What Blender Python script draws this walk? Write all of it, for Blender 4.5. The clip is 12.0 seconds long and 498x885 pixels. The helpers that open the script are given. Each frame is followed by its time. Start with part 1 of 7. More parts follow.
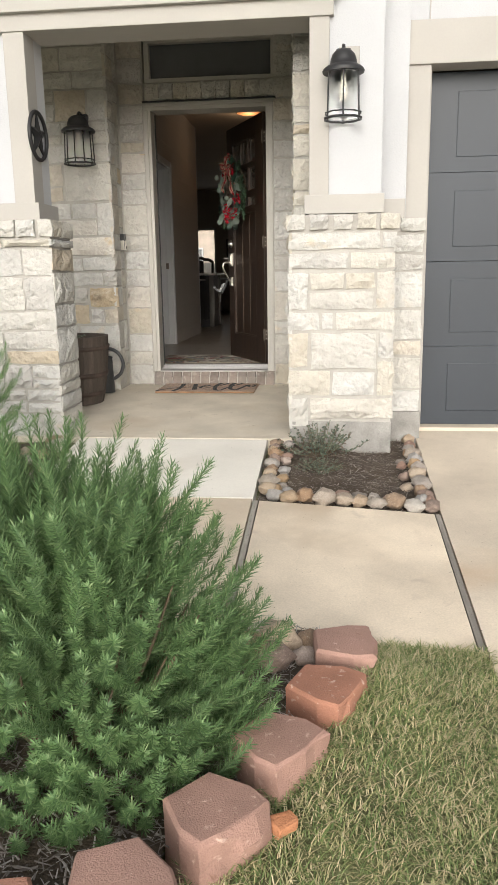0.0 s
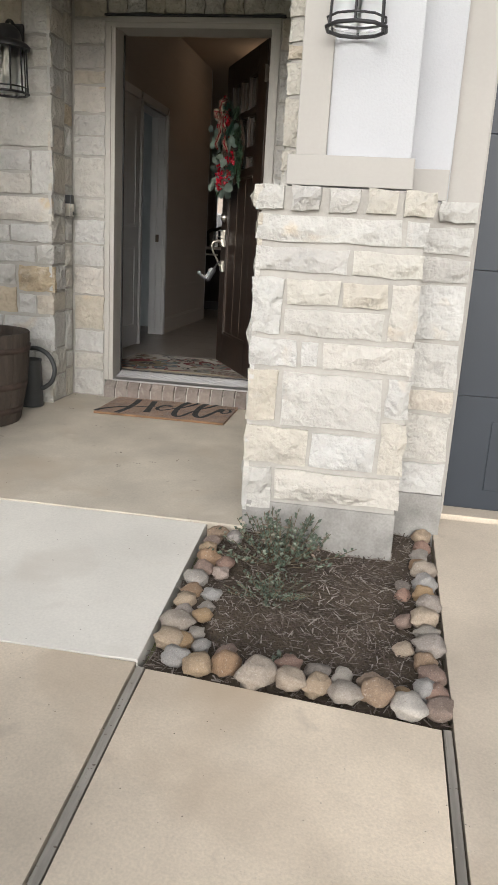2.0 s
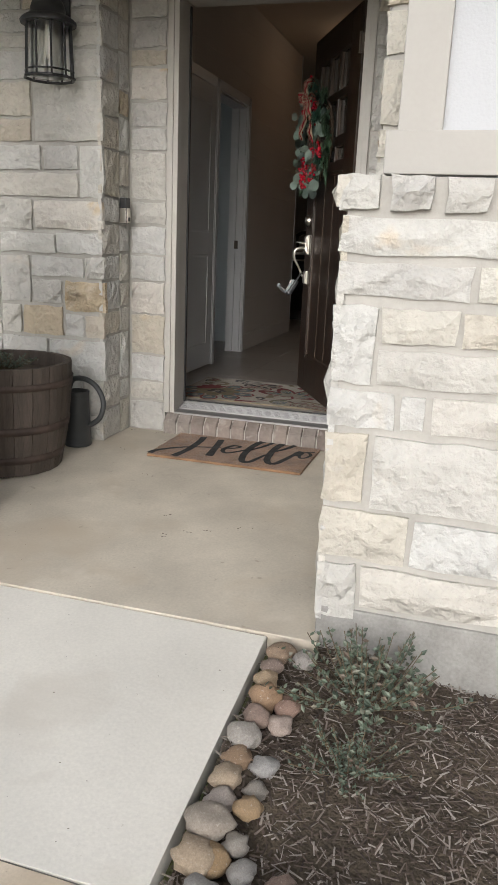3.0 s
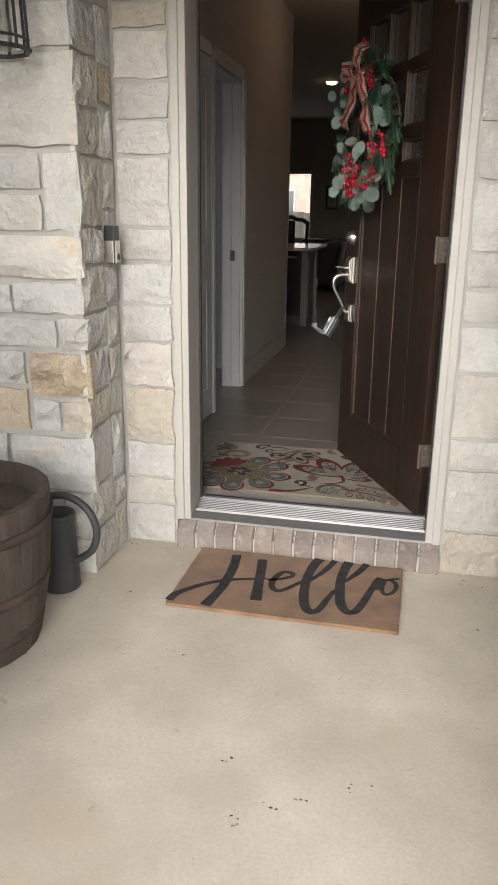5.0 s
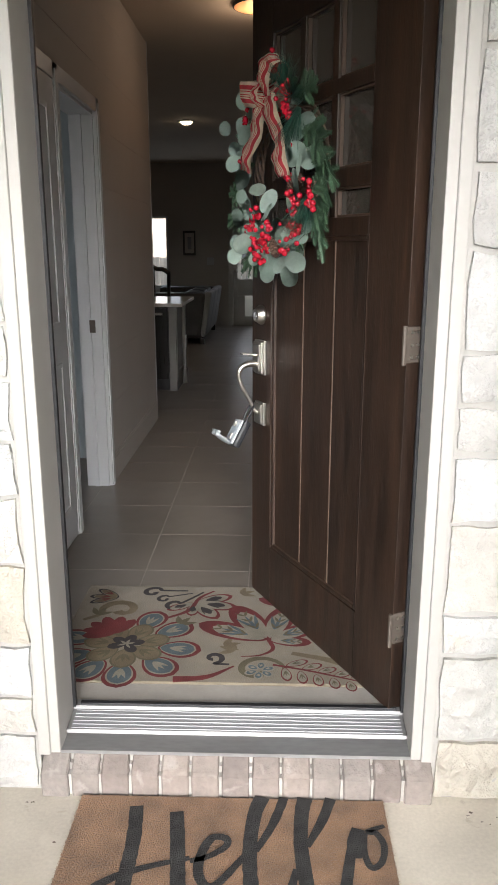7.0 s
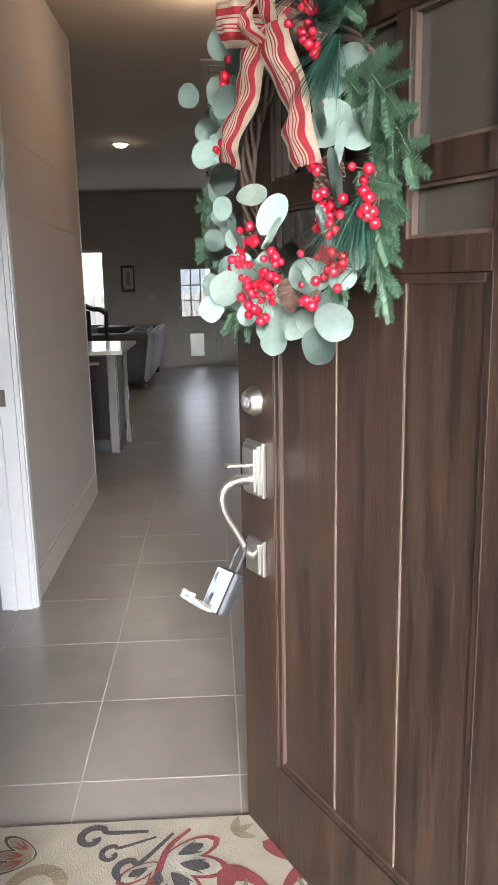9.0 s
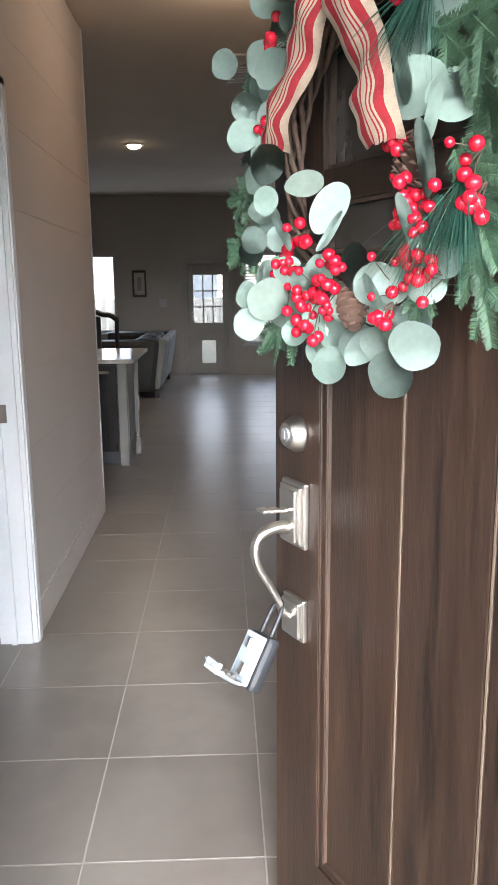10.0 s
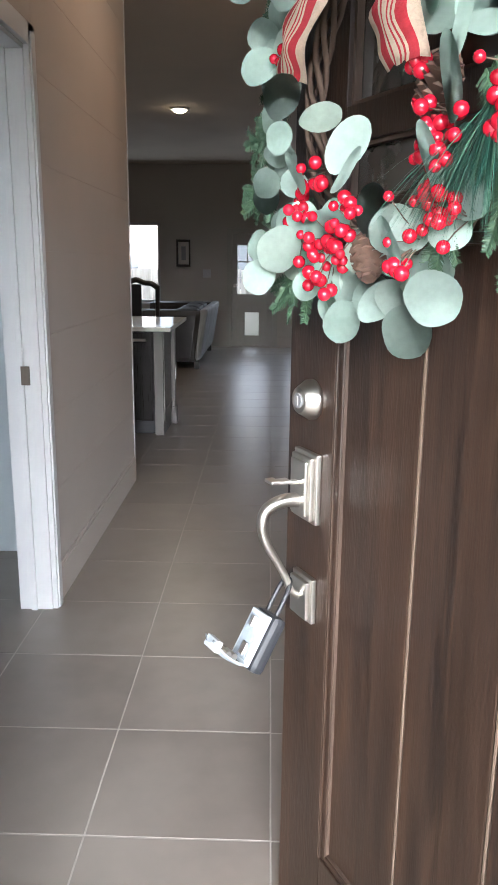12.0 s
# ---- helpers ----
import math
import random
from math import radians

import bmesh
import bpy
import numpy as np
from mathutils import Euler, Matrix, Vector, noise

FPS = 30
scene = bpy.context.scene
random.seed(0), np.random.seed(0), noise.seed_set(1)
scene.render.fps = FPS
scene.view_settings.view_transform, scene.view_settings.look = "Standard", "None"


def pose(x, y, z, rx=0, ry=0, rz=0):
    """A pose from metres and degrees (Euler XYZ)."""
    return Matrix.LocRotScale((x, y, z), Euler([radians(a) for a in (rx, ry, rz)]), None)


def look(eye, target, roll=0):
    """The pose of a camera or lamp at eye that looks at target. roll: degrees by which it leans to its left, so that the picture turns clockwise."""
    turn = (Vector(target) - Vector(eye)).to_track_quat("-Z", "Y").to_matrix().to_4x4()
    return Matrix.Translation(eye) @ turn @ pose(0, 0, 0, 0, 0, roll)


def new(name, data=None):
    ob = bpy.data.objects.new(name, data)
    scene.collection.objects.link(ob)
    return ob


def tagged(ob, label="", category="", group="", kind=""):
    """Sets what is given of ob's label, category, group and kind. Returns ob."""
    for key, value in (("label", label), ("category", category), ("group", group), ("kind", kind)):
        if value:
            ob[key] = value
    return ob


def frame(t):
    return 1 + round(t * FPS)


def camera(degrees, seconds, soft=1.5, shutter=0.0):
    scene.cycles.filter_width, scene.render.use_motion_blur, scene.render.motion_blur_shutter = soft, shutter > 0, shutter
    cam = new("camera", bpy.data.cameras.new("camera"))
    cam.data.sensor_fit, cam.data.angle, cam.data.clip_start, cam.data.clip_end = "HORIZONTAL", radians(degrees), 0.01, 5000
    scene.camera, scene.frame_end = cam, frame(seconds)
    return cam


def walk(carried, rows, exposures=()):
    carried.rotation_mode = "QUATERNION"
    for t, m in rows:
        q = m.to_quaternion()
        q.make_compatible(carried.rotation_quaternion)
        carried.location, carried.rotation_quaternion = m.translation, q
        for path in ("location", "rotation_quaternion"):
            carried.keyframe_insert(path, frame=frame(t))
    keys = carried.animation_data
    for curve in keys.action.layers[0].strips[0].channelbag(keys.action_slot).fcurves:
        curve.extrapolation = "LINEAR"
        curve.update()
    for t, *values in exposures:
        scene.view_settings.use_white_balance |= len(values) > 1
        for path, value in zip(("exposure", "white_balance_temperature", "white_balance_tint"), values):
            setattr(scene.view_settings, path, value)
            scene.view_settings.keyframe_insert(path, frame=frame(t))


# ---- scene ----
import itertools

cam = camera(36.6, 12.0)
PATH = [
    (0, (0.998, -6.343, 0.902), (0.78, -4.403, 0.469), -0.9),
    (0.5, (1.074, -5.989, 0.936), (0.997, -4.035, 0.519), -0.8),
    (1, (1.144, -5.563, 0.961), (1.079, -3.607, 0.55), 1.3),
    (1.5, (1.178, -5.117, 0.997), (1.077, -3.173, 0.539), 2.3),
    (2, (1.214, -4.676, 1.031), (0.906, -2.767, 0.517), 3.3),
    (2.5, (1.195, -4.24, 1.03), (0.722, -2.371, 0.497), 4.0),
    (3, (1.107, -3.851, 1.068), (0.562, -1.998, 0.546), 2.4),
    (5, (0.381, -2.718, 1.305), (-0.039, -0.854, 0.714), 0.7),
    (5.5, (0.235, -2.502, 1.321), (-0.043, -0.596, 0.782), 0.6),
    (6, (0.108, -2.275, 1.355), (-0.016, -0.348, 0.834), -1.1),
    (6.5, (0.081, -2.007, 1.365), (0.018, -0.074, 0.853), -0.7),
    (7, (0.092, -1.747, 1.401), (0.031, 0.19, 0.907), 0.0),
    (7.5, (0.055, -1.5, 1.383), (0.022, 0.44, 0.899), -0.8),
    (9.5, (-0.054, -0.536, 1.441), (0.046, 1.42, 1.038), -1.0),
    (10, (-0.074, -0.447, 1.438), (-0.008, 1.511, 1.037), -0.6),
    (10.5, (-0.064, -0.425, 1.454), (-0.092, 1.53, 1.035), -0.3),
    (11, (-0.041, -0.421, 1.453), (-0.128, 1.533, 1.034), -0.9),
    (11.5, (-0.032, -0.408, 1.437), (-0.123, 1.546, 1.02), -1.2),
    (12, (-0.017, -0.361, 1.404), (-0.065, 1.583, 0.938), 0.6),
]
walk(cam, [(t, look(eye, target, roll)) for t, eye, target, roll in PATH],
     exposures=[(0.0, 0.24, 6700, 9), (1.0, 0.02, 6500, 10), (2.5, -0.02, 6400, 10), (3.5, 0.12, 6350, 10), (5.0, 0.55, 6450, 10), (5.5, 0.7, 6250, 10), (6.5, 0.97, 6100, 10), (7.5, 1.52, 6050, 10), (9.0, 2.75, 5800, 9), (9.5, 2.9, 5750, 9), (10.5, 2.68, 5650, 9), (12.0, 2.65, 5650, 9)])

# ---- world and large lights ----
world = bpy.data.worlds.new("overcast_sky")
scene.world = world
world.use_nodes = True
wt = world.node_tree
sky = wt.nodes.new("ShaderNodeTexSky")
sky.sky_type, sky.sun_disc = "NISHITA", False
sky.sun_elevation, sky.sun_rotation = radians(20), radians(178)
sky.dust_density, sky.air_density, sky.ozone_density = 4.0, 1.0, 1.0
grey = wt.nodes.new("ShaderNodeRGBToBW")
cloud = wt.nodes.new("ShaderNodeMixRGB")
cloud.inputs[0].default_value = 0.8
wt.links.new(sky.outputs[0], grey.inputs[0])
wt.links.new(sky.outputs[0], cloud.inputs[1])
wt.links.new(grey.outputs[0], cloud.inputs[2])
wt.links.new(cloud.outputs[0], wt.nodes["Background"].inputs[0])
wt.nodes["Background"].inputs[1].default_value = 0.265


def lamp(name, kind, energy, colour, m, **settings):
    data = bpy.data.lights.new(name, kind)
    data.energy, data.color = energy, colour
    for key, value in settings.items():
        if key == "angle":
            data.angle = value
        elif key == "size":
            data.shape, data.size, data.size_y = "RECTANGLE", value[0], value[1]
        elif key == "radius":
            data.shadow_soft_size = value
        elif key == "cone":
            data.spot_size, data.spot_blend = value, 0.6
    ob = new(name, data)
    ob.matrix_basis = m
    return ob


lamp("sun", "SUN", 0.29, (1.0, 0.97, 0.92), look((0, 0, 0), (-0.03, 0.94, -0.342)), angle=radians(65))
# daylight through the back windows, the back door's panes and the side room's window
lamp("window_light", "AREA", 0.9, (0.92, 0.96, 1.0), look((-1.9, 11.12, 1.45), (-1.9, 5, 0.6)), size=(0.85, 1.2))
lamp("window_light", "AREA", 0.9, (0.92, 0.96, 1.0), look((0.75, 11.12, 1.45), (0.4, 5, 0.6)), size=(0.9, 1.2))
lamp("window_light", "AREA", 0.5, (0.95, 0.97, 1.0), look((-0.28, 11.1, 1.28), (-0.28, 5, 0.3)), size=(0.44, 0.7))
lamp("window_light", "AREA", 3.6, (0.85, 0.93, 1.0), look((-3.85, 1.6, 1.6), (-1.0, 1.8, 1.2)), size=(1.0, 1.2))

# ---- materials ----
def ramp(nt, stops):
    node = nt.nodes.new("ShaderNodeValToRGB")
    els = node.color_ramp.elements
    while len(els) < len(stops):
        els.new(0.5)
    for e, (p, c) in zip(els, stops):
        e.position, e.color = p, (*c, 1)
    return node


def mat(name, base, rough=0.7, vary=0.18, coarse=3.0, fine=60.0, bump=0.15, dist=0.004, metal=0.0, rnd=None, stain=None,
        stretch=(1, 1, 1), coat=0.0, spec=0.5, sheen=0.0, island=False, gloss=0.1):
    """Painted or natural surface: base colour, two scales of variation, fine relief; rnd: colours picked piece by piece."""
    m = bpy.data.materials.new(name)
    m.use_nodes = True
    nt = m.node_tree
    b = nt.nodes["Principled BSDF"]
    b.inputs["Roughness"].default_value, b.inputs["Metallic"].default_value = rough, metal
    b.inputs["Coat Weight"].default_value, b.inputs["Specular IOR Level"].default_value = coat, spec
    b.inputs["Sheen Weight"].default_value = sheen
    geo = nt.nodes.new("ShaderNodeTexCoord")
    mp = nt.nodes.new("ShaderNodeMapping")
    mp.inputs["Scale"].default_value = stretch
    if rnd and not island:
        own = nt.nodes.new("ShaderNodeObjectInfo")
        shift = nt.nodes.new("ShaderNodeVectorMath")
        shift.operation = "ADD"
        nt.links.new(geo.outputs["Object"], shift.inputs[0])
        nt.links.new(own.outputs["Location"], shift.inputs[1])
        nt.links.new(shift.outputs[0], mp.inputs[0])
    else:
        nt.links.new(geo.outputs["Object"], mp.inputs[0])
    n1, n2 = nt.nodes.new("ShaderNodeTexNoise"), nt.nodes.new("ShaderNodeTexNoise")
    n1.inputs["Scale"].default_value, n2.inputs["Scale"].default_value = coarse, fine
    n1.inputs["Detail"].default_value, n2.inputs["Detail"].default_value = 5, 6
    for n in (n1, n2):
        nt.links.new(mp.outputs[0], n.inputs["Vector"])
    lo, hi = [max(0, c * (1 - vary)) for c in base], [min(1, c * (1 + vary)) for c in base]
    r1 = ramp(nt, [(0.3, lo), (0.7, hi)])
    nt.links.new(n1.outputs[0], r1.inputs[0])
    colour = r1.outputs[0]
    if rnd:
        src = nt.nodes.new("ShaderNodeNewGeometry" if island else "ShaderNodeObjectInfo")
        r3 = ramp(nt, rnd)
        r3.color_ramp.interpolation = "LINEAR"
        nt.links.new(src.outputs["Random Per Island" if island else "Random"], r3.inputs[0])
        mx = nt.nodes.new("ShaderNodeMixRGB")
        mx.blend_type, mx.inputs[0].default_value = "MULTIPLY", 1.0
        r1.color_ramp.elements[0].color = (1 - vary, 1 - vary, 1 - vary, 1)
        r1.color_ramp.elements[1].color = (1, 1, 1, 1)
        nt.links.new(colour, mx.inputs[1])
        nt.links.new(r3.outputs[0], mx.inputs[2])
        colour = mx.outputs[0]
    r2 = ramp(nt, [(0.25, (1 - vary * 0.9,) * 3), (0.75, (1, 1, 1))])
    nt.links.new(n2.outputs[0], r2.inputs[0])
    m2 = nt.nodes.new("ShaderNodeMixRGB")
    m2.blend_type, m2.inputs[0].default_value = "MULTIPLY", 1.0
    nt.links.new(colour, m2.inputs[1])
    nt.links.new(r2.outputs[0], m2.inputs[2])
    colour = m2.outputs[0]
    for k, stain in enumerate(stain if isinstance(stain, list) else [stain] if stain else []):
        n3 = nt.nodes.new("ShaderNodeTexNoise")
        n3.inputs["Scale"].default_value, n3.inputs["Detail"].default_value = stain[2], 4
        n3.noise_dimensions = "4D"
        n3.inputs["W"].default_value = 3.7 * k
        n3.inputs["Distortion"].default_value = 0.6
        nt.links.new(mp.outputs[0], n3.inputs["Vector"])
        r4 = ramp(nt, [(stain[1], (0, 0, 0)), (min(1, stain[1] + (stain[3] if len(stain) > 3 else 0.14)), (1, 1, 1))])
        nt.links.new(n3.outputs[0], r4.inputs[0])
        m3 = nt.nodes.new("ShaderNodeMixRGB")
        nt.links.new(r4.outputs[0], m3.inputs[0])
        nt.links.new(colour, m3.inputs[1])
        m3.inputs[2].default_value = (*stain[0], 1)
        colour = m3.outputs[0]
    nt.links.new(colour, b.inputs["Base Color"])
    rr = nt.nodes.new("ShaderNodeMapRange")
    rr.inputs["To Min"].default_value, rr.inputs["To Max"].default_value = max(0.03, rough - gloss), min(1, rough + gloss)
    nt.links.new(n2.outputs[0], rr.inputs["Value"])
    nt.links.new(rr.outputs[0], b.inputs["Roughness"])
    if bump:
        bp = nt.nodes.new("ShaderNodeBump")
        bp.inputs["Strength"].default_value, bp.inputs["Distance"].default_value = bump, dist
        nt.links.new(n2.outputs[0], bp.inputs["Height"])
        nt.links.new(bp.outputs[0], b.inputs["Normal"])
    return m


def glow(name, colour, strength):
    m = bpy.data.materials.new(name)
    m.use_nodes = True
    b = m.node_tree.nodes["Principled BSDF"]
    b.inputs["Base Color"].default_value = (*colour, 1)
    b.inputs["Emission Color"].default_value, b.inputs["Emission Strength"].default_value = (*colour, 1), strength
    return m


def glass(name, tint=(1, 1, 1), rough=0.0):
    m = bpy.data.materials.new(name)
    m.use_nodes = True
    b = m.node_tree.nodes["Principled BSDF"]
    b.inputs["Base Color"].default_value = (*tint, 1)
    b.inputs["Roughness"].default_value, b.inputs["Transmission Weight"].default_value, b.inputs["IOR"].default_value = rough, 1.0, 1.03
    return m


LIME = [(0.0, (0.516, 0.501, 0.465)), (0.25, (0.564, 0.561, 0.542)), (0.5, (0.482, 0.470, 0.446)), (0.7, (0.551, 0.535, 0.490)), (0.82, (0.516, 0.473, 0.394)), (0.9, (0.568, 0.548, 0.508)), (0.96, (0.508, 0.427, 0.315)), (1.0, (0.525, 0.505, 0.465))]
M_STONE = mat("limestone", (0.8, 0.77, 0.7), 0.9, 0.14, 7, 26, 1.0, 0.030, rnd=LIME, stain=[((0.56, 0.45, 0.31), 0.64, 5, 0.22), ((0.44, 0.42, 0.40), 0.66, 11, 0.2)])
M_MORTAR = mat("mortar", (0.395, 0.380, 0.352), 0.95, 0.1, 8, 90, 0.4, 0.004)
M_BASE = mat("foundation_concrete", (0.31, 0.30, 0.285), 0.95, 0.25, 8, 120, 0.6, 0.004)
M_STUCCO = mat("white_stucco", (0.45, 0.46, 0.48), 0.9, 0.05, 2, 120, 0.4, 0.004)
M_TRIM = mat("greige_trim_paint", (0.37, 0.355, 0.33), 0.7, 0.05, 2, 80, 0.12, 0.002)
M_CASING = mat("door_casing_paint", (0.40, 0.385, 0.355), 0.55, 0.05, 3, 60, 0.06, 0.001)
M_SOFFIT = mat("porch_ceiling_paint", (0.74, 0.71, 0.66), 0.8, 0.05, 2, 80, 0.1, 0.002)
M_GARAGE = mat("garage_door_paint", (0.017, 0.0245, 0.036), 0.5, 0.08, 2, 200, 0.15, 0.001)
M_CONC = mat("aged_concrete", (0.70, 0.605, 0.485), 0.85, 0.2, 2.2, 140, 0.35, 0.002, stain=[((0.47, 0.385, 0.29), 0.55, 1.7, 0.2), ((0.40, 0.34, 0.28), 0.62, 7, 0.2), ((0.30, 0.25, 0.20), 0.70, 60, 0.1)])
M_CONC2 = mat("driveway_concrete", (0.65, 0.565, 0.46), 0.85, 0.2, 1.8, 140, 0.35, 0.002, stain=[((0.49, 0.36, 0.24), 0.58, 1.3, 0.2), ((0.42, 0.36, 0.29), 0.62, 6, 0.2), ((0.32, 0.27, 0.21), 0.70, 60, 0.1)])
M_CONC3 = mat("porch_concrete", (0.58, 0.525, 0.44), 0.75, 0.17, 3.0, 110, 0.25, 0.002, stain=[((0.47, 0.40, 0.31), 0.54, 2.2, 0.2), ((0.66, 0.61, 0.53), 0.62, 4, 0.2), ((0.36, 0.31, 0.25), 0.66, 24, 0.12)])
M_CONCN = mat("new_pale_concrete", (0.71, 0.685, 0.63), 0.85, 0.12, 1.5, 110, 0.3, 0.002, stain=[((0.57, 0.53, 0.47), 0.56, 3, 0.2), ((0.45, 0.41, 0.35), 0.70, 50, 0.1)])
M_STRIP = mat("grey_expansion_board", (0.33, 0.305, 0.27), 0.9, 0.35, 8, 70, 0.6, 0.006, stretch=(1, 0.1, 1))
M_SOIL = mat("soil", (0.11, 0.085, 0.06), 1.0, 0.3, 6, 90, 1.0, 0.02)
M_LAWN = mat("lawn_soil", (0.15, 0.16, 0.07), 1.0, 0.35, 3, 60, 1.0, 0.02)
M_TILE = mat("grey_floor_tile", (0.20, 0.18, 0.16), 0.32, 0.2, 3.0, 9, 0, rnd=[(0, (0.20, 0.172, 0.148)), (1, (0.24, 0.207, 0.18))], stain=[((0.235, 0.207, 0.182), 0.42, 1.6, 0.4)], gloss=0.03)
M_GROUT = mat("pale_grout", (0.36, 0.33, 0.295), 0.9, 0.1, 8, 120, 0.2, 0.001)
M_WALL = mat("greige_wall_paint", (0.44, 0.405, 0.37), 0.75, 0.04, 1.5, 150, 0.1, 0.001)
M_CEIL = mat("ceiling_paint", (0.56, 0.48, 0.39), 0.9, 0.04, 2, 160, 0.25, 0.002)
M_ROOMW = mat("blue_grey_wall_paint", (0.42, 0.46, 0.48), 0.75, 0.04, 1.5, 150, 0.1, 0.001)
M_WHITE = mat("white_trim_paint", (0.54, 0.55, 0.56), 0.4, 0.03, 3, 90, 0.05, 0.001)
M_DOOR = mat("dark_stained_wood", (0.025, 0.0135, 0.0084), 0.42, 0.6, 5, 40, 0.3, 0.002, stretch=(9, 9, 0.6), coat=0.12, stain=[((0.044, 0.0215, 0.011), 0.50, 0.7, 0.3), ((0.056, 0.028, 0.014), 0.56, 6, 0.3), ((0.010, 0.006, 0.004), 0.56, 1.6, 0.3)])
M_DOOR2 = mat("door_groove_edge", (0.13, 0.09, 0.065), 0.5, 0.3, 5, 40, 0.2, 0.002, stretch=(9, 9, 0.6))
M_DOOR3 = mat("dark_moulding_edge", (0.060, 0.038, 0.026), 0.5, 0.3, 5, 40, 0.2, 0.002, stretch=(9, 9, 0.6))
M_ALU = mat("mill_aluminium", (0.46, 0.46, 0.47), 0.5, 0.08, 4, 90, 0.08, 0.001, metal=1.0, stretch=(0.1, 1, 1))
M_RIB = mat("worn_bright_aluminium", (0.42, 0.42, 0.43), 0.5, 0.15, 5, 90, 0.08, 0.001, metal=0.35, stretch=(0.3, 1, 1))
M_ALUD = mat("dull_aluminium", (0.40, 0.395, 0.39), 0.5, 0.2, 5, 90, 0.1, 0.001, metal=0.7, stretch=(0.3, 1, 1))
M_NICKEL = mat("brushed_nickel", (0.62, 0.59, 0.54), 0.32, 0.04, 6, 60, 0, metal=1.0)
M_BLACK = mat("black_powder_coat", (0.018, 0.018, 0.02), 0.5, 0.2, 8, 150, 0.15, 0.001)
M_PLASTIC = mat("black_plastic", (0.02, 0.021, 0.024), 0.4, 0.2, 8, 150, 0.05, 0.0005)
M_ROOF = mat("shingle_roof", (0.12, 0.11, 0.10), 0.95, 0.3, 6, 40, 0.6, 0.01)
M_BRICKG = mat("grey_brown_brick", (0.27, 0.22, 0.2), 0.9, 0.22, 14, 60, 0.8, 0.006, rnd=[(0, (0.24, 0.20, 0.178)), (0.5, (0.31, 0.258, 0.225)), (1, (0.275, 0.243, 0.22))], stain=[((0.42, 0.38, 0.345), 0.58, 18, 0.25)])
M_GLASS = glass("clear_glass")
# opaque pane: the grey-blue reflection is put into the base colour
M_DARKGLASS = mat("grey_reflection_glass", (0.085, 0.092, 0.10), 0.08, 0.1, 2, 20, 0.0)

# ---- builders ----
def part(name, bm, material, parent=None, label="", smooth=False):
    me = bpy.data.meshes.new(name)
    bm.to_mesh(me)
    bm.free()
    me.materials.append(material)
    if smooth:
        me.polygons.foreach_set("use_smooth", [True] * len(me.polygons))
    ob = new(name, me)
    if parent:
        ob.parent = parent
        top = parent
        m = Matrix.Identity(4)
        while top:
            m = top.matrix_basis @ m if top.parent is None else m
            top = top.parent
        ob.matrix_parent_inverse = m.inverted() if parent.parent is None else Matrix.Identity(4)
    if label:
        ob["label"] = label
    return ob


def local(name, bm, material, parent, label="", smooth=False):
    """A part whose mesh is already in its parent's own axes."""
    ob = part(name, bm, material, parent, label, smooth)
    ob.matrix_parent_inverse = Matrix.Identity(4)
    return ob


def thing(name, label, category, at=(0, 0, 0), group="", kind="", turn=None):
    ob = new(name)
    ob.empty_display_size = 0.1
    ob.matrix_basis = turn if turn is not None else Matrix.Translation(at)
    return tagged(ob, label, category, group, kind)


def box(bm, x0, x1, y0, y1, z0, z1, bevel=0.0):
    r = bmesh.ops.create_cube(bm, size=1.0, matrix=Matrix.Translation(((x0 + x1) / 2, (y0 + y1) / 2, (z0 + z1) / 2)) @ Matrix.Diagonal((x1 - x0, y1 - y0, z1 - z0, 1)))
    if bevel:
        vs = r["verts"]
        es = list({e for v in vs for e in v.link_edges})
        bmesh.ops.bevel(bm, geom=es, offset=bevel, segments=2, affect="EDGES", profile=0.6)
    return bm


def boxes(*dims, bevel=0.0):
    bm = bmesh.new()
    for d in dims:
        box(bm, *d, bevel=bevel)
    return bm


def tube(bm, pts, r, seg=10, cap=True):
    """A round bar along points; r: one radius or one a point."""
    pts = [Vector(p) for p in pts]
    rs = r if isinstance(r, (list, tuple)) else [r] * len(pts)
    rings = []
    side = None
    for i, p in enumerate(pts):
        d = (pts[min(i + 1, len(pts) - 1)] - pts[max(i - 1, 0)]).normalized()
        if side is None:
            side = d.orthogonal().normalized()
        side = (side - d * side.dot(d)).normalized()
        up = d.cross(side)
        rings.append([bm.verts.new(p + (side * math.cos(a) + up * math.sin(a)) * rs[i]) for a in [2 * math.pi * k / seg for k in range(seg)]])
    for a, b in zip(rings, rings[1:]):
        for k in range(seg):
            bm.faces.new((a[k], a[(k + 1) % seg], b[(k + 1) % seg], b[k]))
    if cap:
        bm.faces.new(rings[0][::-1])
        bm.faces.new(rings[-1])
    return bm


def lathe(bm, profile, centre=(0, 0, 0), seg=24):
    """Turns (radius, height) pairs round a vertical axis."""
    c = Vector(centre)
    rings = [[bm.verts.new(c + Vector((max(r, 1e-4) * math.cos(2 * math.pi * k / seg), max(r, 1e-4) * math.sin(2 * math.pi * k / seg), z))) for k in range(seg)] for r, z in profile]
    for a, b in zip(rings, rings[1:]):
        for k in range(seg):
            bm.faces.new((a[k], a[(k + 1) % seg], b[(k + 1) % seg], b[k]))
    return bm


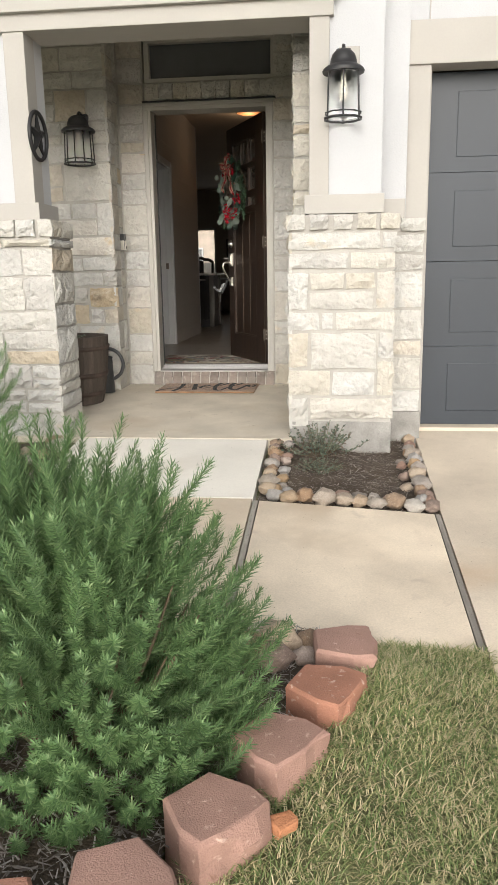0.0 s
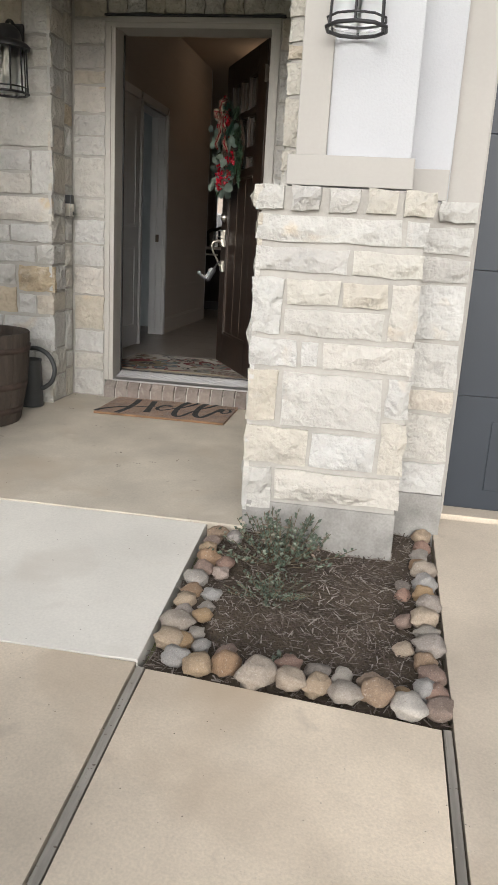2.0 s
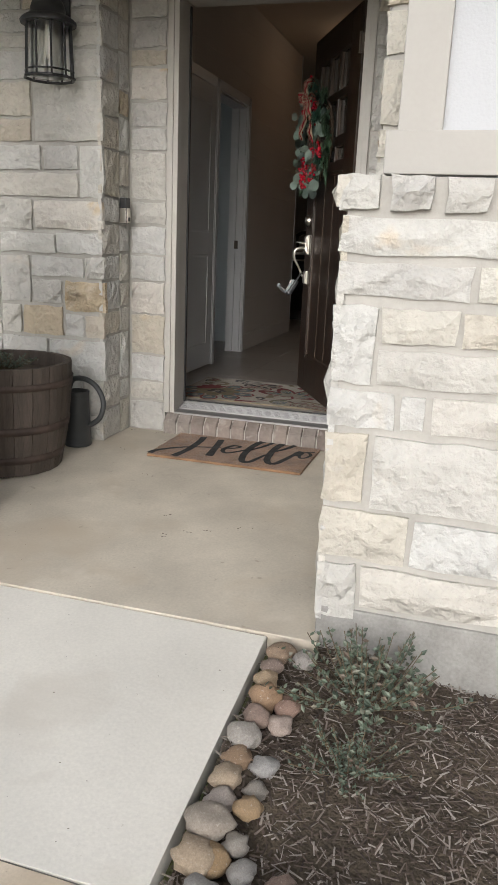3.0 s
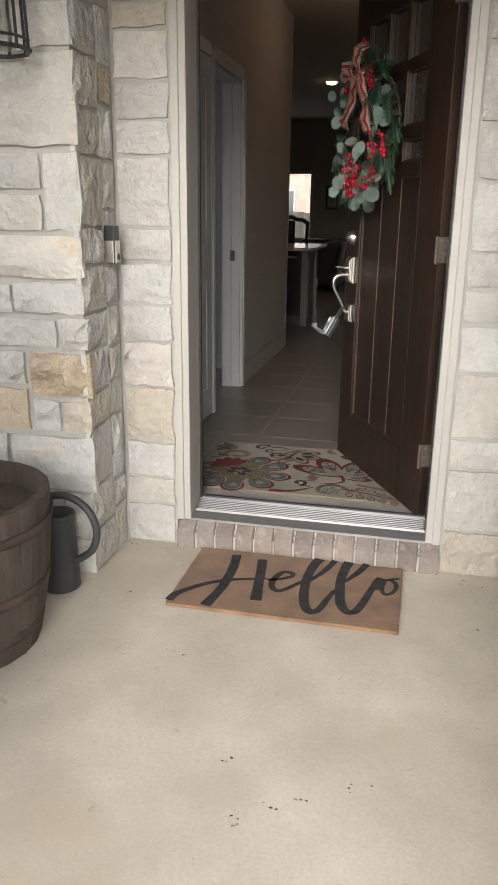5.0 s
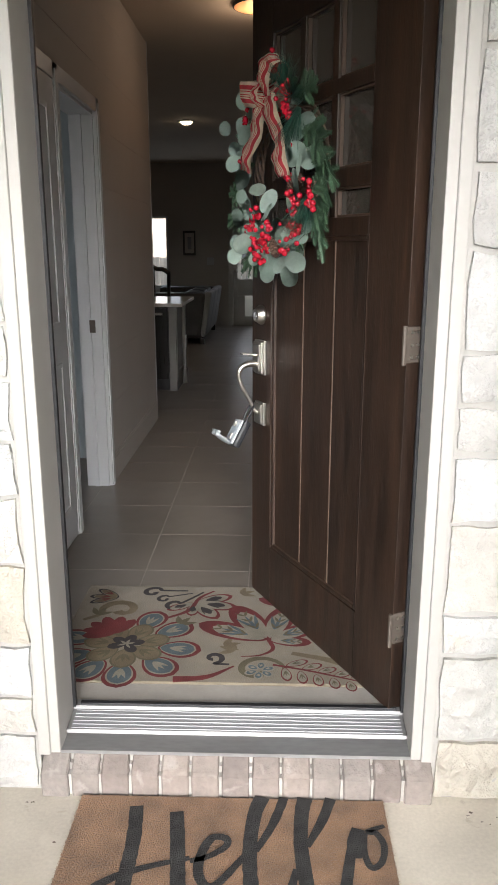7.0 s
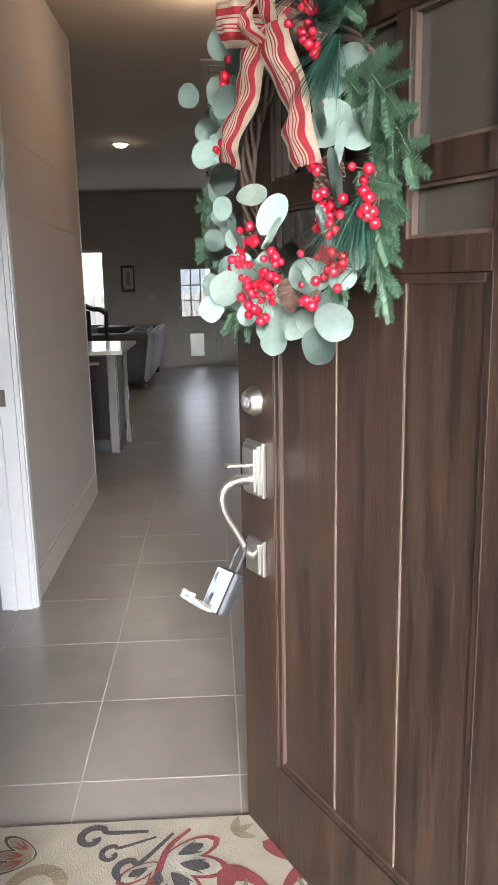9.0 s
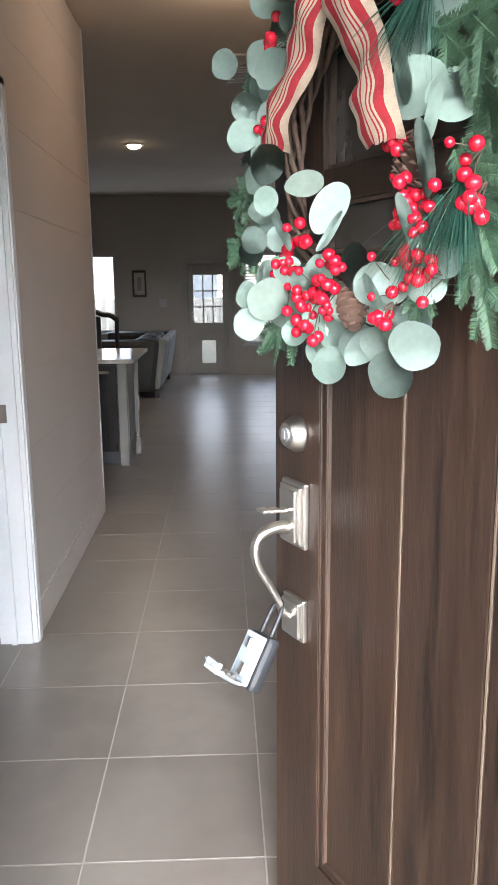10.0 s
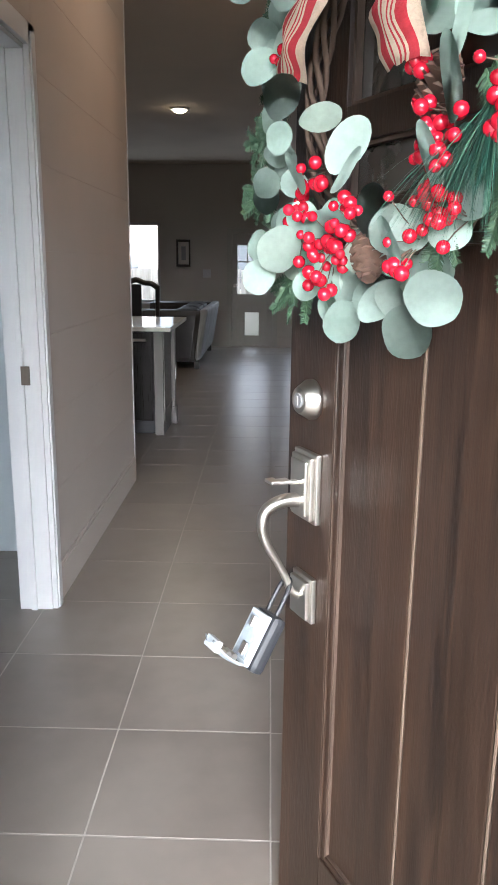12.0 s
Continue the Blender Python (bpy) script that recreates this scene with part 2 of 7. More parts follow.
def spline(pts, n=8):
    """A smooth line of points through the given ones."""
    p = [Vector(q) for q in pts]
    p = [2 * p[0] - p[1]] + p + [2 * p[-1] - p[-2]]
    out = []
    for i in range(1, len(p) - 2):
        for k in range(n):
            t = k / n
            out.append(0.5 * (2 * p[i] + (p[i + 1] - p[i - 1]) * t + (2 * p[i - 1] - 5 * p[i] + 4 * p[i + 1] - p[i + 2]) * t * t + (3 * p[i] - p[i - 1] - 3 * p[i + 1] + p[i + 2]) * t ** 3))
    out.append(p[-2])
    return out


def raw(name, verts, faces, material, parent=None, smooth=False):
    me = bpy.data.meshes.new(name)
    me.from_pydata(verts, [], faces)
    me.materials.append(material)
    if smooth:
        me.polygons.foreach_set("use_smooth", [True] * len(me.polygons))
    ob = new(name, me)
    if parent:
        ob.parent = parent
        ob.matrix_parent_inverse = parent.matrix_basis.inverted()
    return ob


def setting(ob, label="", category=""):
    return tagged(ob, label, category, kind="structure")


# ---- ground ----
def ground_z(x, y):
    """The fall of the front garden from the porch down to the street."""
    yy = max(y, -9.0)
    walkway = -0.068 - 0.12 * (-1.87 - yy)
    drive = -0.098 - 0.0925 * (-1.325 - yy)
    if yy < -4.0:
        walkway = drive = -0.098 - 0.0925 * (-1.325 - yy)
    k = min(1.0, max(0.0, (x - 0.63) / 0.87))
    return walkway * (1 - k) + drive * k


def mound(x, y):
    """Turf piled against the outer side of the edging blocks."""
    if y > -3.97 or x < 1.02 - 0.62 * max(0.0, -4.42 - y):
        return 0.0
    d = min(math.hypot(x - bx, y - by) for bx, by in ((1.04, -4.15), (1.01, -4.35), (0.95, -4.55), (0.86, -4.72), (0.75, -4.95), (0.60, -5.16), (0.4, -5.28)))
    return 0.13 * min(1.0, (-3.97 - y) / 0.3) * math.exp(-(max(0.0, d - 0.10) / 0.20) ** 2)


def sheet(name, x0, x1, y0, y1, top, material, thick=0.12, nx=6, ny=8, parent=None):
    """A slab with a sloping top and rounded arrises."""
    bm = bmesh.new()
    xs = [x0 + (x1 - x0) * i / nx for i in range(nx + 1)]
    ys = [y0 + (y1 - y0) * j / ny for j in range(ny + 1)]
    g = [[bm.verts.new((x, y, top(x, y))) for x in xs] for y in ys]
    for j in range(ny):
        for i in range(nx):
            bm.faces.new((g[j][i], g[j][i + 1], g[j + 1][i + 1], g[j + 1][i]))
    edge = [e for e in bm.edges if e.is_boundary]
    ret = bmesh.ops.extrude_edge_only(bm, edges=edge)
    vs = [v for v in ret["geom"] if isinstance(v, bmesh.types.BMVert)]
    for v in vs:
        v.co.z -= thick
    rim = [e for e in edge if e.is_valid]
    bmesh.ops.bevel(bm, geom=rim, offset=0.003, segments=1, affect="EDGES")
    bmesh.ops.recalc_face_normals(bm, faces=bm.faces)
    return part(name, bm, material, parent)


def far_ground():
    xs = [-2000, -300, -60, -20, -10, -6] + [-4 + 0.25 * i for i in range(16)] + [0.125 * i for i in range(16)] + [2 + 0.25 * i for i in range(21)] + [8, 10, 20, 60, 300, 2000]
    ys = [-2000, -300, -60, -20, -12] + [-9 + 0.25 * i for i in range(13)] + [-5.75 + 0.125 * i for i in range(15)] + [-3.75 + 0.25 * i for i in range(11)] + [0, 3, 8, 13, 20, 60, 300, 2000]
    vs = []
    for y in ys:
        for x in xs:
            z = ground_z(x, min(y, -1.4)) - 0.035 + mound(x, y)
            if y < -3.96 and x < 1.53:
                z += 0.025
            if 0.6 < x < 1.53 and -2.8 < y < -1.3:
                z -= 0.03
            vs.append((x, y, z))
    n = len(xs)
    fs = [(j * n + i, j * n + i + 1, (j + 1) * n + i + 1, (j + 1) * n + i) for j in range(len(ys) - 1) for i in range(n - 1)]
    return setting(raw("ground", vs, fs, M_LAWN), "lawn ground falling gently towards the street", "ground")


far_ground()
setting(sheet("pavement", -0.56, 0.612, -2.772, -1.896, ground_z, M_CONCN), "new pale concrete walkway slab at the porch", "walkway")
setting(sheet("pavement", -0.56, 0.608, -3.95, -2.780, ground_z, M_CONC), "weathered beige concrete walkway slab", "walkway")
setting(sheet("pavement", 0.646, 1.494, -3.95, -2.80, ground_z, M_CONC), "weathered beige concrete walkway slab", "walkway")
setting(sheet("driveway", 1.528, 6.9, -14.0, -1.42, ground_z, M_CONC2, nx=10, ny=26), "beige concrete driveway with faint rust stain", "driveway")
setting(sheet("driveway", 1.528, 6.9, -1.405, -1.20, lambda x, y: -0.088, M_CONC2, ny=2), "concrete apron strip at the garage door", "driveway")
setting(sheet("expansion_joint", -0.56, 0.612, -1.897, -1.881, lambda x, y: ground_z(x, -1.9) - 0.006, M_STRIP, nx=4, ny=1), "dark debris filled joint at the porch edge", "joint")
setting(sheet("expansion_joint", -0.56, 0.608, -2.781, -2.771, lambda x, y: ground_z(x, y) - 0.006, M_STRIP, nx=4, ny=1), "dark joint between the walkway slabs", "joint")
for sx0, sx1 in ((0.615, 0.639), (1.500, 1.522)):
    setting(sheet("expansion_joint", sx0, sx1, -3.95, -2.79, lambda x, y: ground_z(x, y) - 0.004, M_STRIP, nx=1), "weathered grey board in the expansion joint", "joint")


def porch_z(x, y):
    return 0.0 if y > -0.45 else -0.067 * (-0.45 - y) / 1.43


setting(sheet("porch_floor", -2.6, 0.76, -1.885, 0.02, porch_z, M_CONC3, nx=4, ny=12), "smooth beige concrete porch floor", "floor")

# ---- house shell ----
def structure(name, dims, material, label, category="wall", bevel=0.0):
    return setting(part(name, boxes(*dims, bevel=bevel), material), label, category)


WALL_STONE = "cream limestone wall with tooled mortar joints"
W_LAMP = structure("wall_porch_left", [(-2.6, -0.733, -0.347, 0.16, -0.15, 2.76)], M_MORTAR, WALL_STONE)
W_DOOR = structure("wall_porch_back", [(-0.733, -0.515, -0.032, 0.16, -0.15, 2.76), (0.515, 0.95, -0.032, 0.16, -0.15, 2.76),
                                       (-0.515, 0.515, -0.02, 0.16, 2.252, 2.40), (-0.515, 0.515, -0.02, 0.16, 2.72, 2.76)], M_MORTAR, WALL_STONE)
W_SIDE = structure("wall_porch_right", [(0.753, 1.0, -1.302, -0.032, -0.2, 2.76)], M_MORTAR, WALL_STONE)
W_PILR = structure("wall_pillar_right", [(0.752, 1.345, -1.828, -1.302, 0.03, 1.235), (1.345, 1.54, -1.578, -1.302, 0.03, 1.215)], M_MORTAR, "limestone pillar base beside the garage", "pillar")
structure("foundation", [(0.744, 1.352, -1.838, -1.29, -0.4, 0.03), (1.352, 1.548, -1.590, -1.29, -0.4, 0.05)], M_BASE, "rough grey concrete foundation under the pillar", "foundation", 0.006)
W_PILL = structure("wall_pillar_left", [(-1.27, -0.687, -1.843, -1.48, -0.3, 1.25)], M_MORTAR, "limestone pillar base beside the porch", "pillar")

# stucco columns and their trim
structure("wall_column_right", [(0.875, 1.27, -1.76, -1.30, 1.235, 3.6), (1.27, 1.43, -1.52, -1.30, 1.215, 3.6)], M_STUCCO, "white stucco column beside the garage", "column", 0.004)
structure("trim", [(0.857, 0.968, -1.785, -1.60, 1.345, 2.30), (0.83, 1.285, -1.80, -1.50, 1.243, 1.348), (1.285, 1.425, -1.545, -1.40, 1.225, 1.34)], M_TRIM, "greige trim boards on the stucco column", "trim", 0.004)
structure("trim", [(1.02, 1.135, -1.772, -1.755, 1.99, 2.13)], M_TRIM, "greige mounting block behind the wall lantern", "trim", 0.004)
structure("wall_column_left", [(-1.19, -0.785, -1.76, -1.50, 1.25, 3.6)], M_STUCCO, "white stucco column beside the porch", "column", 0.004)
structure("trim", [(-0.905, -0.78, -1.79, -1.64, 1.345, 2.30), (-1.22, -0.755, -1.80, -1.47, 1.252, 1.348)], M_TRIM, "greige trim boards on the stucco column", "trim", 0.004)
# porch beam and ceiling
structure("beam", [(-3.3, 0.99, -1.80, -1.50, 2.285, 2.43), (-3.3, 1.03, -1.835, -1.79, 2.375, 2.44)], M_TRIM, "greige boxed beam over the porch opening", "beam", 0.005)
structure("wall_front", [(-1.75, 0.875, -1.76, -1.55, 2.43, 3.6), (1.27, 7.0, -1.40, -1.25, 2.30, 3.6), (-3.3, -1.75, -1.76, -1.55, 2.43, 3.6)], M_STUCCO, "white board siding above the porch and garage")
structure("trim", [(1.548, 1.556, -1.408, -1.40, 2.34, 3.6)], M_TRIM, "joint between siding boards", "trim")
structure("ceiling_porch", [(-3.3, 1.0, -1.55, 0.16, 2.76, 2.80)], M_SOFFIT, "greige painted porch ceiling", "ceiling")
# garage
structure("trim", [(1.405, 1.565, -1.455, -1.29, -0.10, 2.10), (1.37, 6.5, -1.475, -1.29, 2.095, 2.335), (6.35, 6.5, -1.455, -1.29, -0.1, 2.095)], M_TRIM, "greige trim boards round the garage door", "trim", 0.006)
structure("wall_garage", [(6.5, 7.0, -1.40, -1.25, -0.4, 2.30), (1.54, 1.56, -1.29, -1.22, -0.1, 2.10)], M_STUCCO, "white wall beside the garage door")
# back, sides and roof of the house
structure("wall_east", [(6.9, 7.05, -1.25, 11.5, -0.5, 3.6)], M_STUCCO, "white stucco side wall of the house")
structure("wall_west", [(-4.3, -4.15, 0.16, 0.9, -0.5, 3.6), (-4.3, -4.15, 2.3, 11.5, -0.5, 3.6), (-4.3, -4.15, 0.9, 2.3, -0.5, 1.0), (-4.3, -4.15, 0.9, 2.3, 2.2, 3.6)], M_STUCCO, "white stucco side wall of the house")
structure("wall_front_left", [(-4.3, -2.6, 0.02, 0.16, -0.5, 3.6)], M_STUCCO, "white stucco front wall of the house")


def roof():
    bm = bmesh.new()
    v = [bm.verts.new(p) for p in ((-4.8, -2.3, 3.5), (7.5, -2.3, 3.5), (7.5, 12.0, 3.5), (-4.8, 12.0, 3.5), (-1.5, 4.8, 6.6), (4.2, 4.8, 6.6))]
    for f in ((0, 1, 5, 4), (1, 2, 5), (2, 3, 4, 5), (3, 0, 4), (3, 2, 1, 0)):
        bm.faces.new([v[i] for i in f])
    return setting(part("roof", bm, M_ROOF), "dark grey shingle hip roof", "roof")


roof()

# ---- interior shell ----
F = 0.145
CEIL = 2.785
structure("floor", [(-4.15, 6.9, 0.145, 11.35, F - 0.2, F - 0.0006)], M_GROUT, "pale grout bed under the floor tiles", "floor")
structure("ceiling", [(-4.15, 6.9, 0.16, 11.35, CEIL, CEIL + 0.15)], M_CEIL, "greige painted ceiling", "ceiling")
structure("wall_hall_left", [(-0.915, -0.80, 0.16, 1.53, F, CEIL), (-0.915, -0.80, 2.215, 3.90, F, CEIL), (-0.915, -0.80, 1.53, 2.215, 2.06, CEIL)], M_WALL, "greige shiplap wall along the hall")
structure("wall_hall_right", [(0.78, 0.90, 0.16, 4.6, F, CEIL)], M_WALL, "greige wall along the hall")
structure("wall_entry", [(-4.15, -0.515, 0.16, 0.24, F, CEIL), (0.515, 6.9, 0.16, 0.24, F, CEIL), (-0.515, 0.515, 0.16, 0.24, 2.252, 2.40), (-0.515, 0.515, 0.16, 0.24, 2.72, CEIL)], M_WALL, "greige inner face of the front wall")
structure("wall_side_room", [(-4.15, -0.915, 3.79, 3.90, F, CEIL)], M_ROOMW, "blue grey wall of the side room")
structure("wall_side_room_end", [(-4.15, -0.915, 2.75, 2.85, F, CEIL)], M_ROOMW, "blue grey wall of the side room")
YB = 11.2
structure("wall_back", [(-4.15, -2.35, YB, YB + 0.15, F, CEIL), (-2.35, -1.66, YB, YB + 0.15, F, 0.79), (-2.35, -1.66, YB, YB + 0.15, 1.96, CEIL), (-1.66, -0.60, YB, YB + 0.15, F, CEIL),
                        (-0.60, 0.05, YB, YB + 0.15, 1.815, CEIL), (0.05, 0.27, YB, YB + 0.15, F, CEIL), (0.27, 1.2, YB, YB + 0.15, F, 0.60), (0.27, 1.2, YB, YB + 0.15, 1.96, CEIL), (1.2, 6.9, YB, YB + 0.15, F, CEIL)], M_WALL, "greige back wall of the living room")
structure("wall_living_right", [(2.6, 2.72, 4.6, YB, F, CEIL), (0.90, 2.72, 4.6, 4.72, F, CEIL)], M_WALL, "greige wall of the living room")
structure("wall_living_left", [(-4.15, -4.05, 3.9, YB, F, CEIL)], M_WALL, "greige wall of the kitchen")

# ---- front door frame, sill and door ----
X, Y, Z = Vector((1, 0, 0)), Vector((0, 1, 0)), Vector((0, 0, 1))


def door_frame():
    t = thing("door_frame", "greige painted front door frame with brick mould", "door frame", (0, 0, 0.11), kind="structure")
    for sx in (-1, 1):
        a, b, c, d = (sx * v for v in (0.515, 0.460, 0.485, 0.482))
        part("brick_mould", boxes((min(a, b), max(a, b), -0.035, 0.03, 0.112, 2.20), (min(a, c), max(a, c), -0.045, -0.03, 0.112, 2.20), bevel=0.004), M_CASING, t)
        part("jamb", boxes((min(sx * 0.464, sx * 0.51), max(sx * 0.464, sx * 0.51), 0.028, 0.158, 0.13, 2.205), bevel=0.003), M_CASING, t)
        part("weather_strip", boxes((min(sx * 0.466, sx * 0.456), max(sx * 0.466, sx * 0.456), 0.115, 0.130, 0.15, 2.19)), M_BLACK, t)
    part("head_mould", boxes((-0.515, 0.515, -0.035, 0.03, 2.195, 2.252), (-0.515, 0.515, -0.045, -0.03, 2.222, 2.252), bevel=0.004), M_CASING, t)
    part("head_jamb", boxes((-0.452, 0.452, 0.025, 0.158, 2.195, 2.225), bevel=0.003), M_CASING, t)
    return t


door_frame()


def sill():
    t = thing("door_sill", "ribbed aluminium threshold under the front door", "threshold", (0, 0.05, 0.11), kind="structure")
    bm = bmesh.new()
    prof = [(-0.03, 0.108), (-0.03, 0.118), (0.035, 0.124), (0.04, 0.132), (0.112, 0.146), (0.118, 0.154), (0.15, 0.154), (0.15, 0.108)]
    a = [bm.verts.new((-0.462, y, z)) for y, z in prof]
    b = [bm.verts.new((0.462, y, z)) for y, z in prof]
    for i in range(len(prof)):
        j = (i + 1) % len(prof)
        bm.faces.new((a[i], a[j], b[j], b[i]))
    bm.faces.new(a[::-1])
    bm.faces.new(b)
    part("sill_plate", bm, M_ALUD, t)
    bm = bmesh.new()
    for i in range(6):
        y = 0.045 + i * 0.0125
        z = 0.133 + (y - 0.04) * 0.19
        box(bm, -0.452, 0.452, y, y + 0.0121, z - 0.004, z + 0.0012, 0.0006)
    part("tread_ribs", bm, M_RIB, t, "bright ribbed aluminium tread")
    part("sweep", boxes((-0.445, 0.445, 0.122, 0.136, 0.15, 0.160), bevel=0.002), M_BLACK, t, "black rubber sweep")
    return t


sill()


M_STEPM = mat("step_mortar", (0.43, 0.405, 0.37), 0.95, 0.15, 10, 90, 0.3, 0.003)


def brick_step():
    t = thing("brick_step", "grey brown rowlock brick step under the door", "step", (0, -0.07, 0), kind="structure")
    part("mortar_bed", boxes((-0.505, 0.518, -0.052, 0.018, -0.01, 0.062), (-0.505, 0.518, -0.034, 0.018, 0.062, 0.082), (-0.505, 0.518, -0.018, 0.018, 0.082, 0.100)), M_STEPM, t, "pale mortar")
    rng = random.Random(3)
    xs = -0.512
    for i in range(13):
        bm = bmesh.new()
        dy, dz = rng.uniform(-0.004, 0.003), rng.uniform(-0.003, 0.003)
        prof = [(-0.061 + dy, 0.0), (-0.063 + dy, 0.068 + dz), (-0.056 + dy, 0.077 + dz), (-0.016, 0.108 + dz), (0.018, 0.108), (0.018, 0.0)]
        rows = []
        for x, ins in ((0.002, 0.004), (0.006, 0.0), (0.070, 0.0), (0.074, 0.004)):
            rows.append([bm.verts.new((xs + x + rng.uniform(-0.001, 0.001), y + (ins if y < -0.01 else 0), z - (ins if z > 0.05 else 0))) for y, z in prof])
        for a, b in zip(rows, rows[1:]):
            for q in range(6):
                bm.faces.new((a[q], a[(q + 1) % 6], b[(q + 1) % 6], b[q]))
        bm.faces.new(rows[0][::-1])
        bm.faces.new(rows[-1])
        bmesh.ops.recalc_face_normals(bm, faces=bm.faces)
        part("brick", bm, M_BRICKG, t)
        xs += 0.0795
    return t


brick_step()


def transom():
    t = thing("window_1", "dark transom window above the front door, reflection in its pane colour", "window", (0.02, 0.0, 2.40), kind="structure")
    part("window_frame", boxes((-0.50, 0.54, -0.03, 0.10, 2.40, 2.432), (-0.50, 0.54, -0.03, 0.10, 2.688, 2.72), (-0.50, -0.462, -0.03, 0.10, 2.432, 2.688), (0.502, 0.54, -0.03, 0.10, 2.432, 2.688), bevel=0.004), M_CASING, t)
    part("pane", boxes((-0.462, 0.502, 0.03, 0.036, 2.432, 2.688)), M_DARKGLASS, t, "dark glass pane")
    part("flashing", boxes((-0.52, 0.54, -0.062, -0.02, 2.252, 2.262)), M_BLACK, t, "dark metal flashing strip")
    return t


transom()
DX = Vector((-0.457, 0.889, 0)).normalized()
DY = Vector((-DX.y, DX.x, 0))
DOOR = Matrix(((DX.x, DY.x, 0, 0.409), (DX.y, DY.y, 0, 0.148), (0, 0, 1, 0.155), (0, 0, 0, 1)))
ODR = thing("door_1", "open dark stained wooden entry door with glazed lites", "door", kind="structure", turn=DOOR)


def front_door():
    t = ODR
    th = -0.044
    # stiles and rails
    parts = [(-0.03, 0.155, th, 0, 0, 2.035), (0.705, 0.85, th, 0, 0, 2.035), (0.155, 0.705, th, 0, 0, 0.217), (0.155, 0.705, th, 0, 1.285, 1.335),
             (0.155, 0.705, th, 0, 1.412, 1.462), (0.155, 0.705, th, 0, 1.885, 2.035), (0.155, 0.705, th, 0.0, 1.652, 1.69)]
    for n, d in zip(("stile", "stile", "rail", "rail", "rail", "rail", "rail"), parts):
        local(n, boxes(d, bevel=0.002), M_DOOR, t)
    for a, b in ((0.327, 0.357), (0.508, 0.538)):
        local("muntin", boxes((a, b, th, -0.002, 1.335, 1.885), bevel=0.002), M_DOOR, t)
    cols = ((0.155, 0.333), (0.337, 0.512), (0.516, 0.705))
    for a, b in cols:
        local("plank", boxes((a + 0.001, b - 0.001, th + 0.008, -0.012, 0.217, 1.285), bevel=0.004), M_DOOR, t)
    for x in (0.335, 0.514):
        local("groove", boxes((x - 0.0014, x + 0.0014, -0.03, -0.0115, 0.217, 1.285)), M_DOOR2, t, "thin pale line in the groove between planks")
    # moulding round the planked panel
    local("moulding", boxes((0.155, 0.168, -0.02, -0.003, 0.217, 1.285), (0.692, 0.705, -0.02, -0.003, 0.217, 1.285), (0.168, 0.692, -0.02, -0.003, 0.217, 0.230), (0.168, 0.692, -0.02, -0.003, 1.272, 1.285), bevel=0.003), M_DOOR, t)
    local("moulding_edge", boxes((0.168, 0.1694, -0.014, -0.006, 0.23, 1.272), (0.6906, 0.692, -0.014, -0.006, 0.23, 1.272), (0.17, 0.69, -0.014, -0.006, 0.23, 0.2315), (0.17, 0.69, -0.014, -0.006, 1.2706, 1.272), (0.151, 0.1522, -0.001, 0.0006, 0.215, 1.287), (0.7085, 0.7097, -0.001, 0.0006, 0.215, 1.287)), M_DOOR3, t, "thin paler edge of the moulding")
    for a, b in ((0.155, 0.327), (0.357, 0.508), (0.538, 0.705)):
        for z0, z1 in ((1.335, 1.412), (1.462, 1.652), (1.69, 1.885)):
            p = local("pane", boxes((a, b, -0.025, -0.021, z0, z1)), M_DOORGLASS, t, "dark reflecting glass lite")
            local("bead", boxes((a, a + 0.006, -0.02, -0.008, z0, z1), (b - 0.006, b, -0.02, -0.008, z0, z1), (a + 0.006, b - 0.006, -0.02, -0.008, z0, z0 + 0.006), (a + 0.006, b - 0.006, -0.02, -0.008, z1 - 0.006, z1)), M_DOOR3, t, "paler brown glazing bead")
    # hinges on the free side of the hinge stile
    for hz in (0.205, 0.975, 1.80):
        h = local("hinge", boxes((-0.0335, -0.0295, -0.042, 0.006, hz, hz + 0.090), bevel=0.0018), M_HINGE, t, "brushed nickel hinge leaf")
        bm = bmesh.new()
        for sz in (0.014, 0.045, 0.076):
            for sy in (-0.012, -0.03):
                tube(bm, [(-0.036, sy, hz + sz), (-0.033, sy, hz + sz)], 0.004, 8)
        local("screw", bm, M_NICKEL, h)
        bm = bmesh.new()
        tube(bm, [(-0.036, 0.012, hz - 0.003), (-0.036, 0.012, hz + 0.093)], 0.006, 10)
        local("knuckle", bm, M_HINGE, h)


M_HINGE = mat("satin_bronze_hinge", (0.12, 0.098, 0.08), 0.5, 0.12, 8, 90, 0.05, 0.0005, metal=0.3)
# the porch's brown reflection is mixed into the opaque lites' base colour
M_DOORGLASS = mat("door_lite_glass", (0.05, 0.042, 0.034), 0.10, 0.15, 3, 20, 0.04, 0.001, coat=0.5)
front_door()


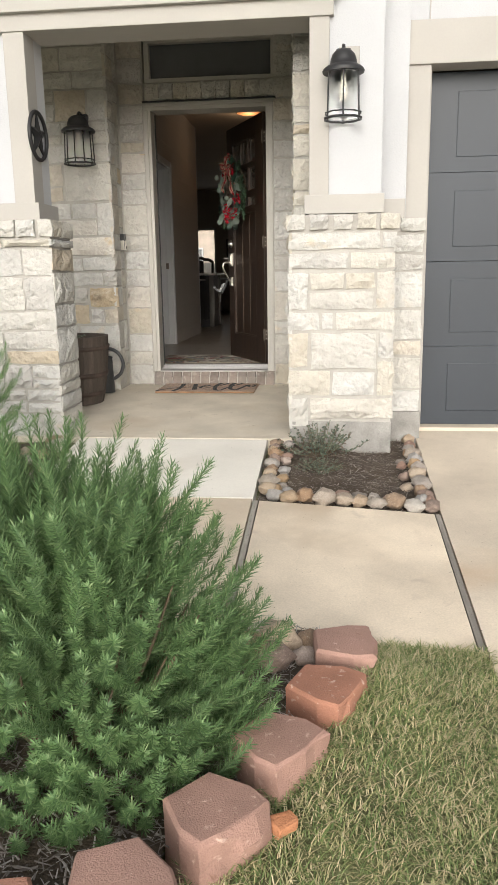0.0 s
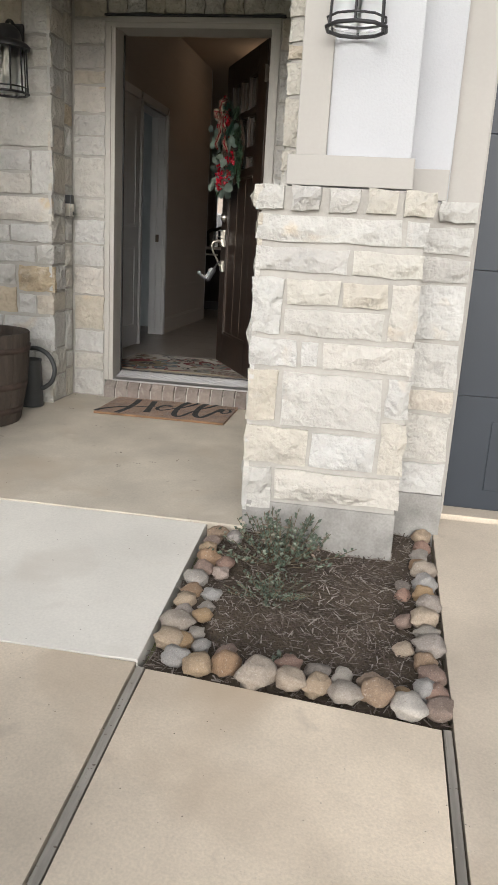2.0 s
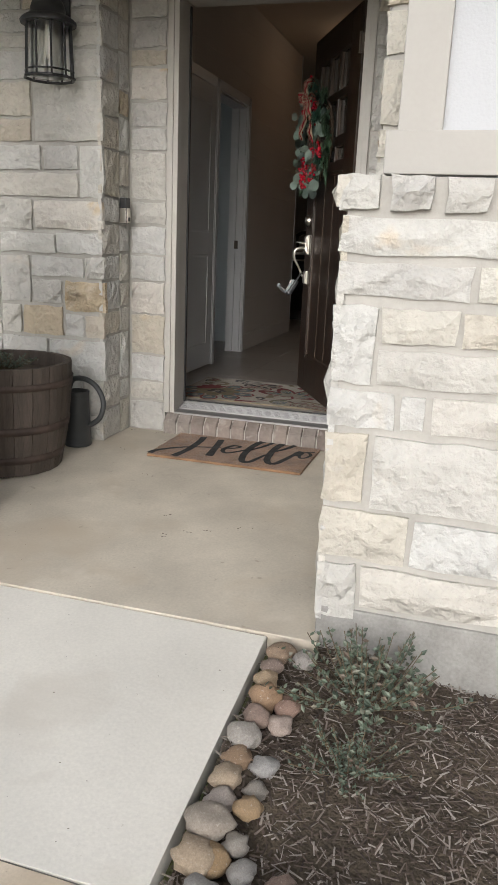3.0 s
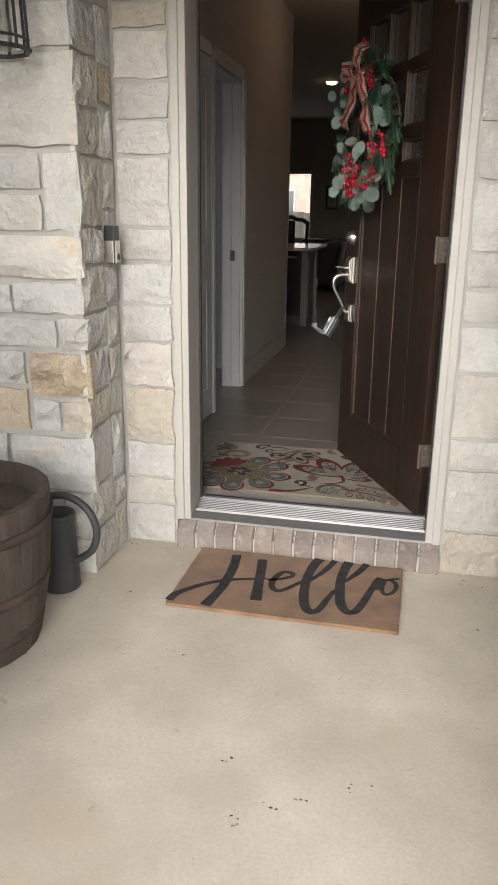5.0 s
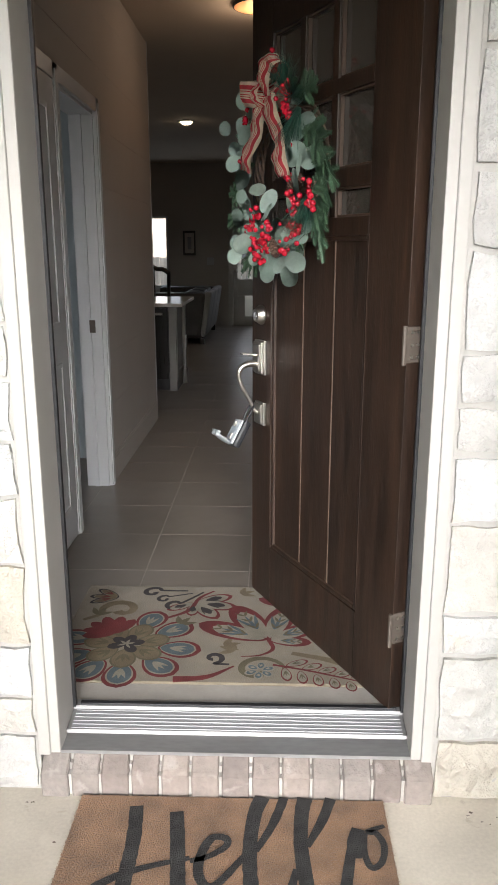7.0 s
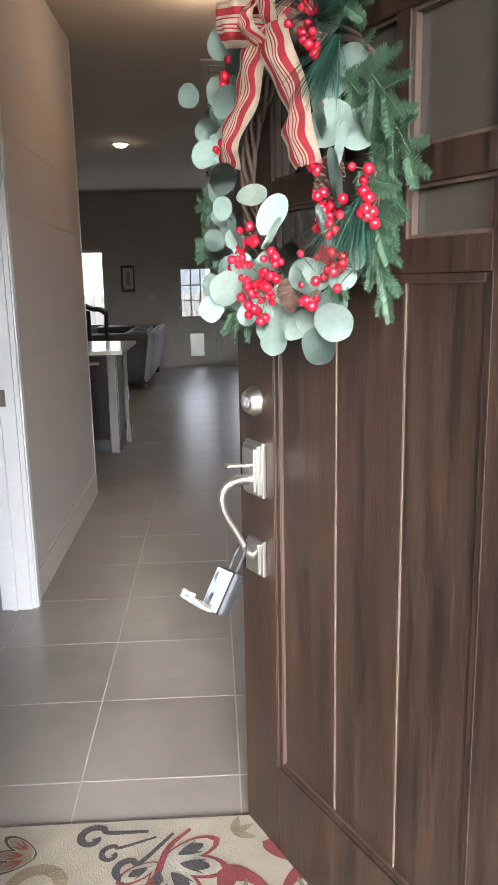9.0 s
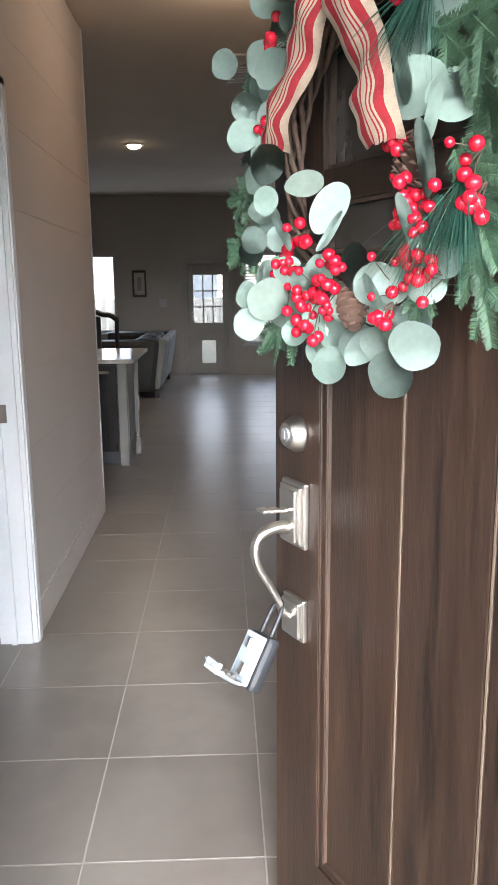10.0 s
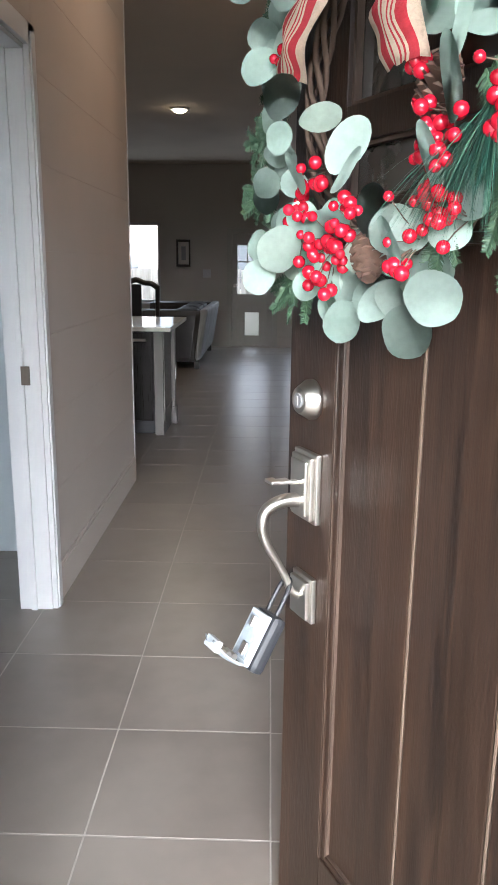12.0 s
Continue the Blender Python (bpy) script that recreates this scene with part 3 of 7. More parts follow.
def handle_set():
    # deadbolt
    bm = bmesh.new()
    lathe(bm, [(0, 0), (0.033, 0), (0.033, 0.006), (0.022, 0.024), (0.020, 0.026), (0.019, 0.024), (0, 0.024)], seg=28)
    bmesh.ops.transform(bm, matrix=Matrix.Translation((0.775, 0, 1.035)) @ Matrix.Rotation(radians(-90), 4, "X"), verts=bm.verts)
    d = local("deadbolt", bm, M_NICKEL, ODR, "round brushed nickel deadbolt", True)
    bm = bmesh.new()
    tube(bm, [(0.775, 0.022, 1.035), (0.775, 0.028, 1.035)], 0.012, 16)
    box(bm, 0.773, 0.777, 0.0275, 0.0292, 1.028, 1.042)
    local("keyhole", bm, M_ALUD, d)
    h = local("handle_set", boxes((0.738, 0.812, 0, 0.010, 0.832, 0.950), (0.744, 0.806, 0.010, 0.018, 0.838, 0.944), (0.751, 0.799, 0.018, 0.024, 0.845, 0.937), bevel=0.0025), M_NICKEL, ODR, "stepped brushed nickel handle plate")
    local("lower_plate", boxes((0.742, 0.808, 0, 0.010, 0.655, 0.735), (0.748, 0.802, 0.010, 0.018, 0.661, 0.729), bevel=0.0025), M_NICKEL, h)
    bm = bmesh.new()
    pts = spline([(0.775, 0.02, 0.868), (0.775, 0.05, 0.870), (0.777, 0.078, 0.858), (0.778, 0.086, 0.832), (0.777, 0.078, 0.80), (0.776, 0.058, 0.765), (0.775, 0.042, 0.735), (0.775, 0.032, 0.71), (0.775, 0.016, 0.697)], 6)
    n = len(pts)
    tube(bm, pts, [0.0125 - 0.006 * min(1, i / (0.6 * n)) for i in range(n)], 14)
    local("grip", bm, M_NICKEL, h, "curved brushed nickel pull grip", True)
    bm = bmesh.new()
    for a, b, w in ((0.022, 0.040, 0.007), (0.040, 0.062, 0.011), (0.062, 0.078, 0.013)):
        box(bm, 0.775 - w, 0.775 + w, a, b, 0.897 + (b - 0.04) * 0.15, 0.903 + (b - 0.04) * 0.15, 0.002)
    local("thumb_latch", bm, M_NICKEL, h)


handle_set()

# ---- lockbox hanging from the grip ----
LB = DOOR @ pose(0.783, 0.034, 0.722, 32, 6, 0)


def lockbox():
    t = thing("key_lockbox", "open black and grey key lockbox hanging from the grip", "lockbox", turn=LB)
    bm = bmesh.new()
    tube(bm, spline([(-0.016, 0, -0.075), (-0.016, 0, -0.02), (-0.010, 0, 0.0), (0.0, 0, 0.006), (0.010, 0, 0.0), (0.016, 0, -0.02), (0.016, 0, -0.075)], 5), 0.0042, 10)
    local("shackle", bm, M_BLACK, t, "black steel shackle", True)
    bm = boxes((-0.034, 0.034, -0.016, 0.012, -0.158, -0.058), bevel=0.010)
    b = local("body", bm, M_PLASTIC, t, "black rubber coated body")
    bm = boxes((-0.029, 0.029, 0.0125, 0.021, -0.153, -0.063), bevel=0.003)
    local("cavity_rim", bm, M_GREYPL, b, "pale grey plastic key cavity")
    local("cavity", boxes((-0.021, 0.021, 0.0215, 0.0225, -0.145, -0.072)), M_LBIN, b)
    local("key_post", boxes((-0.004, 0.004, 0.0225, 0.030, -0.092, -0.074), (-0.012, 0.002, 0.0225, 0.026, -0.14, -0.118), bevel=0.001), M_NICKEL, b)
    bm = bmesh.new()
    rows = []
    for k in range(9):
        f = k / 8
        hw = 0.030 * (1 - 0.45 * f ** 4)
        y, z = 0.020 + 0.068 * f, -0.158 + 0.016 * f ** 3
        rows.append([bm.verts.new((hw * q, y, z + 0.009 * abs(q) ** 4)) for q in (-1, -0.85, -0.4, 0, 0.4, 0.85, 1)])
    for a, b in zip(rows, rows[1:]):
        for q in range(6):
            bm.faces.new((a[q], a[q + 1], b[q + 1], b[q]))
    bmesh.ops.solidify(bm, geom=bm.faces[:], thickness=0.003)
    c = local("cover", bm, M_GREYPL, t, "fallen open pale grey cover", True)
    bm = bmesh.new()
    for i in range(4):
        tube(bm, [(-0.016, 0.038 + 0.012 * i, -0.147), (0.016, 0.038 + 0.012 * i, -0.147)], 0.0055, 10)
    local("dial_wheels", bm, M_NICKEL, c)
    local("latch_block", boxes((-0.020, 0.020, 0.070, 0.082, -0.151, -0.132), bevel=0.002), M_GREYPL, c)


M_GREYPL = mat("pale_grey_plastic", (0.42, 0.45, 0.47), 0.4, 0.12, 8, 90, 0.05, 0.0005)
M_LBIN = mat("cavity_plastic", (0.30, 0.34, 0.37), 0.4, 0.3, 20, 90, 0.1, 0.001)
lockbox()

# ---- door mat ----
M_COIR = mat("brown_coir", (0.27, 0.15, 0.08), 1.0, 0.3, 12, 260, 1.0, 0.006, sheen=0.2)
M_INK = mat("black_mat_print", (0.040, 0.038, 0.037), 1.0, 0.45, 30, 260, 1.0, 0.006)


def ribbon(bm, pts, widths, z):
    """A flat brush stroke through points in a plane."""
    p = spline([(x, y, 0) for x, y in pts], 7)
    n = len(p)
    prev = None
    for i, q in enumerate(p):
        d = (p[min(i + 1, n - 1)] - p[max(i - 1, 0)]).normalized()
        k = i / (n - 1) * (len(widths) - 1)
        w = widths[int(k)] * (1 - k % 1) + widths[min(int(k) + 1, len(widths) - 1)] * (k % 1)
        w *= 1 + 0.12 * noise.noise(Vector((q.x * 90, q.y * 90, 3)))
        s = Vector((-d.y, d.x, 0)) * w / 2
        a, b = bm.verts.new((q.x + s.x, q.y + s.y, z)), bm.verts.new((q.x - s.x, q.y - s.y, z))
        if prev:
            bm.faces.new((prev[0], prev[1], b, a))
        prev = (a, b)
    return bm


def doormat():
    t = thing("doormat", "brown coir doormat with black hand-lettered Hello", "doormat", (0, -0.29, 0.0))
    bm = bmesh.new()
    box(bm, -0.40, 0.388, -0.528, -0.068, 0.0, 0.013, 0.003)
    part("mat", bm, M_COIR, t)
    rng = np.random.RandomState(4)
    n = 5000
    x = rng.uniform(-0.402, 0.390, n)
    y = rng.uniform(-0.530, -0.068, n)
    edge = rng.rand(n) < 0.25
    x = np.where(edge & (rng.rand(n) < 0.5), np.where(rng.rand(n) < 0.5, -0.400, 0.388), x)
    d = rng.normal(0, 0.004, (n, 2))
    vs, fs = [], []
    for i in range(n):
        vs += [(x[i], y[i], 0.0125), (x[i] + 0.0009, y[i], 0.0125), (x[i] + d[i, 0], y[i] + d[i, 1], 0.0145)]
        fs.append((3 * i, 3 * i + 1, 3 * i + 2))
    tagged(raw("coir_pile", vs, fs, M_COIR, t), kind="stuff")
    bm = bmesh.new()
    z = 0.0152

    strokes = [([(-0.393, -0.513), (-0.382, -0.463), (-0.329, -0.394), (-0.266, -0.34), (-0.196, -0.307), (-0.094, -0.276)], (0.034, 0.026, 0.02, 0.014)),
               ([(-0.249, -0.109), (-0.238, -0.203), (-0.236, -0.296), (-0.24, -0.392), (-0.262, -0.518)], (0.036, 0.036, 0.036, 0.034, 0.04)),
               ([(-0.143, -0.126), (-0.129, -0.225), (-0.115, -0.338), (-0.101, -0.444)], (0.036, 0.036, 0.036, 0.04)),
               ([(-0.093, -0.285), (-0.049, -0.269), (-0.01, -0.236), (-0.014, -0.212), (-0.046, -0.212), (-0.067, -0.26), (-0.071, -0.316), (-0.051, -0.354), (-0.022, -0.347), (0.038, -0.261)], (0.014, 0.017, 0.02, 0.022, 0.024, 0.022, 0.016)),
               ([(0.074, -0.068), (0.057, -0.123), (0.047, -0.223), (0.051, -0.336), (0.066, -0.427), (0.09, -0.474), (0.118, -0.455), (0.138, -0.376), (0.157, -0.302)], (0.040, 0.036, 0.034, 0.034, 0.030, 0.024, 0.016)),
               ([(0.061, -0.251), (0.097, -0.174), (0.119, -0.109), (0.130, -0.068)], (0.016, 0.024, 0.026)),
               ([(0.185, -0.068), (0.175, -0.122), (0.169, -0.221), (0.176, -0.323), (0.187, -0.396), (0.212, -0.444), (0.241, -0.434), (0.265, -0.354), (0.286, -0.255), (0.304, -0.183)], (0.040, 0.036, 0.034, 0.034, 0.030, 0.026, 0.022)),
               ([(0.184, -0.233), (0.225, -0.147), (0.252, -0.068)], (0.016, 0.026, 0.028)),
               ([(0.313, -0.172), (0.298, -0.22), (0.299, -0.266)], (0.034, 0.036, 0.024)),
               ([(0.325, -0.185), (0.319, -0.247), (0.33, -0.292), (0.356, -0.276), (0.369, -0.226), (0.356, -0.187), (0.335, -0.18), (0.378, -0.16)], (0.018, 0.016, 0.016, 0.016, 0.018, 0.016, 0.012))]
    for i, (pts, w) in enumerate(strokes):
        ribbon(bm, [(min(0.384, max(-0.396, a)), min(-0.068, max(-0.524, b))) for a, b in pts], w, z + 0.0001 * i)
    part("lettering", bm, M_INK, t, "black hand-lettered word Hello")


doormat()

# ---- doorbell ----
def doorbell():
    t = thing("doorbell", "slim black and silver video doorbell on the stone", "doorbell", (-0.70, -0.14, 1.118))
    part("body", boxes((-0.725, -0.686, -0.166, -0.120, 1.118, 1.246), bevel=0.004), M_PLASTIC, t)
    part("face_plate", boxes((-0.688, -0.682, -0.162, -0.124, 1.120, 1.195), (-0.722, -0.690, -0.170, -0.164, 1.120, 1.195), bevel=0.001), M_NICKEL, t, "satin silver face plate")
    bm = bmesh.new()
    tube(bm, [(-0.683, -0.143, 1.140), (-0.680, -0.143, 1.140)], 0.011, 16)
    part("button", bm, M_PLASTIC, t)


doorbell()

# ---- wall lanterns ----
M_LGLASS = glass("seeded_lantern_glass", (0.97, 0.98, 0.97), 0.35)
M_BULB = mat("frosted_bulb", (0.5, 0.48, 0.43), 0.3, 0.05, 4, 50, 0)


def lantern(name, label, w, h, at, back, bars):
    """A hanging-style wall lantern: domed cap, caged glass body, curved bracket and back plate. at: the cage's bottom centre."""
    t = thing(name, label, "wall light", at, group="porch lanterns")
    x, y, z = at
    r = w / 2
    for k in range(bars):
        bm = bmesh.new()
        a = 2 * math.pi * (k + 0.5) / bars
        c, s = math.cos(a), math.sin(a)
        tube(bm, [(x + c * r * 0.93, y + s * r * 0.93, z), (x + c * r * 0.86, y + s * r * 0.86, z + h)], 0.0048, 6)
        part("bar", bm, M_BLACK, t)
    for k, (zz, rr) in enumerate(((0.0, 0.97), (0.028, 0.95))):
        bm = bmesh.new()
        tube(bm, [(x + math.cos(a) * r * rr, y + math.sin(a) * r * rr, z + zz) for a in [2 * math.pi * i / 10 + math.pi / 10 for i in range(11)]], 0.0065 if k == 0 else 0.004, 8, False)
        part("ring", bm, M_BLACK, t)
    bm = bmesh.new()
    lathe(bm, [(r * 1.06, h - 0.012), (r * 1.08, h), (r * 0.98, h + 0.012), (r * 0.84, h + 0.022), (r * 0.70, h + 0.03), (r * 0.66, h + 0.055), (r * 0.58, h + 0.080), (r * 0.40, h + 0.100), (r * 0.2, h + 0.108), (0, h + 0.11)], at, 20)
    lathe(bm, [(r * 1.06, h - 0.012), (0, h - 0.01)], at, 20)
    part("cap", bm, M_BLACK, t, "domed black metal cap", True)
    bm = bmesh.new()
    lathe(bm, [(r * 0.80, 0.01), (r * 0.74, h - 0.01)], at, 20)
    g = part("glass_shade", bm, M_LGLASS, t, "clear seeded glass shade", True)
    g.visible_shadow = False
    bm = bmesh.new()
    lathe(bm, [(0, h * 0.35), (0.018, h * 0.38), (0.026, h * 0.52), (0.020, h * 0.68), (0.014, h * 0.78), (0.014, h)], at, 14)
    part("bulb", bm, M_BULB, t, "frosted bulb", True)
    bm = bmesh.new()
    tube(bm, spline([(x, y, z + h + 0.09), (x, y + 0.02, z + h + 0.125), (x, (y + back) / 2, z + h + 0.135), (x, back - 0.012, z + h + 0.10), (x, back - 0.006, z + h + 0.06)], 5), 0.010, 10)
    part("bracket", bm, M_BLACK, t, smooth=True)
    bm = boxes((x - 0.042, x + 0.042, back - 0.018, back + 0.004, z + h * 0.88, z + h + 0.14), bevel=0.012)
    part("back_plate", bm, M_BLACK, t)
    return t


lantern("wall_lantern", "black caged wall lantern on the stucco column", 0.212, 0.245, (1.045, -1.885, 1.735), -1.772, 6)
lantern("wall_lantern", "black caged wall lantern on the stone porch wall", 0.235, 0.235, (-0.91, -0.50, 1.745), -0.37, 10)


def star():
    t = thing("wall_star", "round black metal star ornament on the white column", "ornament", (-0.785, -1.69, 1.60))
    bm = bmesh.new()
    c = Vector((-0.772, -1.685, 1.74))
    ring = [c + Vector((0, math.cos(a), math.sin(a))) * 0.135 for a in [2 * math.pi * i / 40 for i in range(41)]]
    tube(bm, ring, 0.012, 8, False)
    part("ring", bm, M_BLACK, t, smooth=True)
    bm = bmesh.new()
    for k in range(5):
        a0 = math.pi / 2 + 2 * math.pi * k / 5
        tip = c + Vector((0, math.cos(a0), math.sin(a0))) * 0.13
        for s in (-1, 1):
            a1 = a0 + s * math.pi / 5
            inn = c + Vector((0, math.cos(a1), math.sin(a1))) * 0.052
            v = [bm.verts.new(p) for p in (c + Vector((0.022, 0, 0)), tip, inn, c + Vector((-0.008, 0, 0)), tip + Vector((-0.008, 0, 0)), inn + Vector((-0.008, 0, 0)))]
            bm.faces.new((v[0], v[1], v[2]) if s < 0 else (v[0], v[2], v[1]))
            bm.faces.new((v[3], v[5], v[4]) if s < 0 else (v[3], v[4], v[5]))
            bm.faces.new((v[1], v[4], v[5], v[2]))
    part("star", bm, M_BLACK, t)


star()

# ---- whiskey barrel planter and watering can ----
M_BARREL = mat("weathered_barrel_wood", (0.11, 0.075, 0.055), 0.8, 0.4, 5, 50, 0.7, 0.004, stretch=(6, 6, 0.5), rnd=[(0, (0.105, 0.082, 0.066)), (0.5, (0.09, 0.068, 0.054)), (1, (0.125, 0.098, 0.08))])
M_HOOP = mat("rusty_hoop", (0.085, 0.06, 0.05), 0.7, 0.35, 9, 60, 0.4, 0.002, metal=0.3)


def barrel():
    c = (-0.985, -0.845)
    zb = porch_z(*c)
    t = thing("barrel_planter", "half whiskey barrel planter of weathered staves", "planter", (c[0], c[1], zb))
    n, H = 22, 0.50
    for k in range(n):
        a0, a1 = 2 * math.pi * (k + 0.012) / n, 2 * math.pi * (k + 0.988) / n
        bm = bmesh.new()
        cols = []
        for z, r in ((0, 0.250), (0.17, 0.283), (0.34, 0.303), (H, 0.308)):
            cols.append([bm.verts.new((c[0] + math.cos(a) * q, c[1] + math.sin(a) * q, zb + z)) for a, q in ((a0, r), ((a0 + a1) / 2, r + 0.003), (a1, r), (a1, r - 0.024), (a0, r - 0.024))])
        for a, b in zip(cols, cols[1:]):
            for i in range(5):
                j = (i + 1) % 5
                bm.faces.new((a[i], a[j], b[j], b[i]))
        bm.faces.new(cols[-1])
        bm.faces.new(cols[0][::-1])
        part("stave", bm, M_BARREL, t)
    for z, r, h in ((0.06, 0.266, 0.035), (0.20, 0.293, 0.035), (0.40, 0.312, 0.03)):
        bm = bmesh.new()
        lathe(bm, [(r - 0.004, 0), (r, 0.0), (r + 0.005, h), (r, h)], (c[0], c[1], zb + z), 44)
        part("hoop", bm, M_HOOP, t, "dull rusty iron hoop", True)
    bm = bmesh.new()
    lathe(bm, [(0.285, H - 0.07), (0.15, H - 0.055), (0, H - 0.05)], (c[0], c[1], zb), 24)
    part("soil", bm, M_SOIL, t, "dark potting soil")
    lathe_b = bmesh.new()
    lathe(lathe_b, [(0.245, 0.012), (0, 0.012)], (c[0], c[1], zb), 24)
    part("bottom", lathe_b, M_BARREL, t)
    return c, zb + H - 0.05


BARREL_TOP = barrel()
M_CAN = mat("dark_grey_plastic", (0.045, 0.048, 0.05), 0.5, 0.15, 6, 90, 0.1, 0.001)


def watering_can():
    c = Vector((-0.810, -0.480, 0.0))
    t = thing("watering_can", "dark grey plastic watering can beside the barrel", "watering can", c)
    bm = bmesh.new()
    lathe(bm, [(0, 0), (0.066, 0), (0.070, 0.006), (0.066, 0.03), (0.068, 0.035), (0.058, 0.27), (0.061, 0.275), (0.061, 0.285), (0.054, 0.285), (0.054, 0.20), (0, 0.19)], c, 28)
    part("body", bm, M_CAN, t, smooth=True)
    bm = bmesh.new()
    tube(bm, spline([c + Vector(p) for p in ((-0.05, 0.0, 0.285), (-0.02, -0.002, 0.342), (0.05, -0.002, 0.348), (0.115, -0.002, 0.31), (0.148, -0.002, 0.235), (0.130, -0.002, 0.16), (0.085, -0.001, 0.12), (0.060, 0, 0.11))], 6), 0.0135, 12)
    part("handle", bm, M_CAN, t, smooth=True)
    bm = bmesh.new()
    tube(bm, spline([c + Vector(p) for p in ((-0.05, -0.01, 0.06), (-0.12, -0.02, 0.14), (-0.145, -0.025, 0.30))], 5), [0.02] * 5 + [0.013] * 6, 12)
    part("spout", bm, M_CAN, t, smooth=True)


watering_can()

# ---- garage door ----
def garage_door():
    t = thing("door_2", "dark blue grey sectional garage door, closed", "garage door", (4.0, -1.27, -0.09), kind="structure")
    zs = [-0.088, 0.43, 0.97, 1.51, 2.09]
    for i in range(4):
        s = part("section", boxes((1.558, 6.36, -1.285, -1.235, zs[i] + 0.0005, zs[i + 1] - 0.0015), bevel=0.002), M_GARAGE, t)
        for k in range(4):
            x0 = 1.75 + k * 1.165
            bm = boxes((x0, x0 + 1.0, -1.289, -1.28, zs[i] + 0.09, zs[i + 1] - 0.11), bevel=0.004)
            part("raised_panel", bm, M_GARAGE, s)
    part("bottom_seal", boxes((1.56, 6.36, -1.288, -1.24, -0.096, -0.085)), M_BLACK, t, "black rubber seal")


garage_door()
structure("trim", [(1.556, 1.575, -1.40, -1.288, -0.09, 2.09)], M_CASING, "door stop moulding of the garage door", "trim", 0.003)

# ---- hall: doorway, baseboards, tiles, rug ----
def casing():
    t = thing("door_frame", "white painted doorway casing in the hall", "door frame", (-0.85, 1.85, F), kind="structure")
    for y0, y1 in ((1.455, 1.525), (2.195, 2.26)):
        part("casing", boxes((-0.80, -0.782, y0, y1, F, 2.125), (-0.80, -0.776, y0 + 0.012, y1 - 0.012, F, 2.10), bevel=0.002), M_WHITE, t)
    part("casing_head", boxes((-0.80, -0.782, 1.455, 2.26, 2.06, 2.125), bevel=0.002), M_WHITE, t)
    part("jamb", boxes((-0.92, -0.80, 1.518, 1.534, F, 2.06), bevel=0.002), M_WHITE, t)
    part("jamb", boxes((-0.92, -0.80, 2.187, 2.214, F, 2.06), (-0.875, -0.855, 2.176, 2.19, F, 2.06), bevel=0.002), M_WHITE, t)
    part("head_jamb", boxes((-0.92, -0.80, 1.534, 2.187, 2.045, 2.062), bevel=0.002), M_WHITE, t)
    s = part("strike_plate", boxes((-0.862, -0.832, 2.172, 2.178, 0.985, 1.05), bevel=0.001), M_HINGE, t, "small dark nickel strike plate")


casing()
structure("baseboard", [(-0.80, -0.785, 0.24, 0.66, F, F + 0.13), (-0.80, -0.785, 2.26, 3.90, F, F + 0.13), (-0.80, -0.789, 2.26, 3.90, F + 0.13, F + 0.145), (-0.80, -0.789, 0.24, 0.66, F + 0.13, F + 0.145)], M_WALL, "greige painted baseboard", "baseboard", 0.003)
structure("baseboard", [(-4.0, -1.0, YB - 0.015, YB, F, F + 0.13), (0.05, 2.6, YB - 0.015, YB, F, F + 0.13)], M_WALL, "greige painted baseboard", "baseboard", 0.003)
structure("corner_trim", [(-0.803, -0.789, 3.89, 3.912, F, CEIL)], M_WHITE, "pale corner bead at the end of the hall wall", "trim", 0.002)


def shiplap():
    t = thing("shiplap", "greige painted shiplap boards on the hall wall", "wall cladding", (-0.80, 3.0, F + 0.145), kind="structure")
    z = F + 0.148
    while z < CEIL - 0.02:
        z1 = min(z + 0.285, CEIL - 0.003)
        part("board", boxes((-0.80, -0.792, 2.262, 3.888, z, z1 - 0.0010), bevel=0.0004), M_WALL, t)
        part("board", boxes((-0.80, -0.792, 0.242, 0.66, z, z1 - 0.0010), bevel=0.0004), M_WALL, t)
        if z1 > 2.14:
            part("board", boxes((-0.80, -0.792, 0.662, 2.261, max(z, 2.128), z1 - 0.0018), bevel=0.0008), M_WALL, t)
        z = z1


shiplap()
cd = thing("door_4", "white closed panelled closet door in the hall", "door", (-0.79, 1.05, F), kind="structure")
part("leaf", boxes((-0.80, -0.784, 0.735, 1.45, F + 0.008, 2.055), bevel=0.002), M_WHITE, cd)
for z0, z1 in ((F + 0.16, 0.95), (1.10, 1.95)):
    part("panel_mould", boxes((-0.784, -0.778, 0.83, 0.85, z0, z1), (-0.784, -0.778, 1.33, 1.35, z0, z1), (-0.784, -0.778, 0.85, 1.33, z0, z0 + 0.02), (-0.784, -0.778, 0.85, 1.33, z1 - 0.02, z1), bevel=0.002), M_WHITE, cd)
part("casing", boxes((-0.80, -0.782, 0.665, 0.73, F, 2.125), (-0.80, -0.782, 0.73, 1.454, 2.06, 2.125), bevel=0.002), M_WHITE, cd)
sp = thing("light_switch", "white light switch plate in the side room", "switch", (-1.24, 2.74, 1.2))
part("plate", boxes((-1.32, -1.20, 2.742, 2.749, 1.16, 1.29), bevel=0.002), M_WHITE, sp)
part("toggle", boxes((-1.27, -1.25, 2.736, 2.743, 1.20, 1.25), bevel=0.002), M_WHITE, sp)

M_RUG = mat("beige_rug_pile", (0.20, 0.165, 0.115), 1.0, 0.15, 10, 200, 0.8, 0.003, sheen=0.2)


def rugmat(name, c):
    return mat(name, c, 1.0, 0.2, 14, 200, 0.8, 0.003)


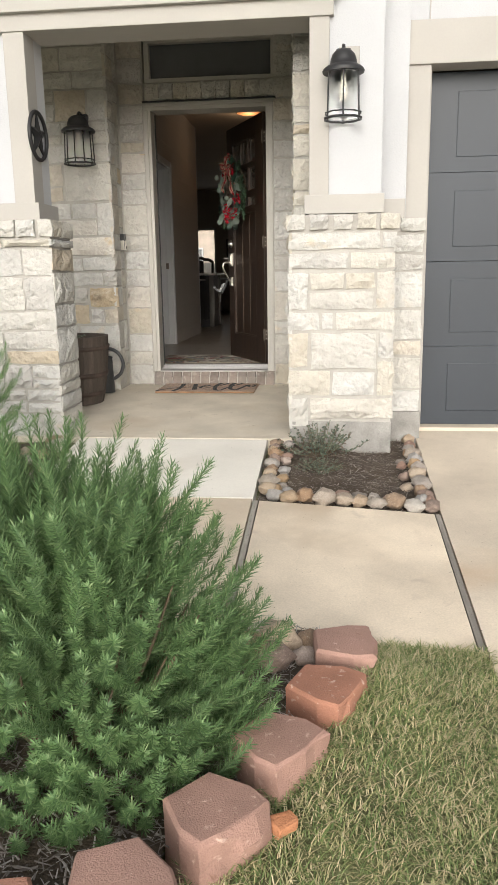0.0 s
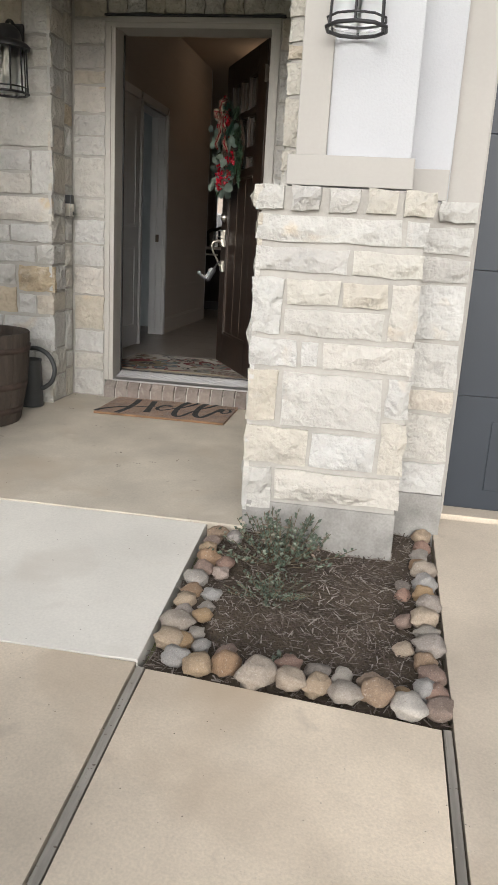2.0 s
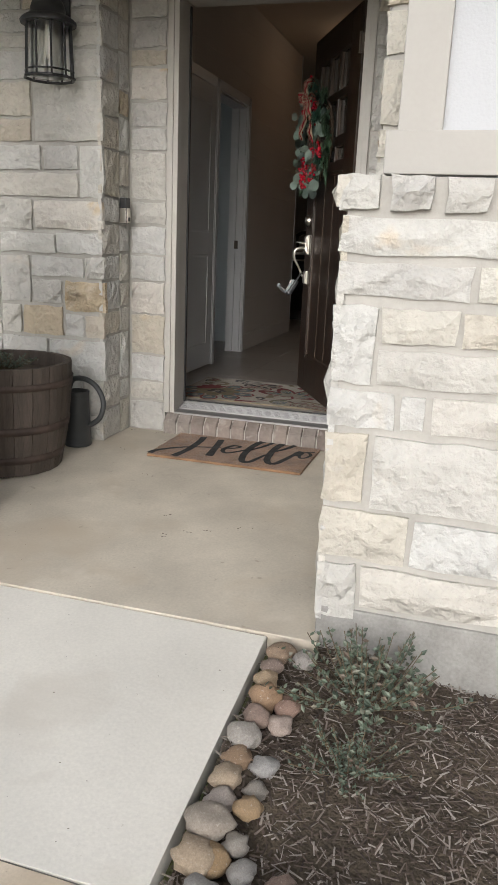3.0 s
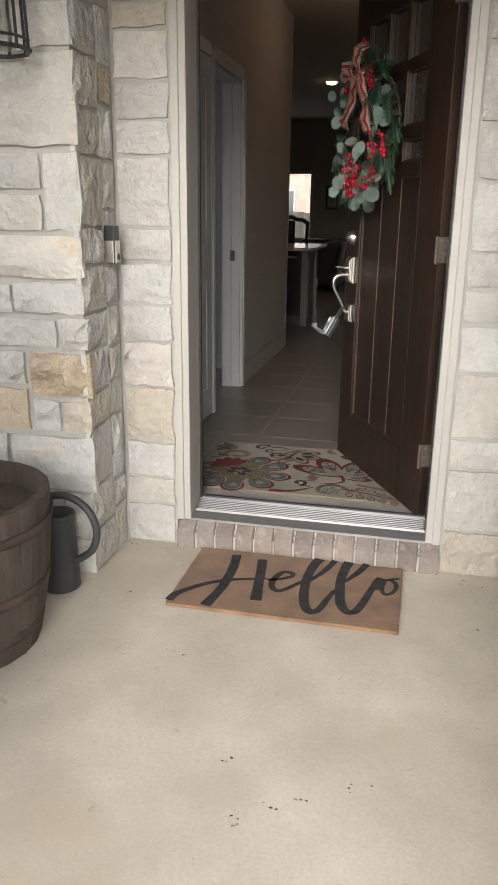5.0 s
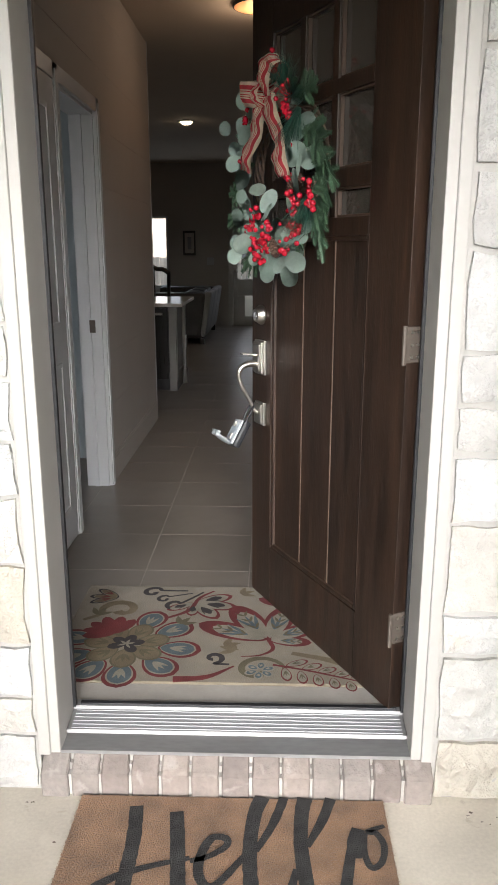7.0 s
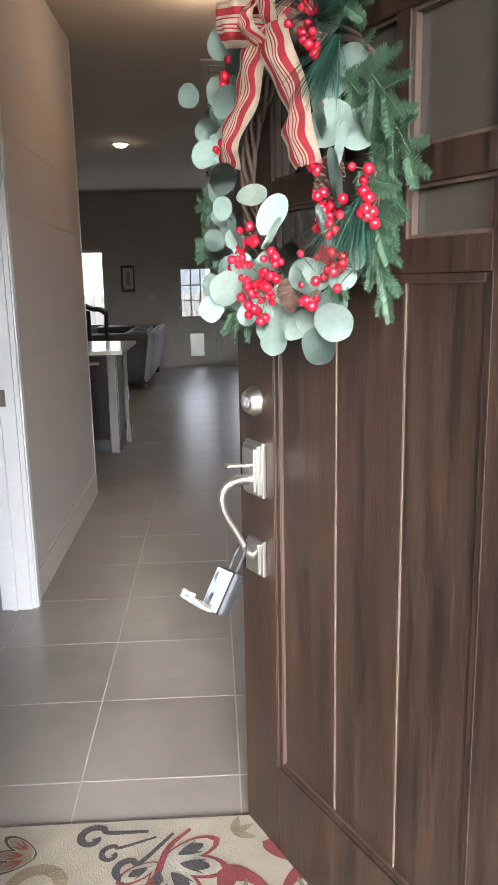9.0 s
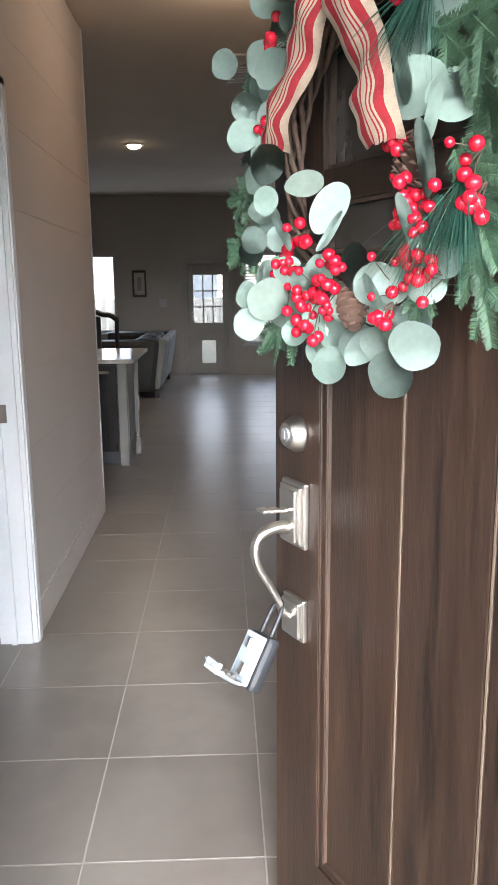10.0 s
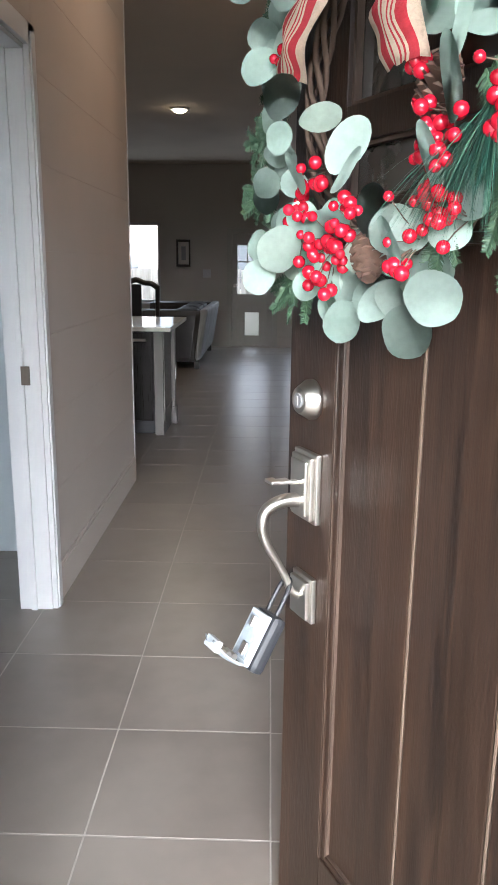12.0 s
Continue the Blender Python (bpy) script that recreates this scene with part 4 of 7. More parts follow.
R_RED, R_NAVY, R_BLUE, R_TAN, R_OLIVE, R_CREAM = (rugmat("rug_" + n, c) for n, c in (("red", (0.135, 0.022, 0.022)), ("charcoal", (0.036, 0.030, 0.030)), ("blue", (0.08, 0.108, 0.12)), ("tan", (0.155, 0.118, 0.07)), ("olive", (0.11, 0.095, 0.055)), ("cream", (0.235, 0.21, 0.165))))


def petal(bm, c, a, length, width, z, n=9):
    """A pointed leaf lying flat."""
    d, s = Vector((math.cos(a), math.sin(a), 0)), Vector((-math.sin(a), math.cos(a), 0))
    c = Vector((c[0], c[1], z))
    up = [c + d * length * i / n + s * width / 2 * math.sin(math.pi * (i / n) ** 0.8) for i in range(n + 1)]
    dn = [c + d * length * i / n - s * width / 2 * math.sin(math.pi * (i / n) ** 0.8) for i in range(n - 1, 0, -1)]
    bm.faces.new([bm.verts.new(p) for p in up[1:] + dn[:]] + [bm.verts.new(c)])


def rug():
    t = thing("entry_rug", "beige floral entry rug in red, blue and charcoal", "rug", (0, 0.57, F))
    z0 = F + 0.010
    part("rug_base", boxes((-0.60, 0.62, 0.245, 0.903, F, z0), bevel=0.003), M_RUG, t)
    layers = {}
    rng = random.Random(6)

    def lay(m):
        return layers.setdefault(m, bmesh.new())

    turn = itertools.count()

    def bloom(m, c, a, length, width, z):
        """A rounded petal with a small point, wider towards its end."""
        n = 14
        d, sd = Vector((math.cos(a), math.sin(a), 0)), Vector((-math.sin(a), math.cos(a), 0))
        c = Vector((c[0], c[1], z0 + z + 0.0000025 * next(turn)))
        half = [(f, math.sin(math.pi * f ** 0.9) ** 0.55 * (0.55 + 0.45 * f) if f < 0.97 else 0.0) for f in [i / n for i in range(n + 1)]]
        up = [c + d * length * f + sd * width / 2 * h for f, h in half]
        dn = [c + d * length * f - sd * width / 2 * h for f, h in half[1:-1]][::-1]
        bm = lay(m)
        bm.faces.new([bm.verts.new(p) for p in up + dn])

    def along(c, a, r):
        return (c[0] + math.cos(a) * r, c[1] + math.sin(a) * r)

    def petals(c, a, r, length, width, rim, fill, mark, z=0.0008, thick=0.0):
        bloom(rim, along(c, a, r), a, length, width, z)
        bloom(R_CREAM, along(c, a, r + length * 0.05), a, length * (0.84 - thick), width * (0.80 - thick), z + 0.0004)
        bloom(fill, along(c, a, r + length * 0.07), a, length * (0.78 - thick), width * (0.70 - thick), z + 0.0008)
        for s in (-0.35, 0, 0.35):
            petal(lay(mark), along(c, a, r + length * 0.28), a + s, length * 0.40, width * 0.10, z0 + z + 0.0013 + 0.0000025 * next(turn))

    def curl(cx, cy, r, a0, m, turn=1, w=0.018, tail=None):
        pts = ([tail] if tail else []) + [(cx + math.cos(a0 + turn * k * 0.55) * r * (1 - k / 14), cy + math.sin(a0 + turn * k * 0.55) * r * (1 - k / 14)) for k in range(12)]
        ribbon(lay(m), pts, (w * 0.5, w, w, w * 0.8, w * 1.1), z0 + 0.0012)

    # great flower
    c = (-0.378, 0.455)
    for a in (-0.12, 0.62, 1.25, -0.78, -1.5, 2.9, 3.6, 4.2):
        petals(c, a, 0.105, 0.145, 0.135, R_RED, R_BLUE, R_CREAM)
    for k in range(7):
        a = 0.3 + 2 * math.pi * k / 7
        bloom(R_OLIVE, along(c, a, 0.03), a, 0.115, 0.105, 0.0026)
        bloom(R_TAN, along(c, a, 0.035), a, 0.102, 0.090, 0.0030)
        for s in (-0.5, 0, 0.5):
            petal(lay(R_OLIVE), along(c, a, 0.06), a + s, 0.05, 0.012, z0 + 0.0034 + 0.0000025 * next(turn))
    for a in (0.3, 1.3, 2.4, 3.5, 5.3):
        bloom(R_NAVY, c, a, 0.062, 0.048, 0.0038)
        petal(lay(R_CREAM), c, a, 0.03, 0.010, z0 + 0.0042)
    # red lotus above it
    for k, a in enumerate((1.1, 1.55, 2.0, 2.45, 2.9, 3.3)):
        bloom(R_RED, (-0.43, 0.52), a, 0.13 - 0.008 * abs(k - 2), 0.06, 0.0044)
    # tan scroll and charcoal curls
    curl(-0.44, 0.70, 0.075, 3.6, R_TAN, -1, 0.032, (-0.56, 0.62))
    curl(-0.35, 0.845, 0.042, 0.4, R_NAVY, 1, 0.020, (-0.22, 0.86))
    curl(-0.256, 0.735, 0.038, 0.8, R_NAVY, 1, 0.018, (-0.16, 0.85))
    curl(-0.30, 0.79, 0.030, 0.8, R_NAVY, 1, 0.014, (-0.20, 0.84))
    curl(-0.088, 0.382, 0.034, 4.9, R_NAVY, 1, 0.018, (-0.035, 0.345))
    curl(0.35, 0.80, 0.05, 2.0, R_NAVY, -1, 0.018)
    for a in (2.5, 3.1, 3.6):
        petals((-0.47, 0.80), a, 0.0, 0.11, 0.05, R_NAVY, R_TAN, R_RED)
    # palmette
    ribbon(lay(R_RED), [(-0.27, 0.64), (-0.20, 0.70), (-0.17, 0.80), (-0.12, 0.86)], (0.012, 0.018, 0.014, 0.008), z0 + 0.0022)
    for a, le, w in ((-2.6, 0.11, 0.06), (-0.9, 0.15, 0.085), (-0.2, 0.16, 0.09), (0.45, 0.15, 0.085), (-1.6, 0.10, 0.06)):
        petals((-0.185, 0.76), a, 0.0, le, w, R_RED, R_CREAM, R_NAVY)
        bloom(R_NAVY, along((-0.185, 0.76), a, le * 0.3), a, le * 0.42, w * 0.40, 0.0030)
    # large red edged leaves
    for a, le, w in ((2.72, 0.24, 0.115), (2.05, 0.25, 0.12), (1.3, 0.23, 0.11), (0.55, 0.18, 0.09), (-0.1, 0.13, 0.07)):
        petals((0.085, 0.50), a, 0.0, le * 1.1, w * 1.15, R_RED, R_CREAM, R_BLUE, 0.0010, 0.10)
        for f in (0.35, 0.55, 0.72):
            for s in (-0.6, 0.6):
                petal(lay(R_OLIVE), along((0.085, 0.50), a, le * f), a + s, w * 0.34, w * 0.09, z0 + 0.0028 + 0.0000025 * next(turn))
    for a in (2.6, 1.9, 1.2):
        bloom(R_RED, (0.16, 0.74), a, 0.13, 0.07, 0.0008)
    ribbon(lay(R_RED), [(0.085, 0.50), (0.10, 0.44), (0.06, 0.40), (0.0, 0.39)], (0.014, 0.014, 0.008, 0.004), z0 + 0.0030)
    # paisley with a small blue flower
    curl(0.055, 0.315, 0.085, 0.0, R_OLIVE, 1, 0.022)
    for k in range(6):
        petals((0.06, 0.31), 0.4 + 1.047 * k, 0.008, 0.042, 0.036, R_CREAM, R_BLUE, R_CREAM, 0.0020)
    ribbon(lay(R_TAN), [(0.16, 0.42), (0.30, 0.37), (0.42, 0.28)], (0.02, 0.03, 0.02), z0 + 0.0006)
    # red sprig
    ribbon(lay(R_RED), [(0.10, 0.345), (0.22, 0.310), (0.37, 0.255)], (0.010, 0.009, 0.006), z0 + 0.0026)
    for k in range(5):
        p = (0.135 + 0.048 * k, 0.338 - 0.018 * k)
        for s in (-1.15, 0.75):
            petals(p, -0.3 + s, 0.006, 0.078 - 0.006 * k, 0.042, R_RED, R_CREAM, R_OLIVE, 0.0010)
    ribbon(lay(R_RED), [(-0.20, 0.255), (-0.10, 0.272), (-0.02, 0.335)], (0.034, 0.022, 0.006), z0 + 0.0014)
    # small tan and olive leaves between
    for cx, cy, a, m in ((-0.06, 0.46, 0.3, R_TAN), (-0.02, 0.43, 2.7, R_TAN), (0.22, 0.60, 0.4, R_OLIVE), (0.30, 0.52, 1.9, R_TAN), (-0.22, 0.60, 1.0, R_OLIVE), (-0.52, 0.66, 1.2, R_OLIVE), (-0.02, 0.84, 0.5, R_TAN), (0.40, 0.66, 2.5, R_OLIVE)):
        for s in (-0.8, 0, 0.8):
            petal(lay(m), (cx, cy), a + s, 0.06, 0.022, z0 + 0.0005 + 0.0000025 * next(turn))
    for m, bm in layers.items():
        tagged(part("woven_pattern", bm, m, t), kind="stuff")


rug()

# ---- wreath on the front door ----
M_EUC = mat("pale_eucalyptus", (0.42, 0.52, 0.44), 0.8, 0.15, 20, 120, 0.3, 0.001, rnd=[(0, (0.287, 0.365, 0.318)), (0.5, (0.252, 0.331, 0.283)), (0.8, (0.318, 0.387, 0.344)), (1, (0.296, 0.357, 0.287))], spec=0.2)
M_FIR = mat("fir_needles", (0.045, 0.10, 0.055), 0.6, 0.3, 12, 60, 0.1, 0.001, rnd=[(0, (0.055, 0.115, 0.065)), (0.6, (0.085, 0.155, 0.08)), (1, (0.045, 0.10, 0.065))], island=True)
M_PINE = mat("pine_needles", (0.02, 0.085, 0.06), 0.5, 0.3, 12, 60, 0.1, 0.001, rnd=[(0, (0.02, 0.085, 0.06)), (0.7, (0.045, 0.14, 0.095)), (1, (0.10, 0.21, 0.14))], island=True)
M_BERRY = mat("red_berry", (0.43, 0.006, 0.022), 0.22, 0.15, 20, 90, 0.02, 0.0005, coat=0.4)
M_CONE = mat("pine_cone", (0.11, 0.06, 0.04), 0.8, 0.35, 20, 120, 0.4, 0.001)
M_TWIG = mat("grapevine_twig", (0.10, 0.065, 0.045), 0.85, 0.3, 14, 90, 0.4, 0.001)
M_BURLAP = mat("cream_burlap", (0.62, 0.50, 0.38), 1.0, 0.15, 30, 420, 1.0, 0.002)
M_STRIPE = mat("red_burlap_stripe", (0.48, 0.035, 0.05), 1.0, 0.2, 30, 420, 1.0, 0.002)
WR = DOOR @ pose(0.546, 0.0, 1.460)


def leaf_mesh(name, r, ratio, cup, notch=0.0):
    bm = bmesh.new()
    n = 22
    c = bm.verts.new((0, 0.0, r))
    ring = []
    for k in range(n):
        a = 2 * math.pi * k / n
        x, z = math.sin(a) * r * ratio, r - math.cos(a) * r
        rr = 1 - notch * (0.5 + 0.5 * math.cos(3 * a)) + 0.09 * noise.noise(Vector((math.cos(a) * 1.4, math.sin(a) * 1.4, r * 300)))
        ring.append(bm.verts.new((x * rr, cup * (x * x / (r * r)) + cup * 0.5 * (z / r - 1) ** 2 + 0.0012 * math.sin(3 * a + r * 900), r + (z - r) * rr)))
    for k in range(n):
        bm.faces.new((c, ring[k], ring[(k + 1) % n]))
    bmesh.ops.solidify(bm, geom=bm.faces[:], thickness=0.0008)
    for e in bm.edges:
        e.smooth = len(e.link_faces) == 2 and e.calc_face_angle() < 0.7
    me = bpy.data.meshes.new(name)
    bm.to_mesh(me)
    bm.free()
    me.materials.append(M_EUC)
    me.polygons.foreach_set("use_smooth", [True] * len(me.polygons))
    return me


def wreath():
    t = thing("christmas_wreath", "Christmas wreath of eucalyptus, fir, berries and striped bow", "wreath", turn=WR)
    rng = random.Random(11)
    bm = bmesh.new()
    for k in range(5):
        ph = k * 1.3
        pts = [(math.cos(a) * (0.205 + 0.014 * math.sin(6 * a + ph)), 0.024 + 0.012 * math.cos(6 * a + ph), math.sin(a) * (0.205 + 0.014 * math.sin(6 * a + ph))) for a in [2 * math.pi * i / 60 for i in range(61)]]
        tube(bm, pts, 0.0045, 6, False)
    local("grapevine_ring", bm, M_TWIG, t, "twisted brown grapevine ring", True)

    def ring(a, r, out):
        """A place on the wreath: a in degrees from the viewer's right, counted upwards."""
        return Vector((-math.cos(radians(a)) * r, out, math.sin(radians(a)) * r))

    # fir sprays, flat fronds, dense on the hinge side
    def frond(bm, b0, tip, length):
        """A flat branch: two close rows of short needles and a few above."""
        ax = tip - b0
        L = ax.length
        ax.normalize()
        flat = (Y + Vector((rng.gauss(0, 0.25), 0, rng.gauss(0, 0.25)))).normalized()
        side = ax.cross(flat).normalized()
        tube(bm, [b0, b0.lerp(tip, 0.5), tip], [0.002, 0.0016, 0.0008], 5)
        n = int(L / 0.0013)
        for i in range(n):
            f = i / n
            for row in range(3):
                sg = (-1, 1, rng.choice((-1, 1)))[row]
                lift = rng.gauss(0.1, 0.15) if row < 2 else rng.uniform(0.5, 1.2)
                d = (side * sg + ax * rng.uniform(0.45, 0.8) + flat * lift).normalized()
                p = b0 + ax * L * f
                le = length * rng.uniform(0.8, 1.1) * (1 - 0.45 * f ** 3) * (1 if row < 2 else 0.7)
                w = d.cross(flat).normalized() * 0.0009
                q = p + d * le
                bm.faces.new([bm.verts.new(k) for k in (p - w, p + w, q + w * 0.5, q - w * 0.5)])

    sprays = [(a, rng.uniform(0.11, 0.16)) for a in (60, 44, 28, 14, 0, -14, -28, 80, 104, 168, 186, 202, 150, 218, 234)]
    for a, le in sprays:
        for j in range(2):
            bm = bmesh.new()
            b0 = ring(a + rng.uniform(-6, 6), (0.205 if a < 120 else 0.24) + rng.uniform(-0.03, 0.03), 0.05 + rng.uniform(-0.012, 0.02))
            out = ring((a - 50 if a < 120 else a) + rng.uniform(-22, 22), 1, 0)
            tip = b0 + out * le * 0.85 + Vector((0, rng.uniform(-0.01, 0.03), -0.05 if -60 < a < 45 else 0))
            frond(bm, b0, tip, 0.0155)
            for f, sg in ((0.2, -1), (0.3, 1), (0.48, -1), (0.6, 1)):
                p = b0.lerp(tip, f)
                sd = (tip - b0).cross(Y).normalized() * sg
                frond(bm, p, p + sd * le * 0.30 * (1.1 - f) * 1.4 + (tip - b0) * 0.30, 0.0135)
            local("fir_spray", bm, M_FIR, t)
    # long needled pine tufts
    for a, r, dirx, dirz in ((-14, 0.225, -0.25, -1), (48, 0.23, 0.15, -1), (-20, 0.20, 0.2, -1), (64, 0.22, -1.0, 0.2), (75, 0.23, -0.8, 0.6)):
        bm = bmesh.new()
        b0 = ring(a, r, 0.075)
        for i in range(190):
            d = Vector((dirx + rng.gauss(0, 0.28), 0.42 + rng.gauss(0, 0.2), dirz + rng.gauss(0, 0.2))).normalized()
            le = rng.uniform(0.09, 0.145)
            p, q, e = b0 + d * 0.01, b0 + d * le * 0.6, b0 + d * le + Vector((0, 0, -0.008))
            w = d.cross(Vector((rng.random(), rng.random(), rng.random()))).normalized() * 0.0007
            v = [bm.verts.new(k) for k in (p - w, p + w, q + w, q - w, e)]
            bm.faces.new(v[:4])
            bm.faces.new((v[3], v[2], v[4]))
        local("pine_tuft", bm, M_PINE, t, "long dark green pine needles")
    # eucalyptus leaves
    kinds = [leaf_mesh("leaf", 0.031, 0.95, 0.005), leaf_mesh("leaf", 0.029, 0.85, 0.006), leaf_mesh("leaf", 0.035, 0.62, 0.005, 0.04)]
    spots = []
    for a in range(95, 326, 9):
        spots.append((a + rng.uniform(-4, 4), rng.uniform(0.235, 0.280), rng.uniform(0.05, 0.08)))
        spots.append((a + rng.uniform(-4, 4), rng.uniform(0.18, 0.235), rng.uniform(0.06, 0.09)))
    for a in (38, 66, 80, 10):
        spots.append((a, rng.uniform(0.15, 0.24), 0.06))

    def leaf(me, at, face, roll, size):
        ob = new("leaf", me)
        ob.parent = t
        ob.matrix_basis = Matrix.Translation(at) @ Matrix.Rotation(face, 4, "Z") @ Matrix.Rotation(rng.gauss(0.0, 0.08), 4, "X") @ Matrix.Rotation(roll, 4, "Y") @ Matrix.Translation((0, 0, -0.031 * size)) @ Matrix.Scale(size, 4)

    for a, r, out in spots:
        me = kinds[0 if rng.random() < 0.55 else rng.choice((1, 2))]
        leaf(me, ring(a, r, out), rng.gauss(0.55, 0.3), math.atan2(-math.cos(radians(a)), math.sin(radians(a))) + rng.gauss(0, 0.7), rng.uniform(0.68, 1.0))
    # the broad leaves that lie uppermost
    broad = [(0.206, 0.23, 40), (-0.124, 0.101, 40), (-0.142, 0.042, 41), (-0.181, 0.026, 40), (0.174, 0.125, 34), (0.296, 0.159, 26), (0.278, 0.097, 30), (0.26, 0.051, 32), (0.169, -0.004, 34),
             (0.104, -0.036, 30), (0.04, -0.066, 39), (-0.032, -0.148, 33), (-0.046, -0.189, 37), (0.066, -0.157, 30), (0.174, -0.053, 25), (0.275, -0.19, 28), (0.192, -0.194, 37), (0.228, -0.231, 30),
             (0.134, -0.241, 28), (0.057, -0.266, 30), (0.022, -0.284, 30), (-0.06, -0.253, 32), (-0.096, -0.287, 35), (-0.152, -0.246, 35), (-0.019, 0.061, 28), (0.034, -0.237, 27), (0.209, -0.106, 24)]
    for i, (x, z, mm) in enumerate(broad):
        away = math.atan2(x, z)
        leaf(kinds[2] if i in (1, 9, 10, 11) else kinds[0] if i % 3 else kinds[1], Vector((x - (0.048 if x > 0.1 else 0.010), (0.098 if x > 0.1 else 0.064) + 0.012 * (i % 3), z)), rng.gauss(0.60, 0.14), away + rng.gauss(0, 0.5), mm / 35)
    # berries in clusters
    bm = bmesh.new()
    bmesh.ops.create_icosphere(bm, subdivisions=2, radius=0.0086)
    berry = bpy.data.meshes.new("berry")
    bm.to_mesh(berry)
    bm.free()
    berry.materials.append(M_BERRY)
    berry.polygons.foreach_set("use_smooth", [True] * len(berry.polygons))
    for x, z, n, sp in ((0.126, -0.148, 12, 0.028), (0.088, -0.105, 9, 0.024), (0.050, -0.195, 18, 0.028), (-0.005, -0.180, 18, 0.027), (0.062, -0.228, 6, 0.016), (-0.162, -0.075, 16, 0.026), (-0.165, -0.130, 20, 0.028), (-0.238, -0.045, 5, 0.022),
                        (-0.247, -0.080, 5, 0.020), (-0.19, -0.178, 5, 0.018), (-0.117, -0.198, 9, 0.026), (-0.139, -0.006, 5, 0.020), (0.150, 0.165, 8, 0.020), (-0.049, 0.145, 5, 0.016), (0.176, 0.06, 3, 0.014), (-0.11, 0.208, 16, 0.022), (-0.12, 0.162, 6, 0.018), (-0.06, 0.293, 5, 0.020)):
        c = Vector((x, 0.100, z))
        bm = bmesh.new()
        spots = []
        for i in range(n):
            p = c + Vector((rng.gauss(0, sp * 0.6), rng.gauss(0, sp * 0.3), rng.gauss(0, sp * 0.8)))
            spots.append(p)
            tube(bm, [c + Vector((0, -0.03, 0.012)), (c + p) / 2 + Vector((0, -0.012, 0.006)), p], 0.0008, 4, False)
        tagged(local("berry_stem", bm, M_TWIG, t), kind="stuff")
        for p in spots:
            ob = new("berry", berry)
            ob.parent = t
            ob.matrix_basis = Matrix.Translation(p) @ Matrix.Scale(rng.uniform(0.72, 1.12), 4)
    # pine cones
    for a, r, tilt in ((121, 0.176, 20), (-14.5, 0.148, -10), (280, 0.206, 35), (70, 0.21, 40)):
        bm = bmesh.new()
        for i in range(70):
            h = i / 70
            rad = 0.021 * math.sin(math.pi * (0.15 + 0.8 * h)) + 0.003
            ang = i * 2.4
            d = Vector((math.cos(ang), math.sin(ang), 0.35)).normalized()
            p = Vector((0, 0, 0.066 * (h - 0.5)))
            tip = p + d * rad
            s = Vector((-math.sin(ang), math.cos(ang), 0)) * 0.0068
            u = Vector((0, 0, 0.0018))
            v = [bm.verts.new(k) for k in (p - s * 0.4, p + s * 0.4, tip + s, tip - s, tip - s * 0.2 + u * 2.2, p + u * 1.5)]
            bm.faces.new((v[0], v[1], v[2], v[3]))
            bm.faces.new((v[3], v[2], v[4]))
            bm.faces.new((v[0], v[3], v[4], v[5]))
            bm.faces.new((v[2], v[1], v[5], v[4]))
        tube(bm, [(0, 0, -0.034), (0, 0, 0.03)], [0.009, 0.004], 6)
        bmesh.ops.transform(bm, matrix=Matrix.Translation(ring(a, r, 0.085)) @ Euler((radians(20), radians(tilt), 0)).to_matrix().to_4x4(), verts=bm.verts)
        local("pine_cone", bm, M_CONE, t, "brown open pine cone")
    # a few narrow silvery leaves
    narrow = leaf_mesh("leaf", 0.036, 0.26, 0.004)
    for a, r, th, sc in ((322, 0.235, 0.4, 1.1), (338, 0.215, 0.2, 1.2), (350, 0.185, -0.3, 1.0), (8, 0.16, 0.25, 1.1), (300, 0.25, 0.5, 0.9), (262, 0.13, -0.7, 0.9), (236, 0.15, 0.6, 0.9)):
        ob = new("leaf", narrow)
        ob.parent = t
        ob.matrix_basis = Matrix.Translation(ring(a, r, 0.105)) @ Matrix.Rotation(0.3, 4, "Z") @ Matrix.Rotation(th, 4, "Y") @ Matrix.Scale(sc, 4)
    # bow
    cols = (("c", 0.16), ("r", 0.17), ("c", 0.05), ("r", 0.035), ("c", 0.05), ("r", 0.035), ("c", 0.10), ("r", 0.035), ("c", 0.05), ("r", 0.17), ("c", 0.145))
    edges = [0.0]
    for _, w in cols:
        edges.append(edges[-1] + w)

    def band(name, pts, dirs, width):
        bm = bmesh.new()
        p = spline(pts, 7)
        q = spline(dirs, 7)
        rows = []
        for i, (c, d) in enumerate(zip(p, q)):
            d = d.normalized()
            wob = 0.004 * math.sin(i * 0.9)
            rows.append([bm.verts.new(c + d * width * (e - 0.5) + Vector((0, wob * math.sin(e * 5) + 0.010 * math.sin(e * math.pi), 0.0018 * math.sin(i * 37.0 + e * 50) if i in (0, len(p) - 1) else 0))) for e in edges])
        for a, b in zip(rows, rows[1:]):
            for k, (c, _) in enumerate(cols):
                f = bm.faces.new((a[k], a[k + 1], b[k + 1], b[k]))
                f.material_index = 1 if c == "r" else 0
        bmesh.ops.solidify(bm, geom=bm.faces[:], thickness=0.0012)
        ob = local(name, bm, M_BURLAP, t, "cream burlap ribbon with red stripes", True)
        ob.data.materials.append(M_STRIPE)
        return ob

    k = Vector((-0.012, 0.105, 0.212))
